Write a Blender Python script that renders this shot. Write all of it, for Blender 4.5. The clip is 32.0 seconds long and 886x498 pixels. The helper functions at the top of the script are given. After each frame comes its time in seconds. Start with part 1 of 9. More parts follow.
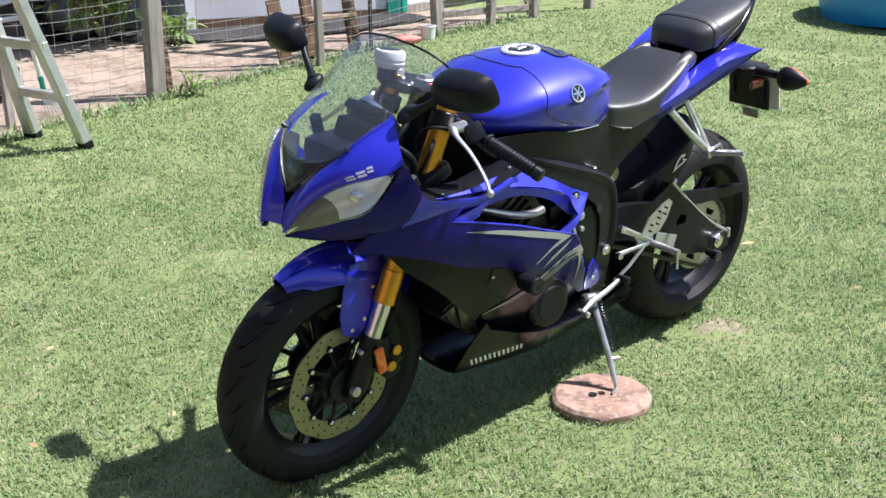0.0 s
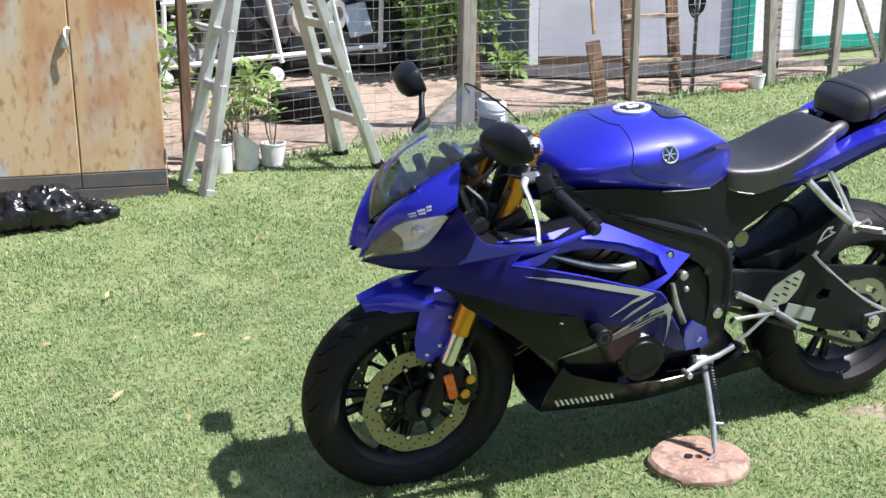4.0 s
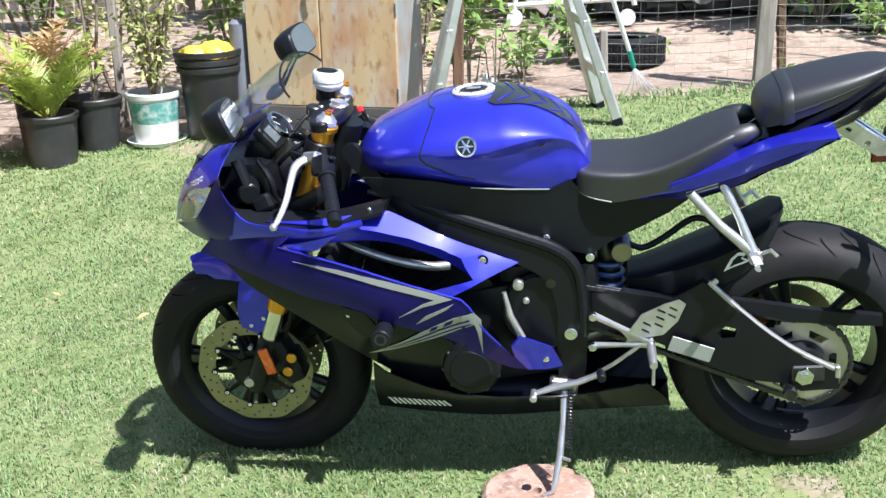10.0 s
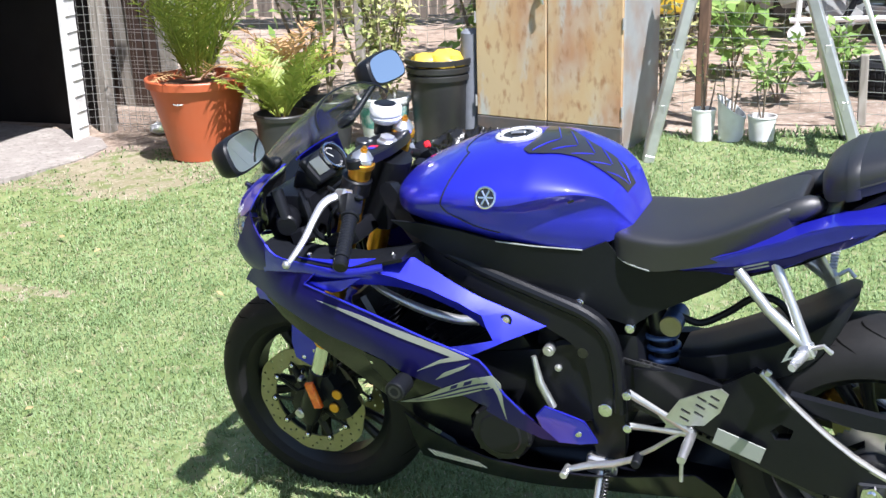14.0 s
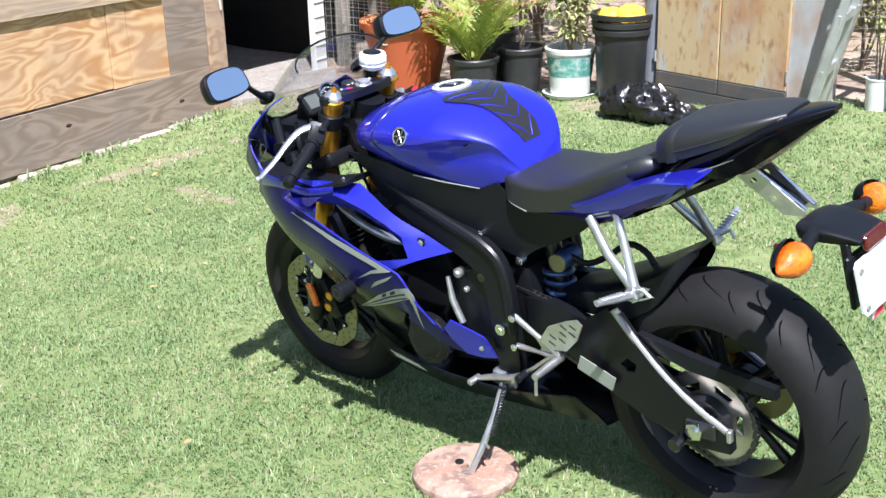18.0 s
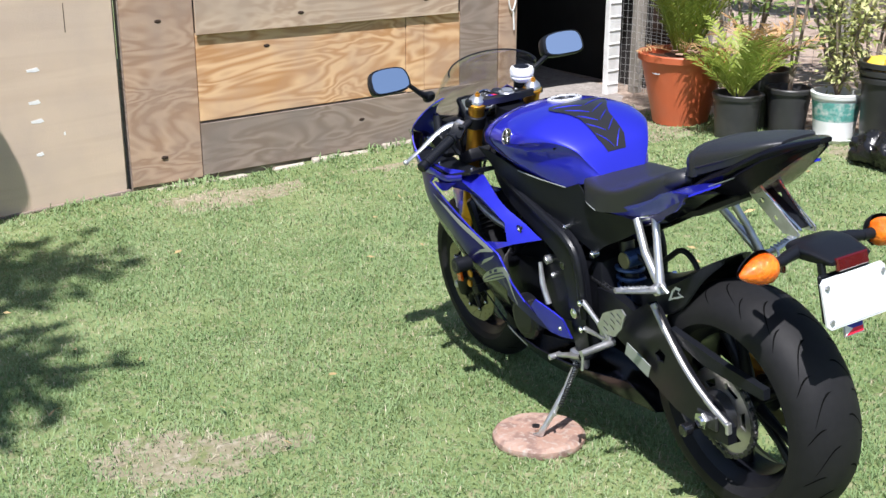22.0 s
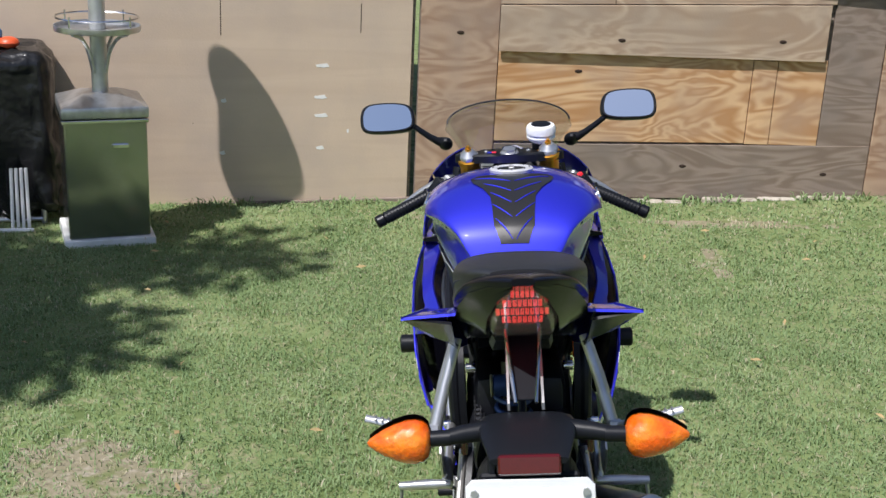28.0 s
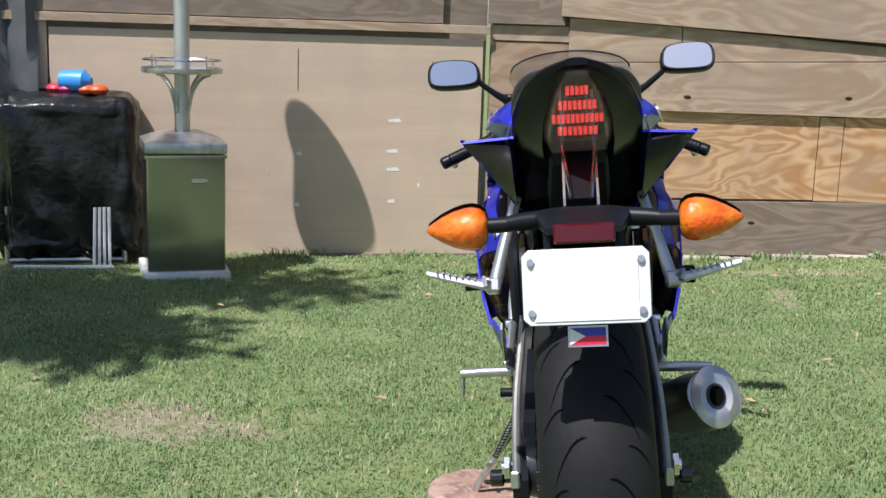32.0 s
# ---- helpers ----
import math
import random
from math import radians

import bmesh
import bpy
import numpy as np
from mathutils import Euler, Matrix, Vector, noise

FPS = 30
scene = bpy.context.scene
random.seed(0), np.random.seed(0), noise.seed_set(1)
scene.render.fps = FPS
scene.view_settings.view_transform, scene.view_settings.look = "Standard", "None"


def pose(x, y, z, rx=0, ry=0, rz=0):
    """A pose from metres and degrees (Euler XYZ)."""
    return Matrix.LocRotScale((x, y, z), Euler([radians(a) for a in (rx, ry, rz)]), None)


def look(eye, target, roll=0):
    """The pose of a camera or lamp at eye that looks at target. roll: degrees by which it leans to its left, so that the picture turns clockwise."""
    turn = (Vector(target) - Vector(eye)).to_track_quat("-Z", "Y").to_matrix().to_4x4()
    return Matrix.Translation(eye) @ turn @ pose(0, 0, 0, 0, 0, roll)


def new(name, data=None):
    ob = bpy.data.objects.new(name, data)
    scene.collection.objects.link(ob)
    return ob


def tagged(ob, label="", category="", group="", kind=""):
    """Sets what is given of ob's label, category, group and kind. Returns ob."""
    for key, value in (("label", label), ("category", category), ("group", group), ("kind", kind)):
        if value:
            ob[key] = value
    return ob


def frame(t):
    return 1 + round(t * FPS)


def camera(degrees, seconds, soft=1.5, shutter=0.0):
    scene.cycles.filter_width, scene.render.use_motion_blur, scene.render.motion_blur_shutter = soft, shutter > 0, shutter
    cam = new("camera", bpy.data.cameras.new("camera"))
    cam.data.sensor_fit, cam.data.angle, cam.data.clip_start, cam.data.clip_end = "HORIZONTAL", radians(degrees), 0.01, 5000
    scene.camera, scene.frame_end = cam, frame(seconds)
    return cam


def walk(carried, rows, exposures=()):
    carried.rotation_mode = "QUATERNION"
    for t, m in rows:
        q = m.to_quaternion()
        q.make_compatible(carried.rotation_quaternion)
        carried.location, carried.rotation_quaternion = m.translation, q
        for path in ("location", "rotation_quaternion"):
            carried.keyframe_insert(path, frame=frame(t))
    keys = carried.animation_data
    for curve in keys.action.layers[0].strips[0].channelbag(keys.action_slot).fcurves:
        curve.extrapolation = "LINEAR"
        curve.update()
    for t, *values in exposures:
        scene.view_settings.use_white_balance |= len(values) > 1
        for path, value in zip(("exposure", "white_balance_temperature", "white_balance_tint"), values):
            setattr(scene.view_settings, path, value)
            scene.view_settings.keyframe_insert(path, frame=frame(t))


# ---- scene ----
cam = camera(41.5, 32.0)
METRES, EYE, TILT, LEAN, TURN = 8.0, 1.5, 0.0, 0.0, 0.0
PATH = [
    (0, (2.251, 2.182, 1.395), (0.983, 0.753, 0.803), -1.1),
    (0.5, (2.231, 2.057, 1.403), (0.93, 0.652, 0.827), -1.3),
    (1, (2.144, 2.072, 1.399), (0.872, 0.641, 0.818), -1.3),
    (1.5, (1.981, 2.275, 1.4), (0.823, 0.74, 0.851), -0.6),
    (2, (1.932, 2.409, 1.424), (0.934, 0.757, 0.9), 0.2),
    (2.5, (1.989, 2.573, 1.4), (1.029, 0.89, 0.905), -0.4),
    (3, (1.968, 2.662, 1.417), (0.999, 0.981, 0.932), -1.4),
    (3.5, (1.803, 2.76, 1.437), (0.984, 1.006, 0.934), -0.6),
    (5.5, (1.161, 2.779, 1.493), (0.698, 0.917, 0.93), -1.7),
    (6, (0.925, 2.861, 1.506), (0.584, 0.975, 0.934), -0.8),
    (6.5, (0.763, 2.953, 1.5), (0.531, 1.052, 0.923), -1.8),
    (7, (0.612, 2.929, 1.487), (0.359, 1.026, 0.924), -1.7),
    (7.5, (0.476, 2.871, 1.504), (0.345, 0.952, 0.956), 2.2),
    (8, (0.359, 2.878, 1.509), (0.383, 0.956, 0.956), -0.9),
    (8.5, (0.141, 2.927, 1.51), (0.276, 1.024, 0.913), -0.6),
    (9, (-0.016, 2.96, 1.507), (0.187, 1.069, 0.888), -1.3),
    (9.5, (-0.153, 2.898, 1.486), (0.049, 1.001, 0.885), -1.1),
    (10, (-0.217, 2.762, 1.499), (0.057, 0.883, 0.871), -1.4),
    (10.5, (-0.353, 2.668, 1.493), (0.039, 0.815, 0.85), -2.3),
    (11, (-0.487, 2.596, 1.516), (0.033, 0.777, 0.866), -1.8),
    (11.5, (-0.565, 2.576, 1.53), (0.052, 0.787, 0.882), -3.1),
    (12, (-0.632, 2.527, 1.52), (-0.009, 0.742, 0.869), -3.6),
    (12.5, (-0.671, 2.424, 1.525), (0.013, 0.658, 0.881), -1.9),
    (13, (-0.696, 2.368, 1.535), (0.063, 0.632, 0.895), -0.7),
    (13.5, (-0.738, 2.348, 1.534), (0.072, 0.639, 0.882), -0.2),
    (14, (-0.826, 2.368, 1.542), (0.0, 0.655, 0.923), -1.6),
    (14.5, (-1.014, 2.497, 1.531), (-0.075, 0.848, 0.899), 0.3),
    (15, (-1.19, 2.601, 1.547), (-0.25, 0.947, 0.931), -0.2),
    (15.5, (-1.279, 2.572, 1.535), (-0.397, 0.883, 0.928), -1.8),
    (17.5, (-1.675, 2.242, 1.631), (-0.457, 0.826, 0.916), -1.9),
    (18, (-1.86, 2.193, 1.62), (-0.574, 0.826, 0.929), -1.6),
    (18.5, (-1.926, 2.031, 1.578), (-0.528, 0.75, 0.942), -1.2),
    (19, (-1.997, 1.982, 1.599), (-0.525, 0.785, 0.968), -2.0),
    (19.5, (-2.213, 1.977, 1.644), (-0.643, 0.919, 1.0), -1.2),
    (20, (-2.396, 2.053, 1.655), (-0.773, 1.076, 1.013), -0.3),
    (20.5, (-2.475, 2.152, 1.636), (-0.881, 1.142, 0.973), -1.6),
    (21, (-2.541, 2.182, 1.643), (-0.933, 1.171, 1.016), -1.8),
    (21.5, (-2.593, 2.134, 1.645), (-0.976, 1.126, 1.037), -1.1),
    (22, (-2.699, 1.948, 1.655), (-1.024, 1.058, 1.019), 0.1),
    (22.5, (-2.758, 1.789, 1.653), (-1.045, 1.004, 0.984), -1.4),
    (23, (-2.715, 1.622, 1.644), (-0.983, 0.882, 0.971), 0.7),
    (23.5, (-2.7, 1.507, 1.67), (-0.929, 0.836, 1.028), -0.4),
    (24, (-2.727, 1.333, 1.658), (-0.908, 0.814, 1.01), 0.1),
    (24.5, (-2.775, 1.128, 1.66), (-0.95, 0.65, 0.994), 0.0),
    (25, (-2.729, 0.984, 1.656), (-0.888, 0.565, 0.996), 1.0),
    (25.5, (-2.658, 0.828, 1.656), (-0.79, 0.49, 1.028), 3.4),
    (27.5, (-2.665, 0.203, 1.654), (-0.773, 0.272, 1.011), 1.9),
    (28, (-2.53, 0.142, 1.659), (-0.632, 0.195, 1.03), 2.7),
    (28.5, (-2.465, 0.15, 1.697), (-0.608, 0.302, 0.97), 2.4),
    (29, (-2.469, 0.165, 1.773), (-0.627, 0.294, 1.007), 3.6),
    (29.5, (-2.493, 0.189, 1.835), (-0.608, 0.265, 1.173), 5.8),
    (30, (-2.507, 0.202, 1.794), (-0.623, 0.29, 1.13), 6.0),
    (30.5, (-2.507, 0.134, 1.679), (-0.658, 0.256, 0.926), 3.6),
    (31, (-2.583, 0.091, 1.409), (-0.739, 0.234, 0.648), 3.3),
    (31.5, (-2.662, 0.095, 1.183), (-0.756, 0.219, 0.59), 3.6),
    (32, (-2.736, 0.084, 1.127), (-0.781, 0.276, 0.751), 1.9),
]
walk(cam, [(t, look(eye, target, roll)) for t, eye, target, roll in PATH],
     [(0.0, 0.97, 6150, 15), (7.0, 1.02, 6100, 15), (10.0, 1.15, 6000, 14), (14.0, 1.17, 6000, 14), (17.0, 1.17, 6000, 14), (19.0, 1.08, 6000, 14), (20.0, 0.95, 6000, 14), (21.0, 0.85, 6050, 14), (24.0, 0.72, 6100, 14), (26.0, 0.5, 6100, 13), (28.0, 0.30, 6200, 13), (29.0, 0.15, 6200, 13), (30.0, 0.2, 6200, 13), (31.0, 0.27, 6200, 13), (32.0, 0.45, 6200, 13)])

# ---- world, sun, exposure ----
SUN_DIR = Vector((-0.48, 0.35, 1.0)).normalized()      # towards the sun
world = bpy.data.worlds.new("world")
scene.world = world
world.use_nodes = True
wn = world.node_tree
sky = wn.nodes.new("ShaderNodeTexSky")
sky.sky_type, sky.sun_disc = "NISHITA", False
sky.sun_elevation = math.asin(SUN_DIR.z)
sky.sun_rotation = math.atan2(SUN_DIR.x, SUN_DIR.y)
wn.nodes["Background"].inputs[1].default_value = 0.08
wn.links.new(sky.outputs[0], wn.nodes["Background"].inputs[0])
sun_data = bpy.data.lights.new("sun", "SUN")
sun_data.energy, sun_data.angle, sun_data.color = 4.7, radians(0.53), (1.0, 0.965, 0.91)
sun = new("sun", sun_data)
sun.matrix_world = look(SUN_DIR * 30, (0, 0, 0))


# ---- building helpers ----
def part(name, bm, mat, parent=None, label="", m=None, sharp=35):
    """Link a bmesh as one mesh object, under a thing or a part."""
    if isinstance(bm, bmesh.types.BMesh):
        me = bpy.data.meshes.new(name)
        bmesh.ops.recalc_face_normals(bm, faces=bm.faces)
        bm.to_mesh(me)
        bm.free()
        me.shade_smooth()
        me.set_sharp_from_angle(angle=radians(sharp))
        mats = mat if isinstance(mat, (list, tuple)) else [mat]
        for one in mats:
            me.materials.append(one)
    else:
        me = bm
    ob = new(name, me)
    if m is not None:
        ob.matrix_basis = m
    if parent is not None:
        ob.parent = parent
    if label:
        ob["label"] = label
    return ob


def scatter(name, bm, mat, parent, label="", gap=0.03):
    """Link the loose pieces of a bmesh as parts of their own; pieces that touch count as one."""
    left, groups = set(bm.verts), []
    while left:
        stack, island = [left.pop()], []
        while stack:
            v = stack.pop()
            island.append(v)
            for e in v.link_edges:
                o = e.other_vert(v)
                if o in left:
                    left.remove(o)
                    stack.append(o)
        c = sum((v.co for v in island), Vector()) / len(island)
        near = next((g for g in groups if (g[0] - c).length < gap), None)
        if near:
            near[1].extend(island)
        else:
            groups.append((c, island))
    for c, island in groups:
        piece = bmesh.new()
        made = {v: piece.verts.new(v.co) for v in island}
        for f in {f for v in island for f in v.link_faces}:
            piece.faces.new([made[v] for v in f.verts])
        part(name, piece, mat, parent, label)
    bm.free()


def thing(name, label, category, m=None, group="", kind=""):
    ob = new(name)
    ob.empty_display_size = 0.1
    if m is not None:
        ob.matrix_basis = m
    return tagged(ob, label, category, group, kind)


def B():
    return bmesh.new()


def box(bm, size, at=(0, 0, 0), rot=(0, 0, 0), bevel=0.0, seg=1, taper=None):
    """A block; taper scales its top in x and y."""
    made = bmesh.ops.create_cube(bm, size=1.0)["verts"]
    for v in made:
        v.co = Vector((v.co.x * size[0], v.co.y * size[1], v.co.z * size[2]))
        if taper and v.co.z > 0:
            v.co.x *= taper[0]
            v.co.y *= taper[1]
    if bevel:
        edges = {e for v in made for e in v.link_edges}
        made = bmesh.ops.bevel(bm, geom=list(edges), offset=bevel, segments=seg, affect="EDGES", profile=0.6)["verts"]
        made = list({v for v in made} | {v for f in {f for w in made for f in w.link_faces} for v in f.verts})
    bmesh.ops.transform(bm, matrix=pose(*at, *rot), verts=made)
    return bm


def ring(axis_from, axis_to):
    d = (Vector(axis_to) - Vector(axis_from)).normalized()
    a = d.orthogonal().normalized()
    return d, a, d.cross(a)


def loft(bm, rings, close=True, caps=True):
    """Skin rings of equally many points."""
    rows = [[bm.verts.new(p) for p in r] for r in rings]
    n = len(rows[0])
    for a, b in zip(rows, rows[1:]):
        for i in range(n if close else n - 1):
            j = (i + 1) % n
            bm.faces.new((a[i], a[j], b[j], b[i]))
    if caps and close:
        bm.faces.new(rows[0][::-1])
        bm.faces.new(rows[-1])
    return bm


def cyl(bm, p0, p1, r0, r1=None, n=16, bevel=0.0):
    r1 = r0 if r1 is None else r1
    p0, p1 = Vector(p0), Vector(p1)
    d, a, b = ring(p0, p1)
    spec = [(p0, r0), (p1, r1)]
    if bevel:
        spec = [(p0, r0 - bevel), (p0 + d * bevel, r0), (p1 - d * bevel, r1), (p1, r1 - bevel)]
    return loft(bm, [[c + (a * math.cos(t) + b * math.sin(t)) * r for t in (2 * math.pi * i / n for i in range(n))] for c, r in spec])


def tube(bm, pts, r, n=10, caps=True, flat=1.0, smooth=0):
    """A round bar along a line of points; r may be a list."""
    pts = [Vector(p) for p in pts]
    rr = list(r) if isinstance(r, (list, tuple)) else [r] * len(pts)
    for _ in range(smooth):
        q, qr = [pts[0]], [rr[0]]
        for i in range(len(pts) - 1):
            q += [pts[i].lerp(pts[i + 1], 0.25), pts[i].lerp(pts[i + 1], 0.75)]
            qr += [rr[i] * 0.75 + rr[i + 1] * 0.25, rr[i] * 0.25 + rr[i + 1] * 0.75]
        pts, rr = q + [pts[-1]], qr + [rr[-1]]
    rings, a = [], None
    for i, p in enumerate(pts):
        d = (pts[min(i + 1, len(pts) - 1)] - pts[max(i - 1, 0)]).normalized()
        a = (d.orthogonal() if a is None else a - d * a.dot(d)).normalized()
        b = d.cross(a)
        rings.append([p + (a * math.cos(t) + b * math.sin(t) * flat) * rr[i] for t in (2 * math.pi * k / n for k in range(n))])
    return loft(bm, rings, caps=caps)


def lathe(bm, profile, n=32, m=None, closed=False):
    """Turn a profile of (radius, height) about z."""
    prof = list(profile) + ([profile[0]] if closed else [])
    rings = [[Vector((r * math.cos(t), r * math.sin(t), h)) for t in (2 * math.pi * i / n for i in range(n))] for r, h in prof]
    if m is not None:
        rings = [[m @ p for p in r] for r in rings]
    return loft(bm, rings, caps=not closed)


def ball(bm, at, size, n=16, rot=(0, 0, 0)):
    bmesh.ops.create_uvsphere(bm, u_segments=n, v_segments=max(6, n // 2), radius=1.0, matrix=pose(*at, *rot) @ Matrix.Diagonal((*size, 1)))
    return bm


def slab(bm, outline, thick, m=None, bevel=0.0, holes=()):
    """Extrude a flat outline (x, y) to a plate of that thickness, from z 0 up; m places it."""
    made = []
    v0 = [bm.verts.new((x, y, 0)) for x, y in outline]
    edges = [bm.edges.new((v0[i], v0[(i + 1) % len(v0)])) for i in range(len(v0))]
    for h in holes:
        vh = [bm.verts.new((x, y, 0)) for x, y in h]
        edges += [bm.edges.new((vh[i], vh[(i + 1) % len(vh)])) for i in range(len(vh))]
        v0 += vh
    faces = [g for g in bmesh.ops.triangle_fill(bm, edges=edges, use_beauty=True)["geom"] if isinstance(g, bmesh.types.BMFace)]
    ext = bmesh.ops.extrude_face_region(bm, geom=faces, use_keep_orig=True)["geom"]
    top = [g for g in ext if isinstance(g, bmesh.types.BMVert)]
    for v in top:
        v.co.z += thick
    made = v0 + top
    if bevel:
        rim = [e for f in ext if isinstance(f, bmesh.types.BMFace) for e in f.edges if len({g for g in e.link_faces}) == 2 and abs(e.calc_face_angle(0)) > 1.0]
        out = bmesh.ops.bevel(bm, geom=list(set(rim)), offset=bevel, segments=1, affect="EDGES")["verts"]
        made = [v for v in made if v.is_valid] + out
    if m is not None:
        bmesh.ops.transform(bm, matrix=m, verts=list(set(made)))
    return bm


def circle(r, n=24, at=(0, 0), squash=1.0):
    return [(at[0] + r * math.cos(2 * math.pi * i / n), at[1] + r * squash * math.sin(2 * math.pi * i / n)) for i in range(n)]


def soft(bm, cuts=1):
    """Round a mesh by Catmull-Clark-like smoothing."""
    bmesh.ops.subdivide_edges(bm, edges=list(bm.edges), cuts=cuts, use_grid_fill=True, smooth=0.6)
    return bm


# ---- materials ----
def material(name, base=(0.5, 0.5, 0.5), rough=0.5, metal=0.0, vary=0.0, scale=20.0, bump=0.0, bump_scale=60.0, coat=0.0, spec=0.5, second=None, second_scale=2.0, second_amount=0.5, random_amount=0.0):
    """A surface with grain at one scale, stains at another, relief, and a shade of its own for each object."""
    mat = bpy.data.materials.new(name)
    mat.use_nodes = True
    nt = mat.node_tree
    bsdf = nt.nodes["Principled BSDF"]
    bsdf.inputs["Roughness"].default_value = rough
    bsdf.inputs["Metallic"].default_value = metal
    bsdf.inputs["Specular IOR Level"].default_value = spec
    bsdf.inputs["Coat Weight"].default_value = coat
    bsdf.inputs["Coat Roughness"].default_value = 0.03
    bsdf.inputs["Base Color"].default_value = (*base, 1)
    coord = nt.nodes.new("ShaderNodeTexCoord")
    colour = None
    if vary or second or random_amount:
        mixer = nt.nodes.new("ShaderNodeMix")
        mixer.data_type = "RGBA"
        mixer.inputs["A"].default_value = (*[c * (1 - vary) for c in base], 1)
        mixer.inputs["B"].default_value = (*[min(1, c * (1 + vary)) for c in base], 1)
        grain = nt.nodes.new("ShaderNodeTexNoise")
        grain.inputs["Scale"].default_value = scale
        grain.inputs["Detail"].default_value = 6
        nt.links.new(coord.outputs["Object"], grain.inputs["Vector"])
        nt.links.new(grain.outputs["Fac"], mixer.inputs["Factor"])
        colour = mixer.outputs["Result"]
        if second:
            stain = nt.nodes.new("ShaderNodeTexNoise")
            stain.inputs["Scale"].default_value = second_scale
            stain.inputs["Detail"].default_value = 5
            nt.links.new(coord.outputs["Object"], stain.inputs["Vector"])
            ramp = nt.nodes.new("ShaderNodeMapRange")
            ramp.inputs["From Min"].default_value = 0.45
            ramp.inputs["From Max"].default_value = 0.65
            ramp.inputs["To Max"].default_value = second_amount
            nt.links.new(stain.outputs["Fac"], ramp.inputs["Value"])
            over = nt.nodes.new("ShaderNodeMix")
            over.data_type = "RGBA"
            over.inputs["B"].default_value = (*second, 1)
            nt.links.new(ramp.outputs["Result"], over.inputs["Factor"])
            nt.links.new(colour, over.inputs["A"])
            colour = over.outputs["Result"]
        if random_amount:
            info = nt.nodes.new("ShaderNodeObjectInfo")
            spread = nt.nodes.new("ShaderNodeMapRange")
            spread.inputs["To Min"].default_value = 1 - random_amount
            spread.inputs["To Max"].default_value = 1 + random_amount
            nt.links.new(info.outputs["Random"], spread.inputs["Value"])
            hsv = nt.nodes.new("ShaderNodeHueSaturation")
            nt.links.new(spread.outputs["Result"], hsv.inputs["Value"])
            nt.links.new(colour, hsv.inputs["Color"])
            colour = hsv.outputs["Color"]
        nt.links.new(colour, bsdf.inputs["Base Color"])
    if bump:
        fine = nt.nodes.new("ShaderNodeTexNoise")
        fine.inputs["Scale"].default_value = bump_scale
        fine.inputs["Detail"].default_value = 4
        nt.links.new(coord.outputs["Object"], fine.inputs["Vector"])
        relief = nt.nodes.new("ShaderNodeBump")
        relief.inputs["Strength"].default_value = bump
        relief.inputs["Distance"].default_value = 0.01
        nt.links.new(fine.outputs["Fac"], relief.inputs["Height"])
        nt.links.new(relief.outputs["Normal"], bsdf.inputs["Normal"])
    return mat


# ---- motorcycle ----
paint_blue = material("blue_paint", (0.028, 0.030, 0.60), 0.46, 0.66, vary=0.10, scale=900, coat=1.0)
paint_navy = material("navy_graphite_paint", (0.012, 0.0085, 0.145), 0.40, 0.50, vary=0.15, scale=800, coat=0.2, spec=0.22)
paint_graphite = material("graphite_paint", (0.005, 0.005, 0.009), 0.20, 0.0, vary=0.15, scale=700, coat=0.05, spec=0.16)
gloss_black = material("gloss_black_plastic", (0.008, 0.008, 0.009), 0.15, coat=0.6, vary=0.2, scale=300)
matt_black = material("matt_black_plastic", (0.008, 0.009, 0.012), 0.40, vary=0.2, scale=120, bump=0.05, bump_scale=700, spec=0.22)
satin_black = material("satin_black_metal", (0.0065, 0.007, 0.0095), 0.34, 0.0, vary=0.2, scale=90, bump=0.04, bump_scale=900, spec=0.3)
rubber = material("tyre_rubber", (0.012, 0.012, 0.013), 0.6, vary=0.25, scale=60, second=(0.022, 0.021, 0.02), second_scale=9, second_amount=0.25, bump=0.1, bump_scale=400, spec=0.2)
vinyl = material("seat_vinyl", (0.012, 0.012, 0.014), 0.47, vary=0.15, scale=80, bump=0.10, bump_scale=1100, spec=0.95)
alloy = material("cast_alloy", (0.62, 0.62, 0.63), 0.34, 0.85, vary=0.08, scale=60, second=(0.32, 0.31, 0.3), second_scale=30, second_amount=0.4, bump=0.04, bump_scale=700)
chrome = material("bright_steel", (0.8, 0.8, 0.82), 0.14, 1.0, vary=0.05, scale=80)
gold = material("gold_anodised", (0.75, 0.36, 0.04), 0.32, 0.85, vary=0.1, scale=80)
amber = material("amber_plastic", (0.80, 0.105, 0.003), 0.08, coat=1.0, vary=0.4, scale=110, second=(0.98, 0.30, 0.015), second_scale=30, second_amount=0.6, bump=0.4, bump_scale=120)
red_plastic = material("red_plastic", (0.075, 0.003, 0.004), 0.15, coat=0.6, vary=0.2, scale=200)
disc_steel = material("brass_toned_disc", (0.31, 0.29, 0.17), 0.40, 0.6, vary=0.15, scale=90, second=(0.25, 0.23, 0.1), second_scale=14, second_amount=0.5)
silver_decal = material("silver_decal", (0.34, 0.36, 0.34), 0.3, 0.3, vary=0.05, scale=200, coat=0.5)
white_plastic = material("white_plastic", (0.8, 0.8, 0.8), 0.35, vary=0.04, scale=60)
lamp_silver = material("lamp_reflector", (0.92, 0.91, 0.90), 0.22, 0.35, vary=0.12, scale=90)
badge_silver = material("badge_silver", (0.55, 0.58, 0.66), 0.35, 0.2, vary=0.08, scale=200)
white_cloth = material("white_towelling", (0.8, 0.8, 0.8), 0.95, vary=0.06, scale=150, bump=0.5, bump_scale=350)
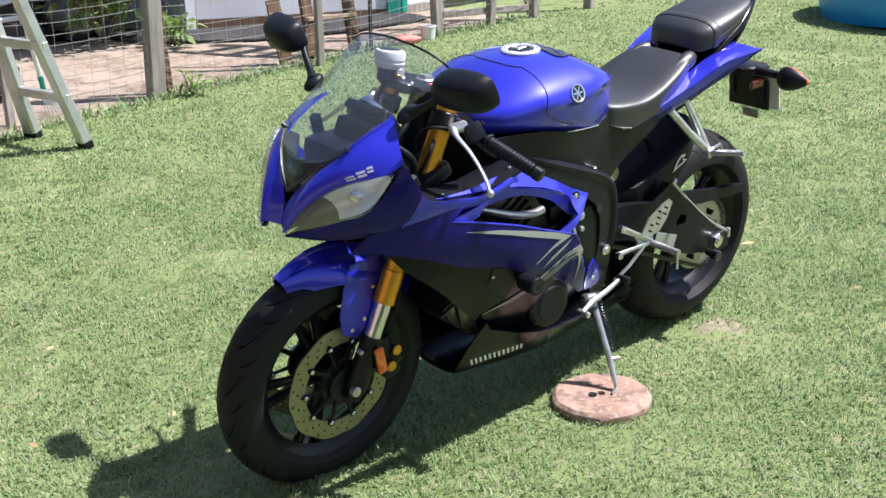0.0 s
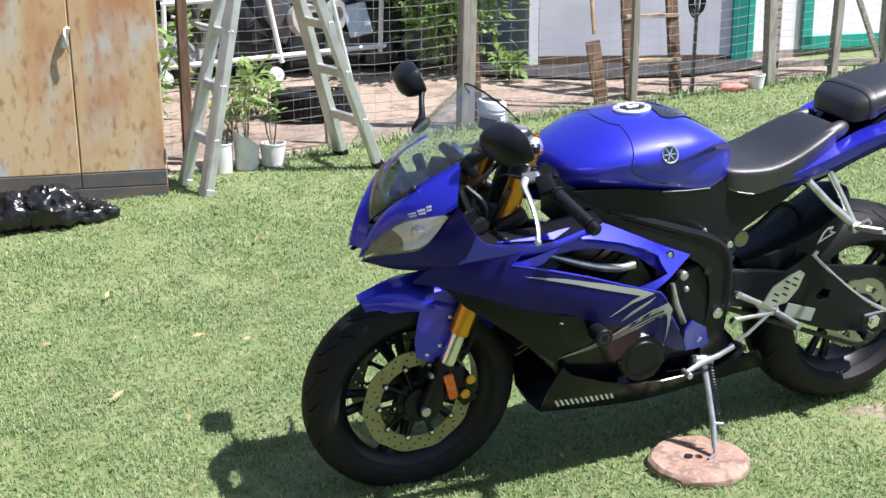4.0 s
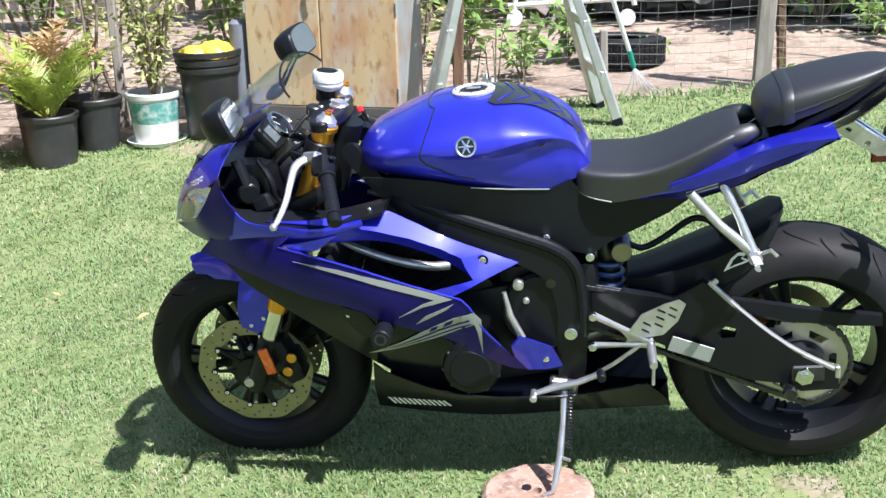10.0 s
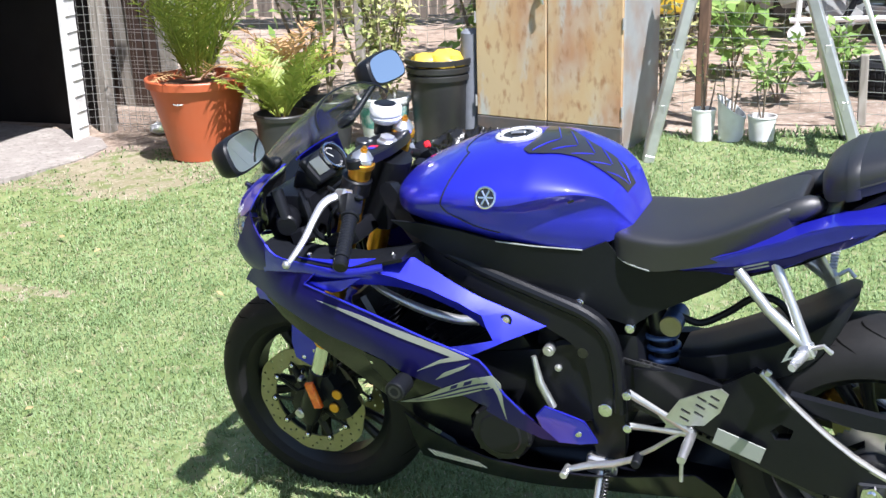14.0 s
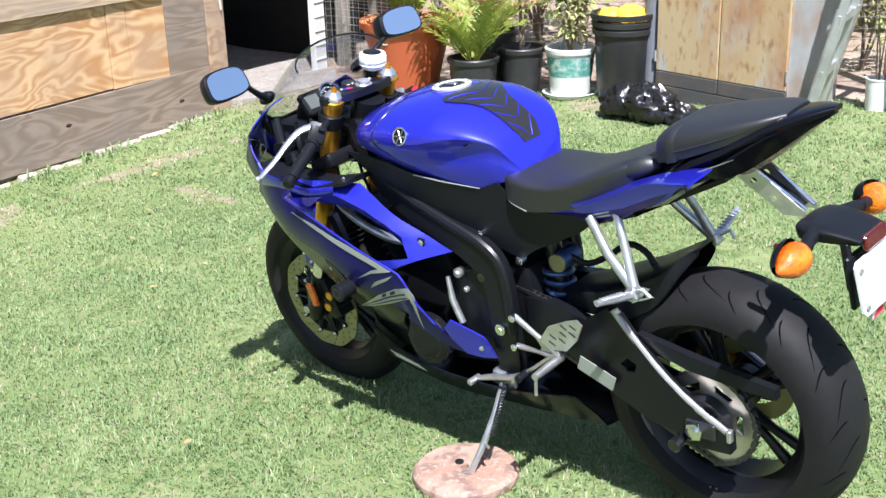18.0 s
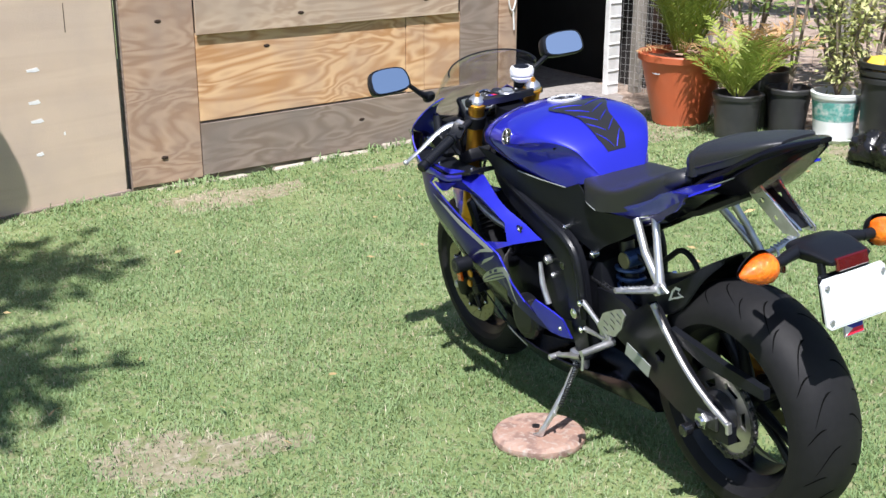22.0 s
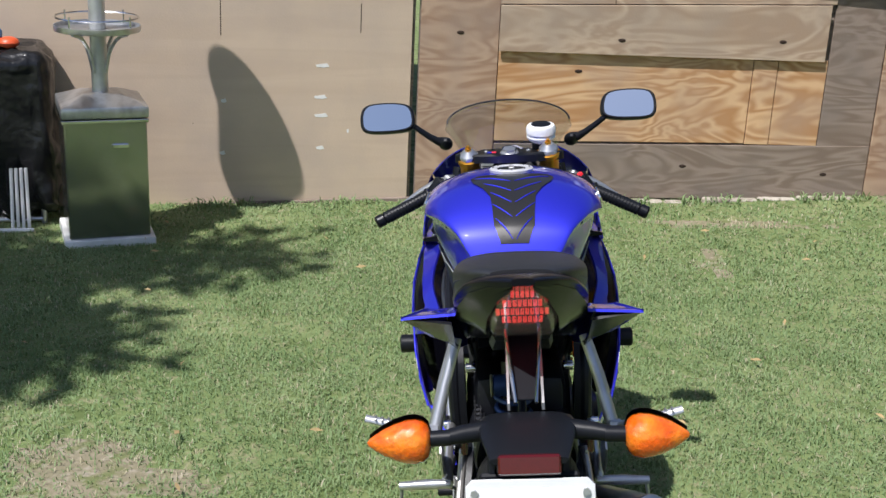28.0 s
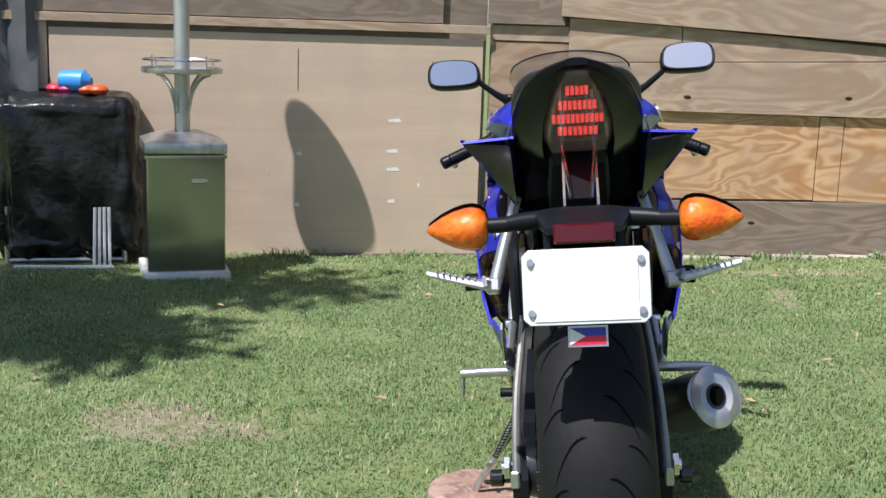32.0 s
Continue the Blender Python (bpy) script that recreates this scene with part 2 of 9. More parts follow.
blue_spring = material("blue_spring_steel", (0.05, 0.09, 0.22), 0.3, 0.4, vary=0.1, scale=80)
dark_steel = material("dark_steel", (0.07, 0.07, 0.075), 0.35, 0.8, vary=0.25, scale=120)
carbon = material("carbon_pad", (0.020, 0.018, 0.017), 0.28, 0.1, vary=0.6, scale=420, coat=0.6)
titanium = material("brushed_titanium", (0.5, 0.48, 0.46), 0.38, 0.9, vary=0.1, scale=60, second=(0.3, 0.28, 0.26), second_scale=12, second_amount=0.4)
flag_red = material("flag_red", (0.7, 0.02, 0.06), 0.3, vary=0.05, scale=100)
flag_blue = material("flag_blue", (0.03, 0.04, 0.4), 0.3, vary=0.05, scale=100)
lamp_dark = material("dark_lamp_bowl", (0.05, 0.035, 0.03), 0.25, 0.3, vary=0.2, scale=60, coat=0.4)


def glass(name, tint, rough=0.02, trans=1.0, ior=1.45):
    mat = material(name, tint, rough)
    mat.node_tree.nodes["Principled BSDF"].inputs["Transmission Weight"].default_value = trans
    mat.node_tree.nodes["Principled BSDF"].inputs["IOR"].default_value = ior
    return mat


def sheer(name, tint, see=0.8, rough=0.05):
    """A thin clear sheet: part seen through, part glossy."""
    mat = material(name, tint, rough)
    nt = mat.node_tree
    clear, mixer, fres, dim = (nt.nodes.new("ShaderNode" + k) for k in ("BsdfTransparent", "MixShader", "LayerWeight", "Math"))
    fres.inputs["Blend"].default_value = 0.12
    dim.operation = "MULTIPLY_ADD"
    dim.inputs[1].default_value, dim.inputs[2].default_value = 0.55, 0.03
    clear.inputs[0].default_value = (*[0.25 + 0.75 * c for c in tint], 1)
    mixer.inputs[0].default_value = 1 - see
    gloss = nt.nodes.new("ShaderNodeBsdfGlossy")
    gloss.inputs["Roughness"].default_value = rough
    top = nt.nodes.new("ShaderNodeMixShader")
    nt.links.new(clear.outputs[0], mixer.inputs[1])
    nt.links.new(nt.nodes["Principled BSDF"].outputs[0], mixer.inputs[2])
    nt.links.new(fres.outputs["Facing"], dim.inputs[0])
    nt.links.new(dim.outputs[0], top.inputs[0])
    nt.links.new(mixer.outputs[0], top.inputs[1])
    nt.links.new(gloss.outputs[0], top.inputs[2])
    nt.links.new(top.outputs[0], nt.nodes["Material Output"].inputs[0])
    return mat


screen_tint = sheer("smoked_screen", (0.91, 0.93, 0.95), 0.985, 0.03)
lens_clear = sheer("clear_lens", (0.95, 0.95, 0.95), 0.95, 0.03)
smoke_lens = sheer("smoked_lens", (0.52, 0.43, 0.43), 0.72, 0.04)
mirror_glass = material("mirror_glass", (0.96, 0.975, 0.99), 0.01, 1.0)
led_red = material("lit_red_led", (0.8, 0.02, 0.02), 0.3)
led_red.node_tree.nodes["Principled BSDF"].inputs["Emission Color"].default_value = (1.0, 0.07, 0.055, 1)
led_red.node_tree.nodes["Principled BSDF"].inputs["Emission Strength"].default_value = 1.3

bike = thing("motorcycle", "blue and black sport motorcycle leaning on its side stand", "motorcycle",
             Matrix(((0.9975, -0.0067, 0.0704, 0), (0, 0.9956, 0.0942, 0), (-0.0707, -0.0939, 0.9931, 0.295), (0, 0, 0, 1))) @ Matrix.Translation((0, 0, -0.305)))
AXF, AXR = Vector((0.69, 0, 0.305)), Vector((-0.69, 0, 0.305))


def surface(points):
    """A smooth sheet y(x, z) through a few (x, z, y) points."""
    p = np.array(points, float)
    n = len(p)

    def kern(r2):
        return 0.5 * r2 * np.log(r2 + 1e-9)
    a = np.zeros((n + 3, n + 3))
    d2 = (p[:, None, 0] - p[None, :, 0]) ** 2 + (p[:, None, 1] - p[None, :, 1]) ** 2
    a[:n, :n] = kern(d2) + np.eye(n) * 1e-4
    a[:n, n], a[:n, n + 1], a[:n, n + 2] = 1, p[:, 0], p[:, 1]
    a[n:, :n] = a[:n, n:].T
    w = np.linalg.solve(a, np.append(p[:, 2], [0, 0, 0]))

    def y(x, z):
        r2 = (p[:, 0] - x) ** 2 + (p[:, 1] - z) ** 2
        return float(kern(r2) @ w[:n] + w[n] + w[n + 1] * x + w[n + 2] * z)
    return y


def panel(bm, outline, yfun, side=1, thick=0.004, holes=(), step=0.03, lift=0.0, rows=None):
    """A thin curved sheet: an outline in (x, z), laid on y(x, z) of one side of the motorcycle."""
    work = bmesh.new()
    loops = [outline, *holes]
    edges = []
    for lp in loops:
        vv = [work.verts.new((x, 0, z)) for x, z in lp]
        edges += [work.edges.new((vv[i], vv[(i + 1) % len(vv)])) for i in range(len(vv))]
    bmesh.ops.triangle_fill(work, edges=edges, use_beauty=True)
    for axis in (0, 2):
        lo, hi = min(v.co[axis] for v in work.verts), max(v.co[axis] for v in work.verts)
        k = math.floor(lo / step) + 1
        while k * step < hi:
            at, no = Vector((0, 0, 0)), Vector((0, 0, 0))
            at[axis], no[axis] = k * step, 1
            bmesh.ops.bisect_plane(work, geom=work.verts[:] + work.edges[:] + work.faces[:], dist=1e-5, plane_co=at, plane_no=no)
            k += 1
    bmesh.ops.dissolve_degenerate(work, dist=1e-4, edges=work.edges[:])
    for v in work.verts:
        v.co.y = yfun(v.co.x, v.co.z) + lift
    bmesh.ops.recalc_face_normals(work, faces=work.faces)
    if sum((f.normal.y * f.calc_area() for f in work.faces)) < 0:
        bmesh.ops.reverse_faces(work, faces=work.faces)
    work.normal_update()
    faces = work.faces[:]
    norms = {v: v.normal.copy() for v in work.verts}
    ext = bmesh.ops.extrude_face_region(work, geom=faces, use_keep_orig=True)["geom"]
    for v in work.verts:
        if v in norms:
            v.co -= norms[v] * thick
    if side < 0:
        for v in work.verts:
            v.co.y = -v.co.y
        bmesh.ops.reverse_faces(work, faces=work.faces)
    me = bpy.data.meshes.new("tmp")
    work.to_mesh(me)
    work.free()
    bm.from_mesh(me)
    bpy.data.meshes.remove(me)
    return bm


def sections(bm, rows, n=20, power=2.3):
    """Loft along x: rows of (x, z_top, z_low, half_width, z_of_width, low_share)."""
    rings = []
    for x, zt, zl, w, zw, low in rows:
        pts = []
        for i in range(n + 1):
            a = math.pi / 2 * i / n
            pts.append((w * math.sin(a) ** (2 / power), zw + (zt - zw) * math.cos(a) ** (2 / power)))
        pts += [(w * (1 + (low - 1) * k / 4), zw + (zl - zw) * k / 4) for k in range(1, 5)]
        ring_pts = [Vector((x, y, z)) for y, z in pts] + [Vector((x, -y, z)) for y, z in reversed(pts[1:])]
        rings.append(ring_pts)
    return loft(bm, rings)


def dense(rows, k=4):
    """Rows between the given ones, smoothly."""
    rows = [np.array(r, float) for r in rows]
    out = []
    for i in range(len(rows) - 1):
        p0, p1, p2, p3 = rows[max(i - 1, 0)], rows[i], rows[i + 1], rows[min(i + 2, len(rows) - 1)]
        for j in range(k):
            t = j / k
            out.append(0.5 * ((2 * p1) + (p2 - p0) * t + (2 * p0 - 5 * p1 + 4 * p2 - p3) * t * t + (3 * p1 - p0 - 3 * p2 + p3) * t ** 3))
    return [tuple(r) for r in out + [rows[-1]]]


def curve2(pts, k=4, closed=False):
    """A smooth line through flat points."""
    if closed:
        n = len(pts)
        full = dense([pts[(i - 1) % n] for i in range(n + 3)], k)
        return full[k:-k][:-1]
    return dense(pts, k)


def bolt(bm, at, r=0.009, out=0.006, axis=(0, 1, 0)):
    at, ax = Vector(at), Vector(axis).normalized()
    cyl(bm, at - ax * 0.012, at + ax * out, r, n=12, bevel=0.0015)
    cyl(bm, at + ax * (out - 0.001), at + ax * (out + 0.0015), r * 0.55, r * 0.45, n=6)
    return bm


XZ = Matrix(((1, 0, 0, 0), (0, 0, -1, 0), (0, 1, 0, 0), (0, 0, 0, 1)))     # lays an (x, y) outline into (x, z), thickness to -y


def plate_xz(bm, outline, y, thick, bevel=0.0, holes=()):
    """A plate in the plane of the wheels, from y inward."""
    return slab(bm, outline, thick, Matrix.Translation((0, y, 0)) @ XZ, bevel, holes)


# -- wheels --
def wheel(name, hub, r, w, rim_r, bead, label):
    whl = part(name, lathe(B(), [(0.018, -0.09), (0.045, -0.085), (0.05, -0.05), (0.036, -0.03), (0.036, 0.03), (0.05, 0.05), (0.045, 0.085), (0.018, 0.09)], 28, Matrix.Translation(hub) @ pose(0, 0, 0, 90)), satin_black, bike, label)
    m = Matrix.Translation(hub) @ pose(0, 0, 0, 90)
    prof = []
    for i in range(25):
        a = math.pi * (i / 24 - 0.5)
        prof.append((rim_r + 0.012 + (r - rim_r - 0.012) * math.cos(a) ** 0.75, w * math.sin(a) ** 1.0 if abs(a) < 1.5 else w * math.copysign(0.99, a)))
    prof = [(rim_r - 0.004, -bead)] + prof + [(rim_r - 0.004, bead), (rim_r - 0.012, bead * 0.8), (rim_r - 0.012, -bead * 0.8)]
    part("tyre", lathe(B(), prof, 96, m, closed=True), rubber, whl, "black road tyre")
    rim = part("rim", lathe(B(), [(rim_r - 0.028, -bead * 0.55), (rim_r - 0.004, -bead), (rim_r + 0.006, -bead - 0.006), (rim_r + 0.006, -bead + 0.006), (rim_r - 0.02, -bead * 0.5), (rim_r - 0.02, bead * 0.5), (rim_r + 0.006, bead - 0.006), (rim_r + 0.006, bead + 0.006), (rim_r - 0.004, bead), (rim_r - 0.028, bead * 0.55)], 72, m, closed=True), satin_black, whl)
    for i in range(5):
        bm = B()
        for s in (-0.045, 0.045):
            a0, a1 = 2 * math.pi * i / 5 + s * 2.6, 2 * math.pi * i / 5 + s * 3.4
            d0, d1 = Vector((math.cos(a0), 0, math.sin(a0))), Vector((math.cos(a1), 0, math.sin(a1)))
            tube(bm, [hub + d0 * 0.03, hub + d0.lerp(d1, 0.5) * rim_r * 0.55, hub + d1 * (rim_r - 0.02)], [0.021, 0.014, 0.018], 10, flat=0.8)
        part("spoke", bm, satin_black, whl)
    return whl


front_wheel = wheel("front_wheel", AXF, 0.300, 0.061, 0.216, 0.046, "black five-spoke front wheel")
rear_wheel = wheel("rear_wheel", AXR, 0.316, 0.097, 0.216, 0.072, "black five-spoke rear wheel")

# tread grooves as thin dark strips just on the rubber
groove = material("tread_groove", (0.003, 0.003, 0.003), 0.95, spec=0.05, vary=0.2)


def tread_point(hub, r, w, rim_r, ang, across):
    b = math.asin(max(-1, min(1, across)))
    rad = rim_r + 0.012 + (r - rim_r - 0.012) * math.cos(b) ** 0.75
    return hub + Vector((math.cos(ang) * rad, w * across, math.sin(ang) * rad))


def treads(hub, r, w, rim_r, whl, count):
    bm = B()
    for k in range(count):
        for s in (1, -1):
            base = 2 * math.pi * (k + (0.5 if s > 0 else 0)) / count
            for (c0, c1, da, wide) in ((0.16, 0.74, 0.26, 0.0024), (0.50, 0.88, 0.13, 0.0020)):
                rows = []
                for j in range(9):
                    t = j / 8
                    a = base + da * t ** 2.2 + (0.26 if c0 == 0.50 else 0)
                    ww = wide * (1 - (2 * t - 1) ** 4)
                    p = tread_point(hub, r + 0.0006, w + 0.0004, rim_r, a, s * (c0 + (c1 - c0) * t))
                    side = Vector((-math.sin(a), 0, math.cos(a)))
                    rows.append((bm.verts.new(p - side * (ww + 0.0004)), bm.verts.new(p + side * (ww + 0.0004))))
                for (a0, b0), (a1, b1) in zip(rows, rows[1:]):
                    bm.faces.new((a0, a1, b1, b0))
    tagged(part("tread_groove", bm, groove, whl, "dark curved tread grooves"), kind="stuff")


treads(AXR, 0.316, 0.097, 0.216, rear_wheel, 15)
treads(AXF, 0.300, 0.061, 0.216, front_wheel, 16)

# -- brake discs --
for s in (1, -1):
    m = Matrix.Translation(AXF + Vector((0, s * 0.068, 0))) @ XZ
    holes = [circle(0.108, 40)]
    for i in range(20):
        for j, rr in enumerate((0.119, 0.132, 0.145)):
            a = 2 * math.pi * (i + j * 0.33) / 20
            holes += [circle(0.0036, 6, (rr * math.cos(a), rr * math.sin(a)))]
    disc = part("brake_disc", slab(B(), [(r * math.cos(a), r * math.sin(a)) for a, r in ((2 * math.pi * i / 80, 0.1535 + 0.002 * math.cos(2 * math.pi * i / 8)) for i in range(80))], 0.0045, m, holes=holes), disc_steel, front_wheel, "brass-toned drilled brake disc")
    bm = B()
    for i in range(10):
        a = 2 * math.pi * i / 10
        d = Vector((math.cos(a), 0, math.sin(a)))
        c = AXF + Vector((0, s * 0.068, 0))
        tube(bm, [c + d * 0.04, c + d * 0.085, c + d * 0.108], [0.012, 0.009, 0.008], 8, flat=0.5)
        cyl(bm, c + d * 0.11 + Vector((0, -0.006, 0)), c + d * 0.11 + Vector((0, 0.006, 0)), 0.0085, n=12)
    lathe(bm, [(0.03, -0.004), (0.062, -0.004), (0.062, 0.004), (0.03, 0.004)], 28, Matrix.Translation(c) @ pose(0, 0, 0, 90), closed=True)
    part("disc_carrier", bm, satin_black, disc, "black floating disc carrier")
    bm = B()
    for i in range(10):
        a = 2 * math.pi * i / 10
        bolt(bm, c + Vector((math.cos(a) * 0.11, s * 0.003, math.sin(a) * 0.11)), 0.006, 0.005, (0, s, 0))
    scatter("disc_button", bm, chrome, disc)

# -- front fork --
F0, F1 = Vector((0.383, 0, 0.985)), Vector((0.672, 0, 0.30))
fdir = (F1 - F0).normalized()


def fork_at(z, s):
    k = (z - F0.z) / (F1.z - F0.z)
    return F0.lerp(F1, k) + Vector((0, 0.103 * s, 0))


for s in (1, -1):
    fork = part("fork_leg", cyl(B(), fork_at(0.985, s), fork_at(0.52, s), 0.0255, n=24, bevel=0.002), gold, bike, "gold anodised fork tube")
    part("fork_guard", cyl(B(), fork_at(0.585, s), fork_at(0.505, s), 0.028, 0.027, n=24, bevel=0.002), gold, fork)
    part("stanchion", cyl(B(), fork_at(0.55, s), fork_at(0.38, s), 0.0215, n=24), chrome, fork, "polished fork stanchion")
    bm = B()
    tube(bm, [fork_at(0.425, s), fork_at(0.38, s), fork_at(0.31, s), fork_at(0.27, s)], [0.025, 0.027, 0.03, 0.02], 18)
    box(bm, (0.07, 0.028, 0.06), fork_at(0.33, s) + Vector((-0.045, -0.008 * s, 0.02)), (0, 25, 0), 0.006)
    part("fork_bottom", bm, satin_black, fork, "black fork lower")
    bm = B()
    bolt(bm, AXF + Vector((0, 0.128 * s, 0)), 0.013, 0.004, (0, s, 0))
    bolt(bm, AXF + Vector((-0.02, 0.12 * s, 0.10)), 0.006, 0.006, (0, s, 0))
    scatter("axle_bolt", bm, alloy, fork)
    # caliper behind the fork
    cal_c = Vector((0.585, 0.085 * s, 0.355))
    bm = B()
    box(bm, (0.05, 0.075, 0.125), cal_c, (0, 23, 0), 0.012, 2)
    box(bm, (0.03, 0.085, 0.05), cal_c + Vector((-0.022, 0, 0.0)), (0, 23, 0), 0.008, 2)
    cal = part("brake_caliper", bm, matt_black, fork, "black radial brake caliper")
    for dz in (-0.019, 0.021):
        p = cal_c + Vector((-0.012 - dz * 0.4, 0.041 * s, dz))
        part("piston_cap", cyl(B(), p, p + Vector((0, 0.008 * s, 0)), 0.0135, n=20, bevel=0.002), gold, cal, "gold caliper piston cap")
    part("side_reflector", box(B(), (0.026, 0.012, 0.074), Vector((0.625, 0.142 * s, 0.375)), (0, 12, 0), 0.003), amber, fork, "amber side reflector")
    part("reflector_bracket", box(B(), (0.02, 0.02, 0.06), Vector((0.625, 0.128 * s, 0.375)), (0, 12, 0), 0.003), matt_black, fork)
    # fork caps
    top = fork_at(0.985, s)
    up = -fdir
    bm = B()
    cyl(bm, top - up * 0.01, top + up * 0.004, 0.03, n=28, bevel=0.002)
    part("fork_collar", bm, gold, fork, "gold fork collar")
    bm = B()
    cyl(bm, top + up * 0.004, top + up * 0.012, 0.0275, 0.0265, n=6, bevel=0.001)
    cyl(bm, top + up * 0.012, top + up * 0.027, 0.024, 0.014, n=24, bevel=0.002)
    part("fork_cap", bm, alloy, fork, "silver fork cap")
    bm = B()
    cyl(bm, top + up * 0.026, top + up * 0.033, 0.0085, n=6)
    cyl(bm, top + up * 0.033, top + up * 0.039, 0.0045, n=12)
    part("preload_adjuster", bm, gold, fork)

# brake hoses
for s in (1, -1):
    part("brake_hose", tube(B(), [(0.58, 0.1 * s, 0.42), (0.545, 0.12 * s, 0.5), (0.53, 0.09 * s, 0.6), (0.52, 0.05 * s, 0.72), (0.47, 0.02 * s, 0.85)], 0.005, 8, smooth=2), matt_black, bike)

# -- front mudguard --
def mudguard(hub, r, half, a0, a1, taper0, taper1, n=22, m=14, thick=0.004):
    bm = B()
    rings = []
    for i in range(n + 1):
        t = i / n
        a = radians(a0 + (a1 - a0) * t)
        wide = half * (taper0 + (1 - taper0) * min(1, t * 3)) * (taper1 + (1 - taper1) * min(1, (1 - t) * 3))
        ring_pts = []
        for rr in (r + thick, r):
            seq = [j / m * 2 - 1 for j in range(m + 1)]
            for q in (seq if rr > r else seq[::-1]):
                drop = (abs(q) ** 2.6) * 0.05
                rad = rr - drop + 0.006 * math.cos(q * 9)
                ring_pts.append(hub + Vector((math.cos(a) * rad, wide * q, math.sin(a) * rad)))
        rings.append(ring_pts)
    return loft(bm, rings)


fender = part("front_mudguard", mudguard(AXF, 0.328, 0.082, 66, 142, 0.35, 0.7), paint_blue, bike, "glossy blue front mudguard")
for s in (1, -1):
    leg = surface([(0.6, 0.6, 0.072), (0.7, 0.5, 0.080), (0.66, 0.42, 0.086), (0.57, 0.5, 0.084), (0.62, 0.55, 0.078)])
    part("mudguard_side", panel(B(), [(0.575, 0.62), (0.66, 0.615), (0.685, 0.56), (0.70, 0.49), (0.695, 0.445), (0.655, 0.425), (0.625, 0.445), (0.60, 0.50), (0.565, 0.565)], leg, s, 0.004), paint_blue, fender)
    bm = B()
    for x, z in ((0.668, 0.45), (0.632, 0.47), (0.60, 0.545)):
        bolt(bm, (x, s * (leg(x, z) + 0.001), z), 0.006, 0.004, (0, s, 0))
    scatter("mudguard_bolt", bm, chrome, fender)

# -- upper cowl and screen --
def along(line, n):
    """n + 1 points at even steps along a smooth line."""
    pts = [Vector(p) for p in dense(line, 8)]
    run = [0.0]
    for a, c in zip(pts, pts[1:]):
        run.append(run[-1] + (c - a).length)
    return [Vector([float(np.interp(run[-1] * k / n, run, [p[q] for p in pts])) for q in range(3)]) for k in range(n + 1)]


def strip(bm, top, low, n=18, m=8, bulge=0.0, thick=0.004, side=1, inward=Vector((0.45, 0.0, 0.80)), u0=0.0, u1=1.0, v0=0.0, v1=1.0, lift=0.0):
    """A curved sheet between two lines, swelling away from a point inside the motorcycle."""
    a, c = along(top, 60), along(low, 60)

    def at(u, v):
        k = u * 60
        i0 = min(59, int(k))
        f = k - i0
        p, q = a[i0].lerp(a[i0 + 1], f), c[i0].lerp(c[i0 + 1], f)
        mid = p.lerp(q, v)
        return mid + (mid - inward).normalized() * (bulge * 4 * v * (1 - v) + lift)
    rows = []
    for i in range(n + 1):
        u = u0 + (u1 - u0) * i / n
        face = [at(u, v0 + (v1 - v0) * j / m) for j in range(m + 1)]
        back = [p - (p - inward).normalized() * thick for p in face]
        ring = face + back[::-1]
        rows.append([Vector((p.x, side * p.y - 0.09 * max(0.0, p.x - 0.6), p.z)) for p in ring])
    return loft(bm, rows)


lamp_top = [(0.815, 0.045, 0.735), (0.789, 0.078, 0.792), (0.740, 0.128, 0.845), (0.69, 0.180, 0.868), (0.648, 0.216, 0.883)]
lamp_low = [(0.815, 0.047, 0.729), (0.783, 0.085, 0.743), (0.745, 0.138, 0.768), (0.704, 0.197, 0.800), (0.648, 0.218, 0.880)]
hood_line = [(0.813, 0.038, 0.738), (0.790, 0.045, 0.797), (0.755, 0.066, 0.857), (0.70, 0.102, 0.914), (0.64, 0.117, 0.951), (0.575, 0.122, 0.980)]
hood_low = lamp_top[:-1] + [(0.655, 0.211, 0.882), (0.628, 0.219, 0.90)]
chin_top = lamp_low[:-1] + [(0.664, 0.214, 0.848), (0.628, 0.221, 0.898)]
chin_low = [(0.813, 0.042, 0.722), (0.755, 0.105, 0.716), (0.69, 0.168, 0.727), (0.625, 0.208, 0.746), (0.600, 0.232, 0.80), (0.590, 0.236, 0.828)]
sill_top = [(0.592, 0.236, 0.828), (0.565, 0.239, 0.800), (0.50, 0.239, 0.786), (0.40, 0.237, 0.774), (0.30, 0.228, 0.789)]
sill_low = [(0.628, 0.208, 0.744), (0.57, 0.220, 0.750), (0.50, 0.229, 0.753), (0.40, 0.236, 0.753), (0.30, 0.230, 0.773)]
screen_base = [(0.774, 0.0, 0.816), (0.762, 0.034, 0.846), (0.738, 0.074, 0.882), (0.704, 0.108, 0.918)]
valley = [(0.798, 0.001, 0.735), (0.784, 0.004, 0.780), (0.758, 0.040, 0.838), (0.704, 0.098, 0.908)]
cowl = part("upper_cowl", strip(B(), [(0.812, 0.040, 0.724), (0.811, 0.039, 0.732), (0.808, 0.036, 0.742)], [(0.796, 0.0, 0.726), (0.797, 0.0, 0.732), (0.796, 0.001, 0.742)], 4, 3), paint_blue, bike, "glossy blue upper fairing with a forked nose")
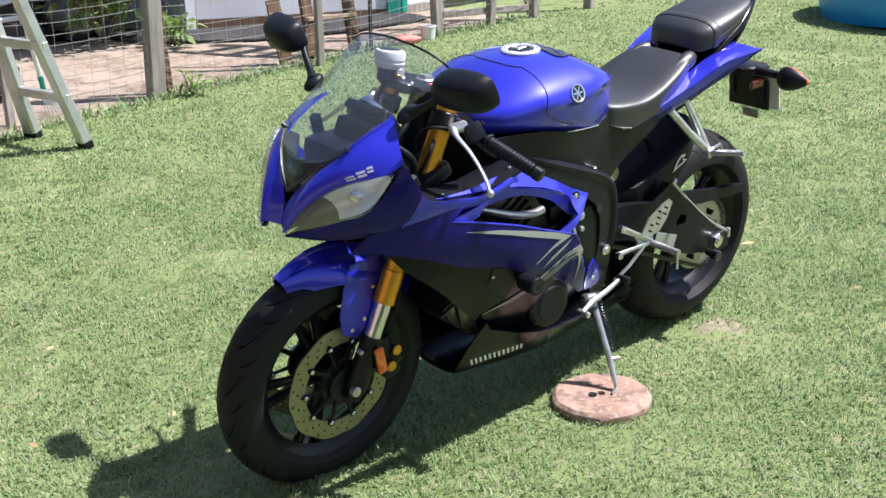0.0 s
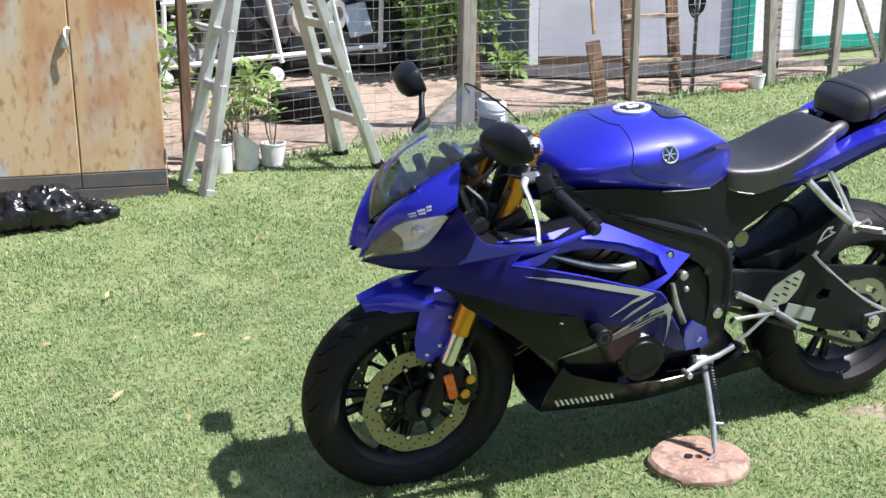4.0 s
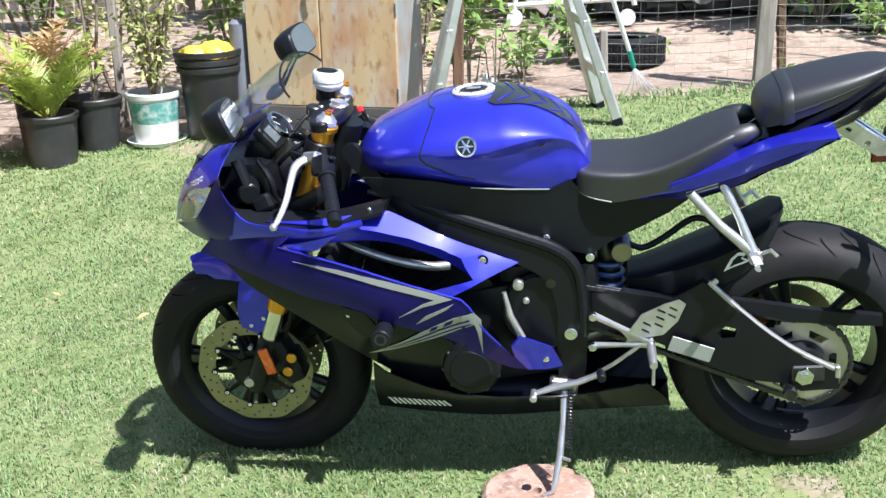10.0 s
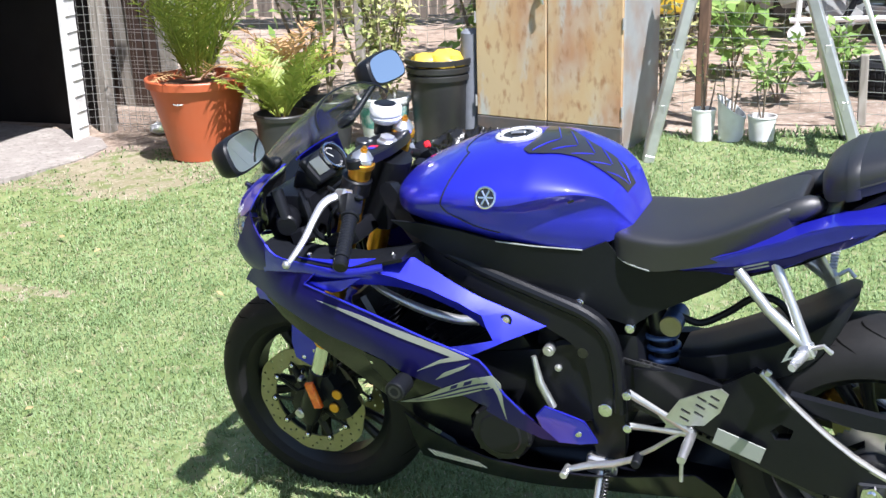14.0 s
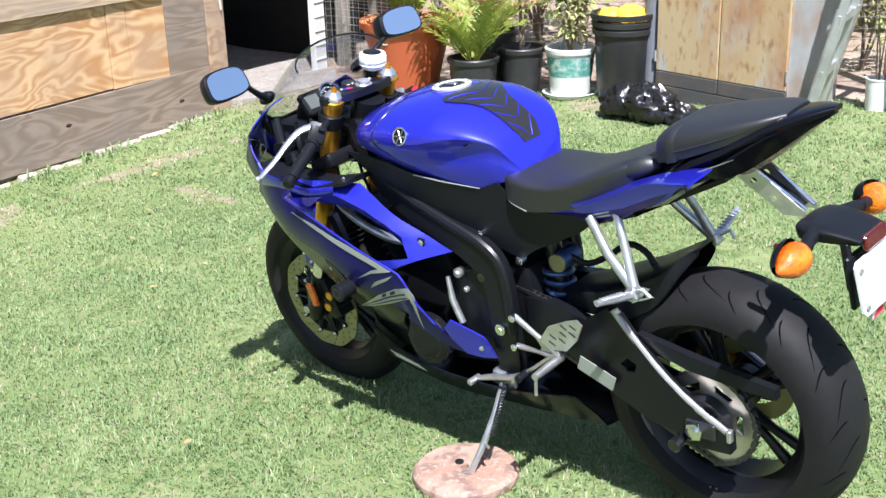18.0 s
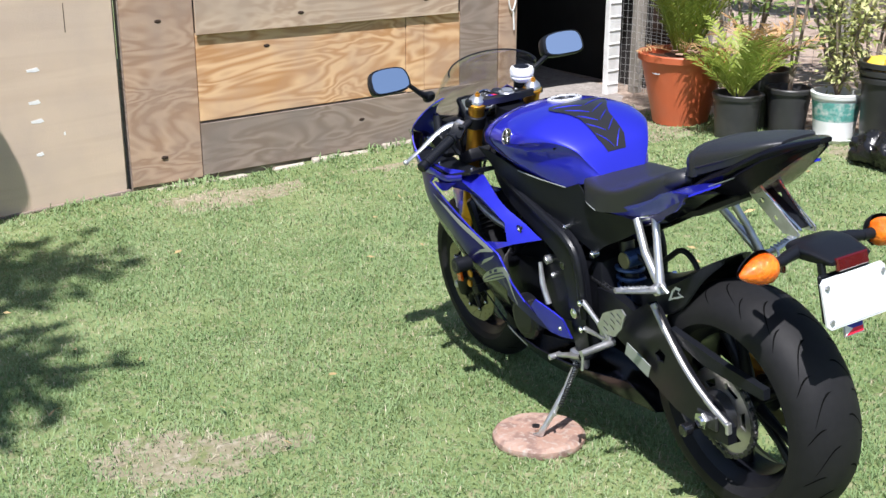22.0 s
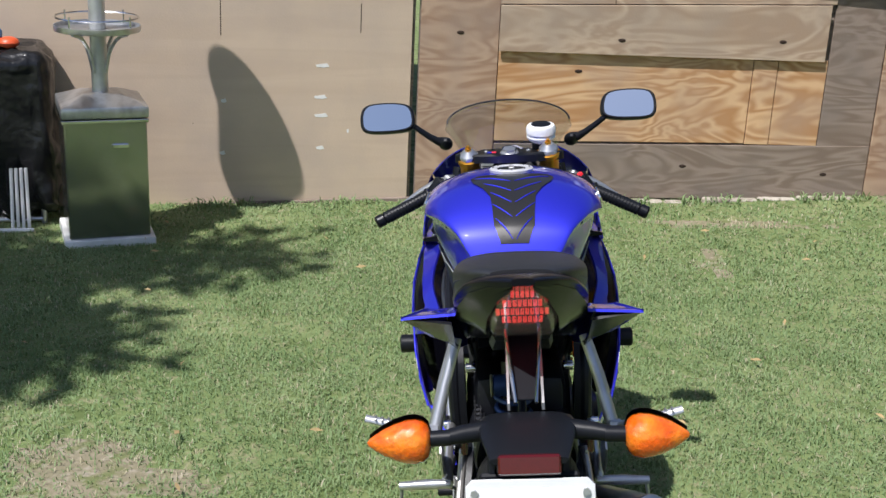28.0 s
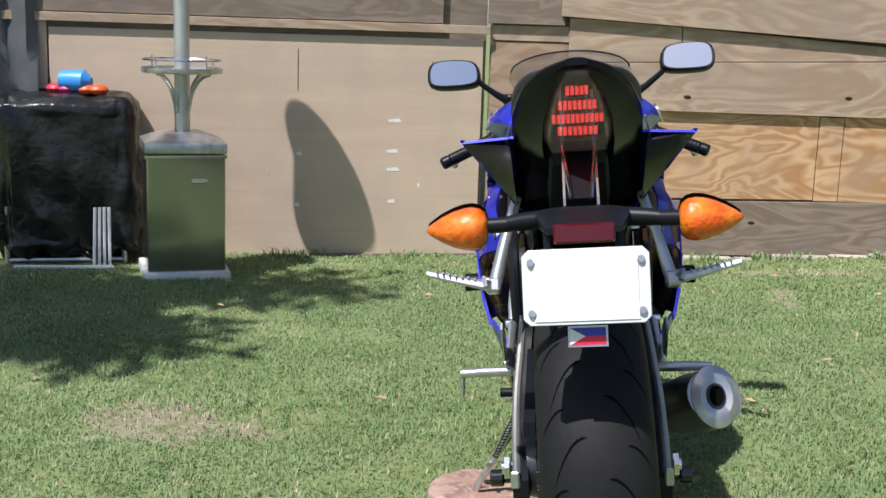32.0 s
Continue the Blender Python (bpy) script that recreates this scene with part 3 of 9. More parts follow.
for s in (1, -1):
    part("cowl_hood", strip(B(), hood_line, hood_low, 26, 10, 0.010, side=s), paint_blue, cowl)
    part("cowl_chin", strip(B(), chin_top, chin_low, 26, 8, 0.006, side=s), paint_navy, cowl)
    part("cowl_sill", strip(B(), sill_top, sill_low, 16, 6, 0.003, side=s), paint_blue, cowl)
    part("nose_inner", strip(B(), hood_line[:4], valley, 14, 5, 0.0, side=s), paint_blue, cowl, "blue inner face of the nose")
    part("intake", strip(B(), [(x, y, z + 0.002) for x, y, z in screen_base], valley, 12, 5, -0.03, side=s), gloss_black, cowl, "black nose air intake")
    part("intake_lip", strip(B(), screen_base, [(x + 0.004, y, z - 0.007) for x, y, z in screen_base], 12, 2, 0.0, 0.006, side=s, lift=0.002), dark_steel, cowl, "grey lip under the screen")
    lamp = part("headlight", strip(B(), lamp_top, lamp_low, 22, 8, 0.012, 0.003, side=s, lift=0.002), lens_clear, bike, "clear headlight lens")
    part("headlight_bowl", strip(B(), lamp_top, lamp_low, 22, 8, -0.03, 0.004, side=s, u0=0.0, u1=1.0, lift=-0.004), lamp_dark, lamp, "dark headlight bowl")
    part("headlight_reflector", strip(B(), lamp_top, lamp_low, 14, 8, -0.02, 0.002, side=s, u0=0.42, u1=0.94, v0=0.05, v1=0.94, lift=-0.001), lamp_silver, lamp, "ribbed silver reflector")
    for k in range(11):
        v = 0.10 + k * 0.078
        part("reflector_rib", strip(B(), lamp_top, lamp_low, 6, 2, -0.02, 0.004, side=s, u0=0.43, u1=0.64 - 0.01 * k, v0=v, v1=v + 0.036, lift=0.004), lamp_silver, lamp)
    part("lamp_bulb", ball(B(), (0.70, s * 0.15 - 0.009, 0.825), (0.022, 0.022, 0.02), 14), chrome, lamp)
    # model mark as plain slanted bars
    for u, w, v, h in ((0.595, 0.060, 0.80, 0.05), (0.60, 0.062, 0.88, 0.05), (0.675, 0.060, 0.76, 0.06), (0.68, 0.060, 0.85, 0.06), (0.75, 0.04, 0.73, 0.05), (0.75, 0.04, 0.81, 0.05)):
        part("badge_bar", strip(B(), hood_line, hood_low, 4, 3, 0.010, 0.001, side=s, u0=u, u1=u + w, v0=v, v1=v + h, lift=0.0012), badge_silver, cowl, "pale model badge")
    bm = B()
    bolt(bm, (0.700, s * 0.120 - 0.009, 0.925), 0.006, 0.003, (0.5, s * 0.6, 0.6))
    part("screen_screw", bm, dark_steel, cowl)

SCREEN = dense([(0.774, 0.816, 0.704, 0.110, 0.918), (0.755, 0.868, 0.690, 0.117, 0.930), (0.718, 0.925, 0.665, 0.126, 0.944), (0.66, 0.992, 0.622, 0.134, 0.965), (0.60, 1.042, 0.575, 0.142, 0.987), (0.545, 1.082, 0.515, 0.156, 1.02), (0.505, 1.107, 0.462, 0.167, 1.046), (0.482, 1.118, 0.440, 0.160, 1.066)], 4)


def screen_point(row, q, off=0.0):
    xc, zc, xe, ye, ze = row
    a = abs(q) * math.pi / 2
    k = 1 - math.cos(a)
    x, z = xc + (xe - xc) * k + off * 0.6, zc + (ze - zc) * k + off * 0.7
    return Vector((x, math.copysign(ye * math.sin(a), q) * (1 + off * 4) - 0.09 * max(0.0, x - 0.6), z))


qs = [i / 14 - 1 for i in range(29)]
screen = part("windscreen", loft(B(), [[screen_point(r, q) for q in qs] + [screen_point(r, q, -0.003) for q in qs[::-1]] for r in SCREEN]), screen_tint, bike, "lightly smoked clear windscreen", sharp=60)
part("screen_trim", tube(B(), [screen_point(SCREEN[-1], q) for q in qs], 0.0026, 6), matt_black, screen, "thin dark edge trim")
bm = B()
part("screen_base_band", loft(bm, [[screen_point(r, q, -0.006) for q in qs] + [screen_point(r, q, -0.009) for q in qs[::-1]] for r in SCREEN[:6]]), matt_black, cowl, "dark inner panel under the screen", sharp=60)


def cowl_y(x, z):
    """The half width of the cowl's lower edge."""
    return float(np.interp(x, (0.30, 0.40, 0.50, 0.57, 0.62), (0.228, 0.236, 0.235, 0.230, 0.222)))


# -- side fairings --
side_y = surface([(0.70, 0.735, 0.165), (0.63, 0.76, 0.205), (0.50, 0.77, 0.232), (0.35, 0.78, 0.236), (0.23, 0.80, 0.226), (0.10, 0.73, 0.222), (0.037, 0.66, 0.2), (-0.05, 0.645, 0.172),
                  (0.60, 0.69, 0.215), (0.50, 0.665, 0.243), (0.34, 0.62, 0.262), (0.20, 0.60, 0.258), (0.11, 0.59, 0.25), (0.04, 0.62, 0.228), (0.45, 0.57, 0.23), (0.28, 0.51, 0.25), (0.10, 0.50, 0.238),
                  (0.0, 0.47, 0.222), (0.38, 0.47, 0.205), (0.25, 0.40, 0.2), (0.12, 0.36, 0.192), (-0.086, 0.385, 0.165), (-0.13, 0.36, 0.152)])
flat_side = side_y


def side_y(x, z):
    """The side with a shoulder: above the crease it leans inward."""
    rise = z - float(np.interp(x, (-0.05, 0.1, 0.28, 0.40, 0.5, 0.7), (0.64, 0.688, 0.748, 0.768, 0.775, 0.775)))
    under = float(np.interp(x, (0.1, 0.2, 0.5), (0.575, 0.60, 0.69))) - z
    return flat_side(x, z) - 0.9 * math.log1p(math.exp(rise * 160)) / 160 - (0.10 * math.log1p(math.exp(under * 120)) / 120 if x > 0.1 else 0.0)


upper_line = [(0.531, 0.790), (0.439, 0.789), (0.356, 0.791), (0.244, 0.789), (0.181, 0.759), (0.114, 0.724), (0.035, 0.679), (-0.043, 0.641), (0.038, 0.622), (0.116, 0.593), (0.159, 0.612), (0.107, 0.620), (0.059, 0.627), (0.075, 0.655), (0.083, 0.678), (0.128, 0.707), (0.194, 0.735), (0.274, 0.759), (0.356, 0.775), (0.439, 0.783)]
crease_line = [(0.531, 0.786), (0.439, 0.783), (0.356, 0.774), (0.274, 0.758), (0.194, 0.734), (0.128, 0.706), (0.083, 0.676), (0.059, 0.627)]
slot_line = [(0.510, 0.724), (0.433, 0.726), (0.362, 0.731), (0.292, 0.731), (0.224, 0.717), (0.145, 0.683), (0.086, 0.638), (0.062, 0.616)]
navy_line = [(0.727, 0.697), (0.692, 0.733), (0.614, 0.757), (0.464, 0.767), (0.503, 0.735), (0.416, 0.710), (0.308, 0.675), (0.202, 0.631), (0.089, 0.585), (0.073, 0.565), (0.047, 0.503), (0.012, 0.448), (-0.043, 0.357), (-0.007, 0.368), (0.054, 0.415), (0.101, 0.452), (0.15, 0.482), (0.241, 0.523), (0.349, 0.574), (0.461, 0.604), (0.571, 0.654), (0.66, 0.683)]
low_line = [(0.66, 0.684), (0.571, 0.655), (0.461, 0.605), (0.349, 0.575), (0.241, 0.524), (0.15, 0.483), (0.122, 0.454), (0.155, 0.413), (0.165, 0.369), (0.154, 0.312), (0.14, 0.274), (0.213, 0.294), (0.283, 0.34), (0.343, 0.39), (0.403, 0.442), (0.479, 0.517), (0.543, 0.573), (0.609, 0.626)]
flap_line = [(-0.012, 0.441), (-0.035, 0.466), (-0.106, 0.412), (-0.126, 0.354), (-0.086, 0.350), (-0.043, 0.357), (-0.017, 0.405)]
stripe_top = [(0.471, 0.702), (0.363, 0.680), (0.255, 0.648), (0.162, 0.614), (0.109, 0.590), (0.179, 0.575), (0.238, 0.550), (0.179, 0.583), (0.150, 0.592), (0.230, 0.622), (0.337, 0.661)]
stripe_low = [(0.344, 0.415), (0.249, 0.468), (0.19, 0.503), (0.114, 0.538), (0.064, 0.551), (0.048, 0.53), (0.055, 0.427), (0.06, 0.498), (0.066, 0.519), (0.147, 0.486), (0.206, 0.466), (0.267, 0.442)]
stripe_bar = [(0.201, 0.527), (0.175, 0.55), (0.106, 0.579), (0.125, 0.564), (0.169, 0.542)]
cut_line = [(0.375, 0.578), (0.32, 0.565), (0.300, 0.530), (0.292, 0.470), (0.345, 0.483), (0.375, 0.535)]
for s in (1, -1):
    mid = part("side_fairing", panel(B(), upper_line, side_y, s, 0.005, step=0.015), paint_blue, bike, "glossy blue side fairing with air slot")
    bm = B()
    rows = []
    for (x0, z0), (x1, z1) in zip(curve2(crease_line, 3), curve2(slot_line, 3)):
        y0, y1 = side_y(x0, z0) - 0.002, side_y(x1, z1) - 0.034
        face = [Vector((x0 + (x1 - x0) * k, y0 + (y1 - y0) * k ** 0.7, z0 + (z1 - z0) * k)) for k in (0.0, 0.25, 0.5, 0.75, 1.0)]
        rows.append([Vector((p.x, s * p.y, p.z)) for p in face + [p - Vector((0, 0.004, 0)) for p in face[::-1]]])
    part("slot_recess", loft(bm, rows), paint_blue, mid, "hollowed blue rim of the air slot")
    part("inlet_blade", panel(B(), [(0.499, 0.736), (0.441, 0.74), (0.364, 0.749), (0.412, 0.72), (0.437, 0.715)], lambda x, z: side_y(x, z) - 0.010 - 0.14 * max(0.0, 0.47 - x), s, 0.005, step=0.02), paint_blue, mid)
    part("slot_lip", tube(B(), [(x, s * (side_y(x, z) + 0.0005), z) for x, z in ((0.464, 0.767), (0.503, 0.735), (0.416, 0.711), (0.308, 0.676), (0.202, 0.632), (0.089, 0.586), (0.073, 0.565), (0.047, 0.503), (0.012, 0.448))], 0.0028, 8), paint_blue, mid, "bright blue edge of the fairing")
    part("fairing_flap", panel(B(), flap_line, lambda x, z: side_y(x, z) + 0.003, s, 0.005, step=0.02), paint_blue, mid)
    low = part("lower_fairing", panel(B(), low_line, lambda x, z: side_y(x, z) - 0.001, s, 0.005, step=0.02), paint_graphite, bike, "glossy graphite lower fairing")
    part("navy_panel", panel(B(), navy_line, side_y, s, 0.005, step=0.015), paint_navy, mid, "dark navy graphite fairing panel")
    # black patch on the skin stands in for the shade of a recess
    part("slider_cutout", panel(B(), cut_line, lambda x, z: side_y(x, z) + 0.0012, s, 0.001, step=0.02), matt_black, low, "dark cut-out round the slider")
    for name, line in (("stripe", stripe_top), ("stripe", stripe_low), ("stripe", stripe_bar)):
        part(name, panel(B(), line, lambda x, z: side_y(x, z) + 0.0026, s, 0.001, step=0.02), silver_decal, mid, "silver graphic stripe")
    for gap in (((0.300, 0.436), (0.215, 0.474), (0.150, 0.503), (0.075, 0.529), (0.078, 0.533), (0.150, 0.508), (0.215, 0.479)), ((0.285, 0.440), (0.210, 0.468), (0.145, 0.493), (0.072, 0.519), (0.073, 0.522), (0.145, 0.497), (0.210, 0.4715)),
                ((0.175, 0.500), (0.168, 0.512), (0.150, 0.520), (0.156, 0.508)), ((0.140, 0.514), (0.133, 0.526), (0.112, 0.534), (0.119, 0.522))):
        part("stripe_gap", panel(B(), list(gap), lambda x, z: side_y(x, z) + 0.0032, s, 0.001, step=0.02), paint_navy, mid, "dark gap in the silver stripe")
    bm = B()
    for x, z in ((0.037, 0.662), (-0.086, 0.38)):
        bolt(bm, (x, s * side_y(x, z), z), 0.009, 0.004, (0, s, 0))
    scatter("fairing_bolt", bm, chrome, mid)
    bm = B()
    lathe(bm, [(0.009, 0), (0.0135, 0.0), (0.0135, 0.003), (0.009, 0.003)], 20, Matrix.Translation((0.037, s * (side_y(0.037, 0.662)), 0.662)) @ pose(0, 0, 0, -90 * s), closed=True)
    part("bolt_washer", bm, matt_black, mid)
    bm = B()
    bolt(bm, (0.363, s * (side_y(0.363, 0.551) - 0.004), 0.551), 0.007, 0.004, (0, s, 0))
    part("fairing_screw", bm, chrome, low)
    # frame slider
    p = Vector((0.278, s * 0.245, 0.517))
    bm = B()
    cyl(bm, p, p + Vector((0, 0.055 * s, 0)), 0.022, 0.024, n=24, bevel=0.003)
    slider = part("frame_slider", bm, matt_black, bike, "black crash slider")
    bm = B()
    lathe(bm, [(0.010, 0), (0.0155, 0), (0.0155, 0.0015), (0.010, 0.0015)], 24, Matrix.Translation(p + Vector((0, 0.054 * s, 0))) @ pose(0, 0, 0, -90 * s), closed=True)
    part("slider_ring", bm, dark_steel, slider)
    # silver pipe behind the slot
    part("coolant_pipe", tube(B(), [(0.37, s * 0.165, 0.712), (0.33, s * 0.175, 0.695), (0.25, s * 0.178, 0.662), (0.17, s * 0.17, 0.638), (0.12, s * 0.16, 0.636)], [0.006, 0.009, 0.0105, 0.011, 0.011], 12, smooth=2), alloy, bike, "bright alloy coolant pipe")
    # inner cockpit panel
    bm = B()
    outer = [(0.628, 0.80), (0.58, 0.786), (0.52, 0.78), (0.45, 0.773), (0.40, 0.77), (0.33, 0.782), (0.25, 0.80)]
    rows = []
    for x, z in outer:
        y = max(cowl_y(x, z) - 0.004, 0.19) if x > 0.45 else 0.226
        rows.append([(x, s * y, z + 0.004), (x, s * (y - 0.035), z + 0.009), (x - 0.006, s * (y - 0.07), z + 0.011), (x - 0.01, s * (y - 0.1), z + 0.006), (x, s * (y - 0.1), z - 0.006), (x, s * y, z - 0.004)])
    loft(bm, rows)
    inner = part("inner_panel", bm, matt_black, bike, "dark grey inner fairing panel")
    bm = B()
    for x, z in ((0.50, 0.787), (0.285, 0.80)):
        bolt(bm, (x, s * 0.2, z + 0.003), 0.006, 0.003, (0, 0, 1))
    scatter("panel_screw", bm, chrome, inner)

# belly pan
belly_y = surface([(0.34, 0.36, 0.16), (0.15, 0.29, 0.175), (-0.1, 0.27, 0.165), (-0.37, 0.29, 0.11), (-0.38, 0.20, 0.07), (-0.1, 0.20, 0.10), (0.15, 0.19, 0.10), (0.35, 0.20, 0.075)])
belly = part("belly_pan", B(), paint_graphite, bike, "gloss black belly pan")
bm = B()
for s in (1, -1):
    panel(bm, [(0.333, 0.391), (0.309, 0.359), (0.209, 0.318), (0.137, 0.298), (0.035, 0.282), (-0.038, 0.282), (-0.184, 0.268), (-0.324, 0.272), (-0.364, 0.220), (-0.381, 0.181), (-0.168, 0.187), (0.057, 0.193), (0.20, 0.203), (0.358, 0.213), (0.352, 0.30)], belly_y, s, 0.004)
loft(bm, [[(x, belly_y(x, z) * q, z - 0.012 * (1 - q * q)) for q in (-1, -0.5, 0, 0.5, 1)] + [(x, belly_y(x, z) * q, z + 0.004) for q in (1, 0.5, 0, -0.5, -1)] for x, z in ((0.356, 0.214), (0.2, 0.204), (0.057, 0.194), (-0.08, 0.191), (-0.168, 0.188), (-0.378, 0.182))])
bm.to_mesh(belly.data)
bm.free()
belly.data.shade_smooth()
belly.data.set_sharp_from_angle(angle=radians(40))
for s in (1, -1):
    for k in range(12):       # maker's mark as plain slanted bars
        x, z = 0.312 - k * 0.0133, 0.229 + k * 0.0009
        part("maker_mark", panel(B(), [(x + 0.014, z + 0.024), (x, z), (x - 0.006, z + 0.001), (x + 0.008, z + 0.025)], lambda x, z: belly_y(x, z) + 0.0012, s, 0.001, step=0.03), white_plastic, belly, "white maker's mark")

# -- frame and engine --
spar = curve2([(0.36, 0.905), (0.33, 0.925), (0.274, 0.862), (0.194, 0.803), (0.086, 0.758), (-0.049, 0.703), (-0.13, 0.668), (-0.176, 0.62), (-0.192, 0.54), (-0.188, 0.428), (-0.172, 0.30), (-0.12, 0.29), (-0.112, 0.34), (-0.115, 0.40), (-0.122, 0.498), (-0.105, 0.576), (-0.045, 0.626), (0.09, 0.695), (0.225, 0.768), (0.311, 0.845)], 3, closed=True)
for s in (1, -1):
    fy = surface([(0.3, 0.92, 0.095), (0.2, 0.82, 0.145), (0.05, 0.72, 0.16), (-0.1, 0.65, 0.155), (-0.17, 0.5, 0.15), (-0.14, 0.34, 0.135), (0.1, 0.68, 0.165), (-0.12, 0.45, 0.15)])
    frm = part("frame_spar", panel(B(), spar, fy, s, 0.03, step=0.025), satin_black, bike, "satin black twin-spar frame")
    bm = B()
    tube(bm, [(x, s * (fy(x, z) - 0.006), z) for x, z in curve2([(0.19, 0.795), (0.086, 0.75), (-0.049, 0.695), (-0.125, 0.66), (-0.168, 0.617), (-0.182, 0.54), (-0.178, 0.43)], 3)], 0.014, 10)
    part("frame_edge", bm, satin_black, frm)
    bm = B()
    bolt(bm, (-0.15, s * 0.15, 0.44), 0.016, 0.008, (0, s, 0))
    bolt(bm, (-0.108, s * 0.128, 0.683), 0.009, 0.01, (0, s, 0))
    bolt(bm, (-0.205, s * 0.107, 0.619), 0.011, 0.01, (0, s, 0))
    scatter("frame_bolt", bm, chrome, frm)
    bm = B()
    lathe(bm, [(0.001, 0), (0.012, 0), (0.012, 0.006), (0.001, 0.006)], 20, Matrix.Translation((-0.112, s * 0.151, 0.575)) @ pose(0, 0, 0, -90 * s))
    part("frame_plug", bm, gloss_black, frm)
    # side cover under the tank and seat
    cov = surface([(0.25, 0.86, 0.165), (0.05, 0.80, 0.166), (-0.1, 0.75, 0.128), (-0.28, 0.72, 0.106), (0.0, 0.72, 0.142), (-0.2, 0.80, 0.112), (-0.1, 0.83, 0.140), (-0.42, 0.775, 0.106), (-0.30, 0.70, 0.100), (-0.22, 0.67, 0.108), (-0.30, 0.757, 0.110), (0.04, 0.838, 0.176)])
    part("side_cover", panel(B(), [(0.299, 0.866), (0.217, 0.862), (0.132, 0.852), (0.046, 0.832), (-0.123, 0.800), (-0.172, 0.817), (-0.19, 0.79), (-0.26, 0.752), (-0.33, 0.756), (-0.449, 0.757), (-0.39, 0.716), (-0.327, 0.684), (-0.25, 0.650), (-0.207, 0.620), (-0.107, 0.660), (0.007, 0.695), (0.14, 0.765), (0.25, 0.83)], cov, s, 0.004), matt_black, bike, "matt black side cover")
    part("cover_trim", tube(B(), [(x, s * (cov(x, z) + 0.001), z) for x, z in ((0.05, 0.832), (-0.03, 0.817), (-0.123, 0.801))], 0.0016, 6), silver_decal, bike, "thin pale line along the cover")
    part("seat_rail_cover", panel(B(), [(-0.19, 0.70), (-0.14, 0.68), (-0.16, 0.655), (-0.22, 0.635), (-0.32, 0.688), (-0.44, 0.757), (-0.36, 0.757)], lambda x, z: 0.092, s, 0.004, step=0.06), matt_black, bike)

bm = B()
box(bm, (0.42, 0.24, 0.26), (0.06, 0, 0.42), (0, 8, 0), 0.03, 2)
engine = part("engine", bm, satin_black, bike, "black four-cylinder engine")
bm = B()
lathe(bm, [(0.001, 0.0), (0.072, 0.0), (0.072, 0.02), (0.066, 0.028), (0.052, 0.03), (0.048, 0.034), (0.001, 0.034)], 36, pose(0.095, 0.15, 0.365, -90))
part("generator_cover", bm, satin_black, engine, "round black generator cover")
bm = B()
for k in range(9):
    a = 2 * math.pi * k / 9
    bolt(bm, (0.095 + 0.068 * math.cos(a), 0.172, 0.365 + 0.068 * math.sin(a)), 0.005, 0.004)
for k in range(5):
    part("cylinder_fin", box(B(), (0.17, 0.235, 0.006), (0.17 + k * 0.012, 0, 0.56 + k * 0.022), (0, 32, 0), 0.001), satin_black, engine)
part("cylinder_block", box(B(), (0.20, 0.22, 0.24), (0.17, 0, 0.60), (0, 32, 0), 0.02, 2), satin_black, engine)
part("gearbox", box(B(), (0.24, 0.2, 0.2), (-0.1, 0, 0.5), (0, 0, 0), 0.03, 2), satin_black, engine)
scatter("cover_bolt", bm, dark_steel, engine)
bm = B()
lathe(bm, [(0.001, 0.0), (0.10, 0.0), (0.10, 0.012), (0.092, 0.02), (0.03, 0.022), (0.001, 0.022)], 36, pose(-0.085, 0.125, 0.495, -90))
part("sprocket_cover", bm, satin_black, engine, "black sprocket cover")
bm = B()
bolt(bm, (-0.035, 0.15, 0.575), 0.013, 0.012)
bolt(bm, (-0.05, 0.15, 0.53), 0.008, 0.004)
scatter("engine_bolt", bm, alloy, engine)
part("breather_pipe", tube(B(), [(0.0, 0.16, 0.56), (-0.01, 0.165, 0.5), (-0.035, 0.165, 0.44)], [0.006, 0.009, 0.009], 10), alloy, engine, "silver breather pipe")
bm = B()
lathe(bm, [(0.001, 0.0), (0.085, 0.0), (0.085, 0.02), (0.07, 0.032), (0.001, 0.036)], 36, pose(0.0, -0.15, 0.40, 90))
part("clutch_cover", bm, satin_black, engine)
bm = B()
box(bm, (0.045, 0.30, 0.24), (0.385, 0, 0.56), (0, 24, 0), 0.01)
radiator = part("radiator", bm, dark_steel, bike, "dark finned radiator")
for k in range(12):
    part("radiator_fin", box(B(), (0.05, 0.29, 0.003), (0.385 + (k - 6) * -0.008, 0, 0.56 + (k - 6) * 0.019), (0, 24, 0)), dark_steel, radiator)
for k in range(4):
    y = -0.09 + 0.06 * k
    part("header_pipe", tube(B(), [(0.25, y, 0.53), (0.33, y, 0.46), (0.31, y * 0.9, 0.33), (0.2, y * 0.6 - 0.03, 0.27), (0.0, y * 0.3 - 0.06, 0.27)], 0.018, 10, smooth=2), titanium, bike)
exhaust = part("exhaust_silencer", tube(B(), [(-0.05, -0.1, 0.27), (-0.18, -0.15, 0.285), (-0.30, -0.2, 0.31), (-0.40, -0.228, 0.345), (-0.49, -0.25, 0.378)], [0.03, 0.048, 0.062, 0.066, 0.058], 24, flat=0.88), titanium, bike, "short oval titanium silencer")
bm = B()
ax = Vector((-0.09, -0.022, 0.033)).normalized()
m = Matrix.Translation((-0.492, -0.2505, 0.379)) @ ax.to_track_quat("Z", "Y").to_matrix().to_4x4() @ Matrix.Diagonal((0.95, 1.25, 1, 1))
lathe(bm, [(0.018, -0.03), (0.051, -0.006), (0.050, 0.002), (0.034, 0.010), (0.0205, 0.007), (0.018, -0.03)], 32, m, closed=True)
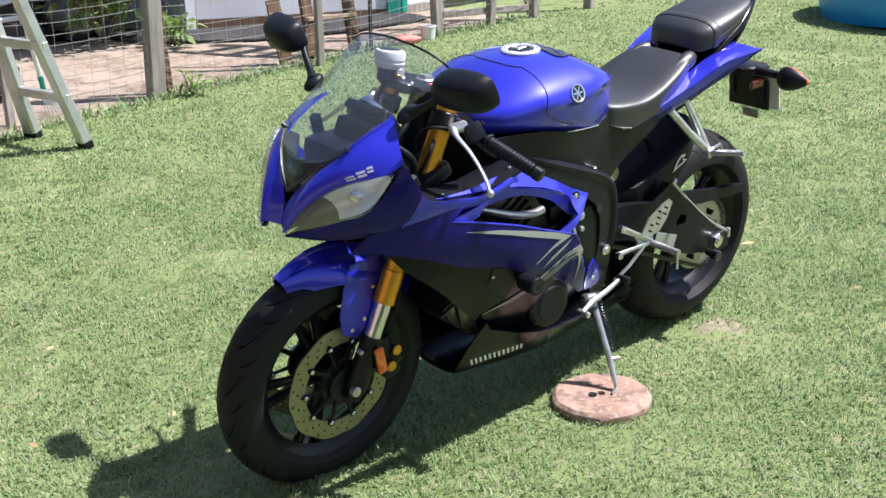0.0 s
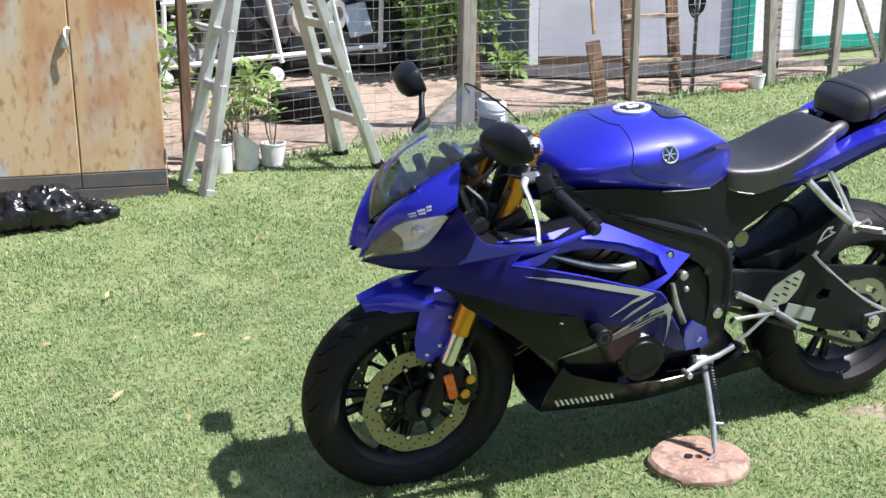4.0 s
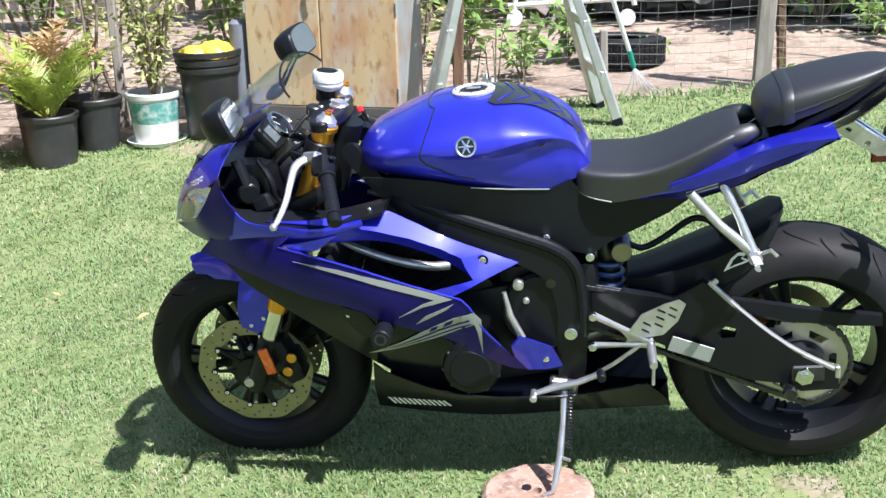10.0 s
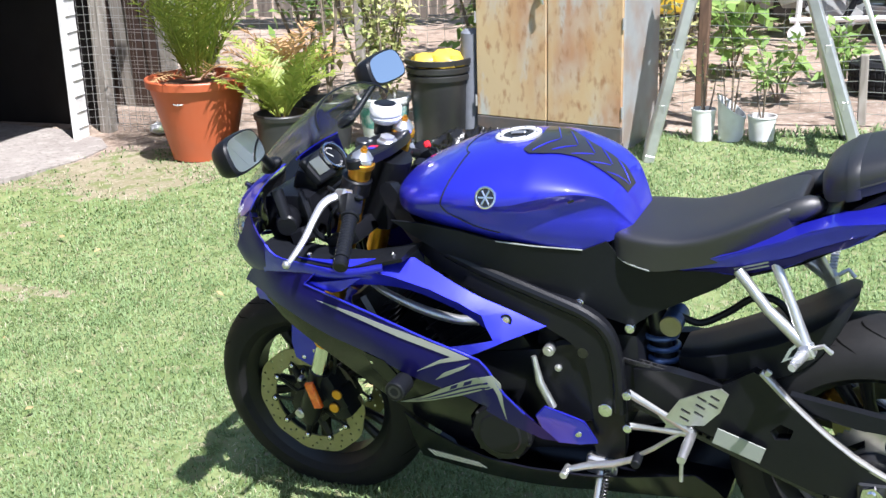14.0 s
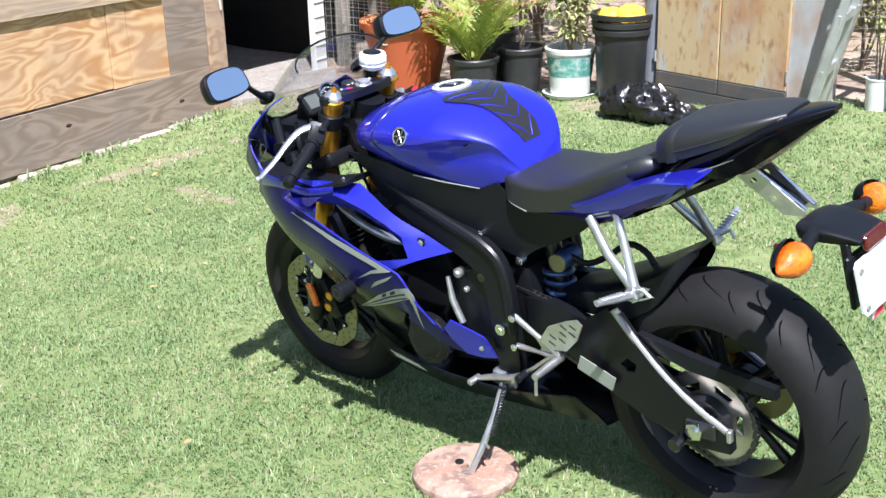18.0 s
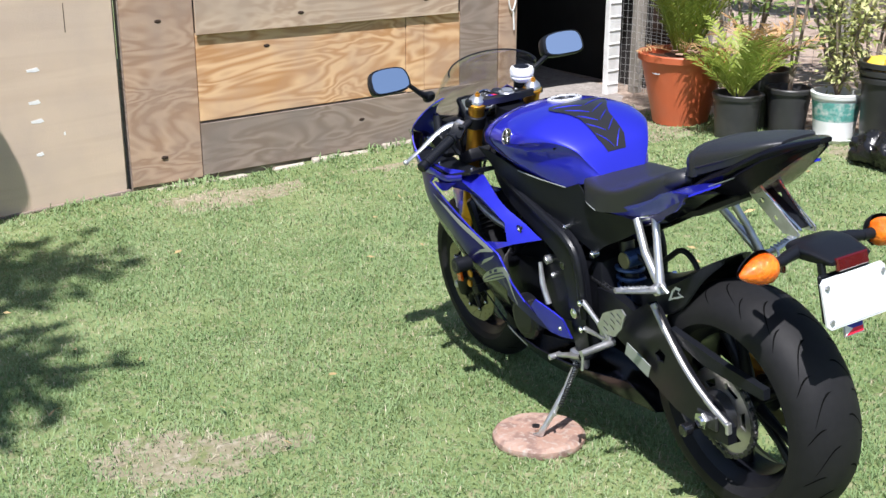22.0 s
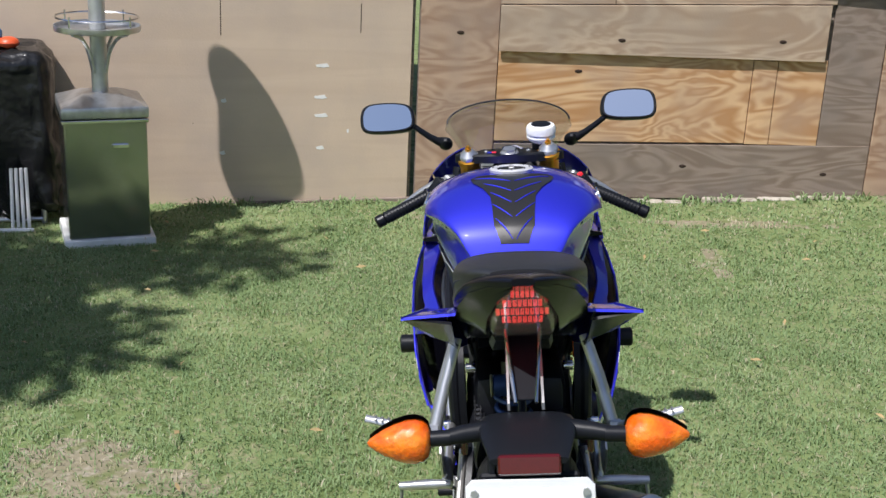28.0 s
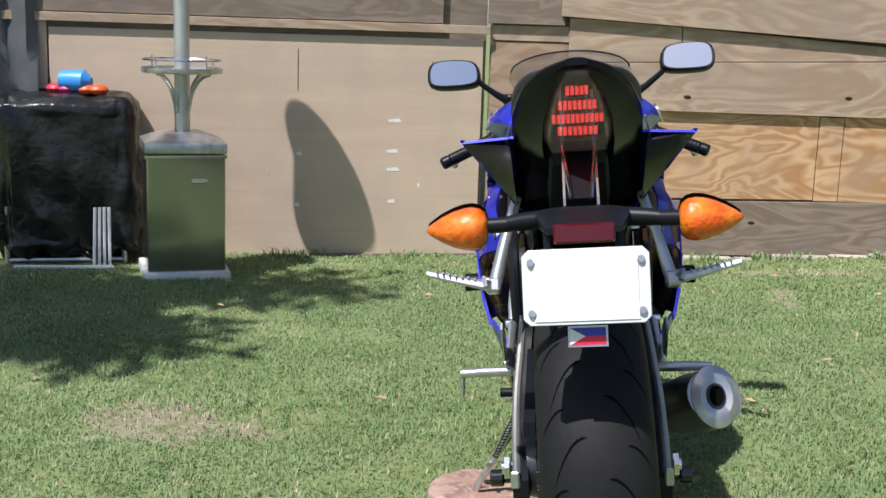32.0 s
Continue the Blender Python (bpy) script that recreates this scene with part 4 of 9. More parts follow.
part("end_cap", bm, alloy, exhaust, "brushed alloy end cap")
part("outlet", lathe(B(), [(0.0185, -0.05), (0.020, 0.010), (0.0165, 0.010), (0.0155, -0.05)], 28, m, closed=True), dark_steel, exhaust, "dark exhaust outlet")
# near-black disc at the mouth paints the darkness of the open bore
part("outlet_core", lathe(B(), [(0.001, 0.0055), (0.0162, 0.0055), (0.0162, 0.001), (0.001, 0.001)], 20, m), groove, exhaust)

# -- tank --
TANK = dense([(0.331, 0.898, 0.03, 0.885, 0.868, 0.03, 0.0), (0.30, 0.938, 0.11, 0.90, 0.862, 0.09, 0.0), (0.247, 0.965, 0.165, 0.905, 0.861, 0.13, 0.0), (0.172, 0.993, 0.195, 0.918, 0.857, 0.158, 0.004), (0.114, 1.004, 0.203, 0.92, 0.848, 0.164, 0.010), (0.05, 1.008, 0.205, 0.92, 0.832, 0.162, 0.018),
              (0.0, 1.006, 0.203, 0.922, 0.824, 0.155, 0.028), (-0.05, 0.998, 0.193, 0.931, 0.814, 0.146, 0.034), (-0.12, 0.966, 0.163, 0.934, 0.799, 0.126, 0.026), (-0.175, 0.926, 0.125, 0.913, 0.815, 0.112, 0.010), (-0.201, 0.885, 0.10, 0.875, 0.822, 0.095, 0.003), (-0.221, 0.835, 0.07, 0.832, 0.822, 0.068, 0.0)], 4)


def tank_profile(x):
    """Half of the tank's cross-section, from the crown over the shoulder crease and the knee hollow to its lower edge."""
    xs = [r[0] for r in TANK][::-1]
    zt, w, zc, zb, wb, u = (float(np.interp(x, xs, [r[i] for r in TANK][::-1])) for i in range(1, 7))
    pts = [(w * math.sin(a) ** (2 / 2.1), zc + (zt - zc) * math.cos(a) ** (2 / 2.1)) for a in (math.pi / 2 * i / 16 for i in range(17))]
    drop = (zc - zb)
    pts += [(w - 0.25 * u, zc - 0.06 * drop), (w - 0.75 * u, zc - 0.16 * drop), (w - u, zc - 0.28 * drop)]
    for k in (0.25, 0.5, 0.75, 1.0):
        pts.append((w - u + (wb - w + u) * k + 0.008 * math.sin(math.pi * k) * (1 if u > 0.01 else 0.5), zc - drop * (0.28 + 0.72 * k)))
    return pts


def tank_top(x, y, lift=0.0):
    """The height of the tank's skin."""
    pts = tank_profile(x)[:17]
    return float(np.interp(abs(y), [p[0] for p in pts], [p[1] for p in pts])) + lift


def tank_side(x, z):
    """The half width of the tank at a height."""
    pts = tank_profile(x)[::-1]
    return float(np.interp(z, [p[1] for p in pts], [p[0] for p in pts]))


tank = part("fuel_tank", loft(B(), [[Vector((r[0], y, z)) for y, z in tank_profile(r[0])] + [Vector((r[0], -y, z)) for y, z in tank_profile(r[0])[:0:-1]] for r in TANK]), paint_blue, bike, "glossy blue fuel tank", sharp=32)


# raised rim of the tank's front cover, filler cap, pad, badge
cap_m = pose(0.045, 0, 1.006, 0, 1.5, 0)
bm = B()
lathe(bm, [(0.034, 0.0), (0.05, 0.0), (0.051, 0.006), (0.047, 0.009), (0.036, 0.009), (0.033, 0.006)], 40, cap_m, closed=True)
cap = part("filler_cap", bm, material("pale_cap_metal", (0.62, 0.62, 0.64), 0.4, 0.3, vary=0.06, scale=90), tank, "pale ring round the filler cap")
part("cap_centre", lathe(B(), [(0.001, 0), (0.034, 0), (0.033, 0.007), (0.024, 0.008), (0.022, 0.006), (0.001, 0.006)], 32, cap_m), dark_steel, cap, "dark filler cap centre")
part("cap_flap", box(B(), (0.034, 0.013, 0.005), (0.045, 0, 1.015), (0, 1.5, 0), 0.002), alloy, cap)
bm = B()
for k in range(8):
    a = 2 * math.pi * k / 8
    bolt(bm, (0.045 + 0.042 * math.cos(a), 0.042 * math.sin(a), 1.014 - 0.001 * math.cos(a)), 0.003, 0.002, (0, 0, 1))
scatter("cap_screw", bm, dark_steel, cap)
for s in (1, -1):
    bm = B()
    line = curve2([(0.128, 0.996), (0.134, 0.975), (0.146, 0.945), (0.154, 0.919), (0.14, 0.898), (0.089, 0.870), (0.037, 0.852)], 5)
    tube(bm, [(x, s * (tank_side(x, z) + 0.0002), z) for x, z in line], 0.0018, 6)
    tube(bm, [(x, s * y, tank_top(x, y, 0.0004)) for x, y in curve2([(0.150, 0.0), (0.146, 0.05), (0.136, 0.075), (0.128, tank_side(0.128, 0.996))], 4)], 0.0018, 6)
    part("tank_seam", bm, gloss_black, tank)
    m = Matrix.Translation((0.048, s * (tank_side(0.048, 0.938) - 0.001), 0.938)) @ pose(0, 0, 0, -68 * s, 0, 0)
    badge = part("tank_badge", lathe(B(), [(0.019, 0.0), (0.0235, 0.0), (0.0235, 0.0035), (0.0205, 0.004), (0.019, 0.003)], 36, m, closed=True), chrome, tank, "round silver tank badge")
    part("badge_face", lathe(B(), [(0.001, 0), (0.0195, 0), (0.0195, 0.002), (0.001, 0.002)], 30, m), gloss_black, badge)
    bm = B()
    for k in range(3):
        box(bm, (0.034, 0.004, 0.003), (0, 0, 0.002), (0, 0, 60 * k), 0.0008)
    bmesh.ops.transform(bm, matrix=m, verts=bm.verts)
    part("badge_spokes", bm, chrome, badge)
    part("recess_catch", box(B(), (0.014, 0.004, 0.006), (-0.115, s * (tank_side(-0.115, 0.915) + 0.001), 0.915), (0, 20, 0), 0.001), gloss_black, tank)


def on_tank(name, line, lift, mat, parent, label=""):
    """A thin sheet on top of the tank, outline in (x, y)."""
    work = bmesh.new()
    slab(work, line, 0.0)
    for axis in (0, 1):
        lo, hi = min(v.co[axis] for v in work.verts), max(v.co[axis] for v in work.verts)
        k = math.floor(lo / 0.015) + 1
        while k * 0.015 < hi:
            at, no = Vector((0, 0, 0)), Vector((0, 0, 0))
            at[axis], no[axis] = k * 0.015, 1
            bmesh.ops.bisect_plane(work, geom=work.verts[:] + work.edges[:] + work.faces[:], dist=1e-5, plane_co=at, plane_no=no)
            k += 1
    bmesh.ops.remove_doubles(work, verts=work.verts, dist=1e-5)
    for v in work.verts:
        v.co.z = tank_top(v.co.x, v.co.y, lift)
    return part(name, work, mat, parent, label)


pad_half = [(-0.005, 0.02), (0.005, 0.08), (-0.012, 0.094), (-0.04, 0.088), (-0.07, 0.066), (-0.10, 0.05), (-0.14, 0.046), (-0.175, 0.044), (-0.198, 0.03)]
pad = on_tank("tank_pad", pad_half + [(x, -y) for x, y in reversed(pad_half)], 0.003, carbon, tank, "dark carbon tank pad with ridges")
for s in (1, -1):
    for k in range(5):
        x = -0.03 - k * 0.036
        reach = (0.08, 0.06, 0.046, 0.042, 0.036)[k]
        line = [(x + 0.034 * q - 0.02, s * (0.004 + reach * q)) for q in (0, 0.25, 0.5, 0.75, 1.0)]
        part("pad_ridge", tube(B(), [(px, py, tank_top(px, py, 0.0035)) for px, py in line], [0.0008, 0.0014, 0.0018, 0.0016, 0.0008], 6), paint_blue, pad)

# -- seats and tail --
seat = part("rider_seat", sections(B(), dense([(-0.165, 0.832, 0.805, 0.06, 0.822, 1), (-0.19, 0.842, 0.785, 0.112, 0.818, 1.02), (-0.25, 0.838, 0.762, 0.130, 0.814, 1.0), (-0.32, 0.836, 0.766, 0.132, 0.814, 0.97), (-0.387, 0.850, 0.780, 0.130, 0.828, 0.95), (-0.46, 0.878, 0.802, 0.124, 0.855, 0.93), (-0.52, 0.900, 0.822, 0.112, 0.878, 0.92), (-0.552, 0.906, 0.835, 0.098, 0.885, 0.92), (-0.558, 0.895, 0.84, 0.08, 0.882, 0.95)], 4), 16, 3.6), vinyl, bike, "black vinyl rider seat")
for s in (1, -1):
    part("seat_wing", tube(B(), [(-0.50, s * 0.088, 0.872), (-0.55, s * 0.082, 0.884), (-0.583, s * 0.074, 0.892), (-0.597, s * 0.066, 0.884)], [0.018, 0.026, 0.021, 0.010], 14, smooth=1), vinyl, seat)
    part("seat_piping", tube(B(), [(-0.170, s * 0.07, 0.808), (-0.178, s * 0.10, 0.794), (-0.205, s * 0.124, 0.775), (-0.262, s * 0.131, 0.762)], 0.0018, 6, smooth=2), silver_decal, seat, "pale piping along the seat's edge")
part_line = [(-0.50, 0.132, 0.815), (-0.62, 0.130, 0.865), (-0.72, 0.124, 0.905), (-0.80, 0.110, 0.938)]
pillion = part("pillion_seat", sections(B(), dense([(-0.590, 0.945, 0.915, 0.045, 0.928, 1.0), (-0.603, 0.966, 0.905, 0.085, 0.932, 1.0), (-0.64, 0.986, 0.915, 0.110, 0.945, 0.98), (-0.70, 1.001, 0.933, 0.114, 0.960, 0.97), (-0.78, 1.014, 0.962, 0.106, 0.984, 0.96), (-0.85, 1.022, 0.992, 0.083, 1.007, 0.95), (-0.885, 1.023, 1.004, 0.05, 1.015, 0.95)], 4), 14, 3.0), vinyl, bike, "black vinyl pillion seat")
part("pillion_strap", sections(B(), [(-0.640, 0.988, 0.913, 0.1115, 0.945, 0.98), (-0.644, 0.9905, 0.913, 0.1135, 0.946, 0.98), (-0.664, 0.9945, 0.918, 0.1145, 0.95, 0.98), (-0.668, 0.993, 0.92, 0.1125, 0.951, 0.98)], 14, 3.0), vinyl, pillion, "black strap across the seat")
tail = part("tail_unit", sections(B(), dense([(-0.42, 0.79, 0.762, 0.11, 0.775, 0.95), (-0.52, 0.835, 0.792, 0.115, 0.815, 0.9), (-0.62, 0.89, 0.832, 0.117, 0.865, 0.8), (-0.70, 0.940, 0.872, 0.115, 0.912, 0.7), (-0.765, 0.970, 0.905, 0.111, 0.940, 0.7), (-0.80, 0.987, 0.935, 0.105, 0.960, 0.8), (-0.86, 1.012, 0.975, 0.086, 0.992, 0.9), (-0.92, 1.026, 1.002, 0.056, 1.014, 0.9), (-0.968, 1.032, 1.020, 0.018, 1.026, 0.9)], 4), 12, 2.4), paint_graphite, bike, "gloss graphite tail unit")
for s in (1, -1):
    part("tail_line", tube(B(), [(x, s * (y + 0.002), z) for x, y, z in part_line], [0.001, 0.003, 0.003, 0.001], 6, flat=0.5, smooth=2), silver_decal, tail, "pale line along the tail")
    part("seat_cord", tube(B(), [(-0.61, s * 0.09, 0.928), (-0.64, s * 0.1105, 0.934), (-0.70, s * 0.1135, 0.952), (-0.78, s * 0.105, 0.979), (-0.84, s * 0.085, 1.001), (-0.88, s * 0.055, 1.013)], 0.0028, 6, smooth=2), vinyl, pillion)


def tail_y(x, z):
    """Half width of the flared tail: wider towards its tip, tucked in below."""
    u = min(0.45, max(0.0, -0.30 - x))
    top = 0.118 + 0.06 * u + 0.30 * u * u
    z1 = float(np.interp(x, (-0.748, -0.639, -0.585, -0.538, -0.46, -0.30), (0.919, 0.892, 0.872, 0.848, 0.818, 0.762)))
    z0 = float(np.interp(x, (-0.748, -0.701, -0.649, -0.587, -0.511, -0.446, -0.30), (0.912, 0.878, 0.841, 0.812, 0.770, 0.752, 0.745)))
    v = min(1.0, max(0.0, (z - z0) / max(0.01, z1 - z0)))
    return top - 0.026 * (1 - (u / 0.46) ** 3) * (1 - v) ** 1.5


for s in (1, -1):
    wing = part("tail_fairing", panel(B(), [(-0.300, 0.762), (-0.367, 0.786), (-0.46, 0.818), (-0.538, 0.848), (-0.585, 0.872), (-0.639, 0.890), (-0.750, 0.910), (-0.701, 0.874), (-0.649, 0.841), (-0.587, 0.812), (-0.511, 0.770), (-0.446, 0.752), (-0.37, 0.750)], tail_y, s, 0.005, step=0.025), paint_blue, bike, "blue tail fairing with flared tip")
    bm = B()
    loft(bm, [[(x, s * tail_y(x, z), z), (x, s * 0.10, zi), (x - 0.002, s * 0.10, zi - 0.004), (x - 0.002, s * tail_y(x, z), z - 0.004)] for x, z, zi in ((-0.40, 0.792, 0.80), (-0.50, 0.830, 0.838), (-0.56, 0.856, 0.864), (-0.64, 0.888, 0.892), (-0.70, 0.899, 0.910), (-0.747, 0.908, 0.914))])
    part("tail_ledge", bm, paint_blue, wing)
    bm = B()
    loft(bm, [[(x, s * tail_y(x, z), z), (x, s * 0.118, zi), (x + 0.003, s * 0.118, zi + 0.004), (x + 0.003, s * tail_y(x, z), z + 0.004)] for x, z, zi in ((-0.44, 0.753, 0.748), (-0.56, 0.798, 0.785), (-0.64, 0.838, 0.825), (-0.70, 0.874, 0.864), (-0.747, 0.906, 0.893))])
    part("tail_underside", bm, paint_graphite, wing)
    # shade of the undercut blue fairing, put on as a navy band
    part("tail_band", panel(B(), [(-0.33, 0.757), (-0.45, 0.779), (-0.55, 0.811), (-0.64, 0.856), (-0.69, 0.877), (-0.649, 0.843), (-0.587, 0.814), (-0.511, 0.772), (-0.446, 0.754)], lambda x, z: tail_y(x, z) + 0.001, s, 0.001, step=0.025), paint_navy, wing, "navy lower band of the tail fairing")
    for k in range(2):
        part("tail_mark", panel(B(), [(-0.43, 0.772 - k * 0.009), (-0.43, 0.768 - k * 0.009), (-0.50, 0.792 - k * 0.009), (-0.50, 0.796 - k * 0.009)], lambda x, z: tail_y(x, z) + 0.002, s, 0.001, step=0.05), silver_decal, wing, "small silver lettering bars")
for s in (1, -1):
    bm = B()
    loft(bm, [[(x, s * yo, zo), (x, s * (yo * 0.55 + yi * 0.45 - 0.006), zo * 0.5 + zi * 0.5), (x, s * yi, zi), (x + 0.006, s * (yi - 0.002), zi + 0.003), (x + 0.008, s * (yo * 0.55 + yi * 0.45 - 0.008), zo * 0.5 + zi * 0.5 + 0.004), (x + 0.006, s * (yo - 0.003), zo + 0.002)]
              for x, yo, zo, yi, zi in ((-0.715, 0.113, 0.893, 0.060, 0.868), (-0.76, 0.110, 0.915, 0.060, 0.878), (-0.80, 0.104, 0.942, 0.061, 0.897), (-0.86, 0.085, 0.980, 0.056, 0.938), (-0.92, 0.055, 1.006, 0.038, 0.984), (-0.96, 0.022, 1.020, 0.018, 1.010))])
    part("tail_side", bm, paint_graphite, tail, "dark side panel beside the tail light")
tl = pose(-0.856, 0, 0.962, 0, -50, 0)
taillight = part("tail_light", sections(B(), dense([(-0.772, 0.920, 0.880, 0.050, 0.900, 0.8), (-0.80, 0.940, 0.888, 0.063, 0.918, 0.75), (-0.85, 0.980, 0.921, 0.062, 0.956, 0.7), (-0.90, 1.004, 0.964, 0.047, 0.988, 0.7), (-0.947, 1.020, 1.006, 0.022, 1.014, 0.8)], 4), 10, 2.2), smoke_lens, bike, "smoked tail light lens with red lamps")
lamp_out = [(-0.075, 0.044), (-0.03, 0.054), (0.01, 0.046), (0.06, 0.02), (0.06, -0.02), (0.01, -0.046), (-0.03, -0.054), (-0.075, -0.044)]
YZ = Matrix(((0, 0, -1, 0), (0, 1, 0, 0), (1, 0, 0, 0), (0, 0, 0, 1)))
part("tail_light_back", slab(B(), lamp_out, 0.004, tl @ Matrix.Translation((0.012, 0, 0)) @ YZ), gloss_black, taillight)
for row, (z, half) in enumerate(((0.036, 0.019), (0.000, 0.032), (-0.034, 0.043), (-0.066, 0.034))):
    bm = B()
    n = max(3, int(half / 0.0038))
    for k in range(n):
        box(bm, (0.004, 2 * half / n * 0.74, 0.019), (-0.002, (k - (n - 1) / 2) * 2 * half / n, z), (0, 0, 0), 0.0006)
    # fins added to block the lamps' glow at oblique angles
    wells = B()
    for k in range(n + 1):
        box(wells, (0.013, 0.0009, 0.021), (-0.006, (k - n / 2) * 2 * half / n, z))
    bmesh.ops.transform(wells, matrix=tl, verts=wells.verts)
    tagged(part("lamp_well", wells, gloss_black, taillight, "dark dividers between the lamps"), kind="stuff")
    bmesh.ops.transform(bm, matrix=tl, verts=bm.verts)
    tagged(part("led_row", bm, led_red, taillight, "row of lit red lamps"), kind="stuff")
part("tail_under_tray", sections(B(), [(-0.42, 0.775, 0.745, 0.06, 0.76, 0.9), (-0.6, 0.825, 0.795, 0.058, 0.81, 0.9), (-0.74, 0.885, 0.86, 0.05, 0.872, 0.9)], 8), matt_black, bike)

# -- tail bracket, indicators, number plate --
bm = B()
for s in (1, -1):
    plate_xz(bm, [(-0.735, 0.905), (-0.76, 0.87), (-0.86, 0.80), (-0.905, 0.80), (-0.905, 0.812), (-0.80, 0.89)], 0.027 * s + 0.002, 0.004,
             holes=[[(cx + 0.008 * math.cos(a), cz + 0.007 * math.sin(a)) for a in (k * math.pi / 4 for k in range(8))] for cx, cz in ((-0.795, 0.866), (-0.838, 0.831))])
bracket = part("plate_bracket", bm, alloy, bike, "silver drilled number plate bracket")
part("bracket_web", box(B(), (0.15, 0.05, 0.004), (-0.822, 0, 0.849), (0, -32, 0), 0.001), matt_black, bracket)
part("bracket_wire", tube(B(), [(-0.905, 0.016, 0.812), (-0.79, 0.029, 0.90), (-0.785, 0.024, 0.904), (-0.785, -0.024, 0.904), (-0.79, -0.029, 0.90), (-0.905, -0.016, 0.812)], 0.0032, 8), chrome, bracket, "bent bright wire stay")
bm = B()
sections(bm, dense([(-0.895, 0.793, 0.772, 0.050, 0.785, 0.9), (-0.915, 0.800, 0.768, 0.072, 0.786, 0.9), (-0.96, 0.800, 0.768, 0.074, 0.786, 0.9), (-1.01, 0.788, 0.766, 0.064, 0.779, 0.9), (-1.035, 0.779, 0.768, 0.058, 0.774, 0.9)], 3), 8, 3.4)
for s in (1, -1):
    tube(bm, [(-0.94, s * 0.06, 0.783), (-0.948, s * 0.10, 0.781), (-0.955, s * 0.125, 0.779)], [0.016, 0.0145, 0.012], 12)
carrier = part("plate_carrier", bm, matt_black, bike, "black plastic number plate carrier")
for s in (1, -1):
    part("carrier_strut", box(B(), (0.018, 0.014, 0.10), (-1.008, s * 0.055, 0.72), (0, 8, 0), 0.003), matt_black, carrier)
part("carrier_plate", box(B(), (0.012, 0.15, 0.11), (-1.018, 0, 0.69), (0, 8, 0), 0.004), matt_black, carrier)
bm = B()
box(bm, (0.012, 0.092, 0.030), (-1.036, 0, 0.768), (0, 12, 0), 0.003)
part("rear_reflector", bm, red_plastic, carrier, "dark red rear reflector")
for s in (1, -1):
    ind = part("indicator", tube(B(), [(-0.955, s * 0.118, 0.779), (-0.956, s * 0.152, 0.778)], 0.0125, 16), matt_black, bike, "amber teardrop indicator on a black stem")
    shape = [(0.148, 0.014), (0.152, 0.026), (0.16, 0.033), (0.172, 0.0362), (0.186, 0.0350), (0.203, 0.0300), (0.220, 0.0220), (0.234, 0.013), (0.243, 0.006), (0.246, 0.001)]
    bm = B()
    loft(bm, [[Vector((-0.958 + 0.9 * r * math.cos(a), s * y, 0.777 + 1.0 * r * math.sin(a) * (0.92 if math.sin(a) > 0 else 1.0) - 0.02 * (y - 0.15))) for a in (2 * math.pi * i / 20 for i in range(20))] for y, r in shape])
    part("lens", bm, amber, ind, "amber teardrop lens")
    bm = B()
    loft(bm, [[Vector((-0.953 + r * math.cos(a), s * y, 0.777 + 1.02 * r * math.sin(a))) for a in (math.pi * 0.84 * (i / 14 - 0.5) for i in range(15))] for y, r in [(a, b + 0.002) for a, b in shape[:9]]], close=False)
    part("lamp_back", bm, matt_black, ind, "black lamp housing")
    bm = B()
    box(bm, (0.065, 0.01, 0.026), (-0.905, s * 0.098, 0.752), (0, 0, 0), 0.003)
    part("side_marker", bm, red_plastic, carrier, "red side reflector")
plate_m = pose(-1.048, 0, 0.690, 0, -80, 0)
plate_out = [(0.057, 0.085), (0.047, 0.095), (-0.047, 0.095), (-0.057, 0.085), (-0.057, -0.085), (-0.047, -0.095), (0.047, -0.095), (0.057, -0.085)]
part("plate_frame", slab(B(), plate_out, 0.006, plate_m @ Matrix.Translation((0, 0, -0.004)), 0.001), material("white_plate_frame", (0.72, 0.73, 0.74), 0.35, 0.1, vary=0.05, scale=50), carrier, "pale plate frame with rounded corners")
part("number_plate", slab(B(), [(0.044, 0.078), (-0.052, 0.078), (-0.052, -0.078), (0.044, -0.078)], 0.003, plate_m @ Matrix.Translation((0, 0, 0.001)), 0.0008), white_plastic, carrier, "blank white number plate")
bm = B()
for a in (-0.038, 0.038):
    for b in (-0.082, 0.082):
        cyl(bm, plate_m @ Vector((a, b, 0)), plate_m @ Vector((a, b, 0.008)), 0.006, n=6)
scatter("plate_bolt", bm, alloy, carrier)
flag_m = pose(-1.036, 0, 0.612, 0, -80, 0)
part("flag_backing", slab(B(), [(0.016, 0.03), (-0.016, 0.03), (-0.016, -0.03), (0.016, -0.03)], 0.004, flag_m), alloy, carrier, "small flag plate")
part("flag_blue_band", slab(B(), [(0.013, 0.027), (0.0, 0.027), (0.0, -0.027), (0.013, -0.027)], 0.005, flag_m), flag_blue, carrier)
part("flag_red_band", slab(B(), [(0.0, 0.027), (-0.013, 0.027), (-0.013, -0.027), (0.0, -0.027)], 0.005, flag_m), flag_red, carrier)
part("flag_triangle", slab(B(), [(0.013, 0.027), (0.0, 0.004), (-0.013, 0.027)], 0.0058, flag_m), white_plastic, carrier)

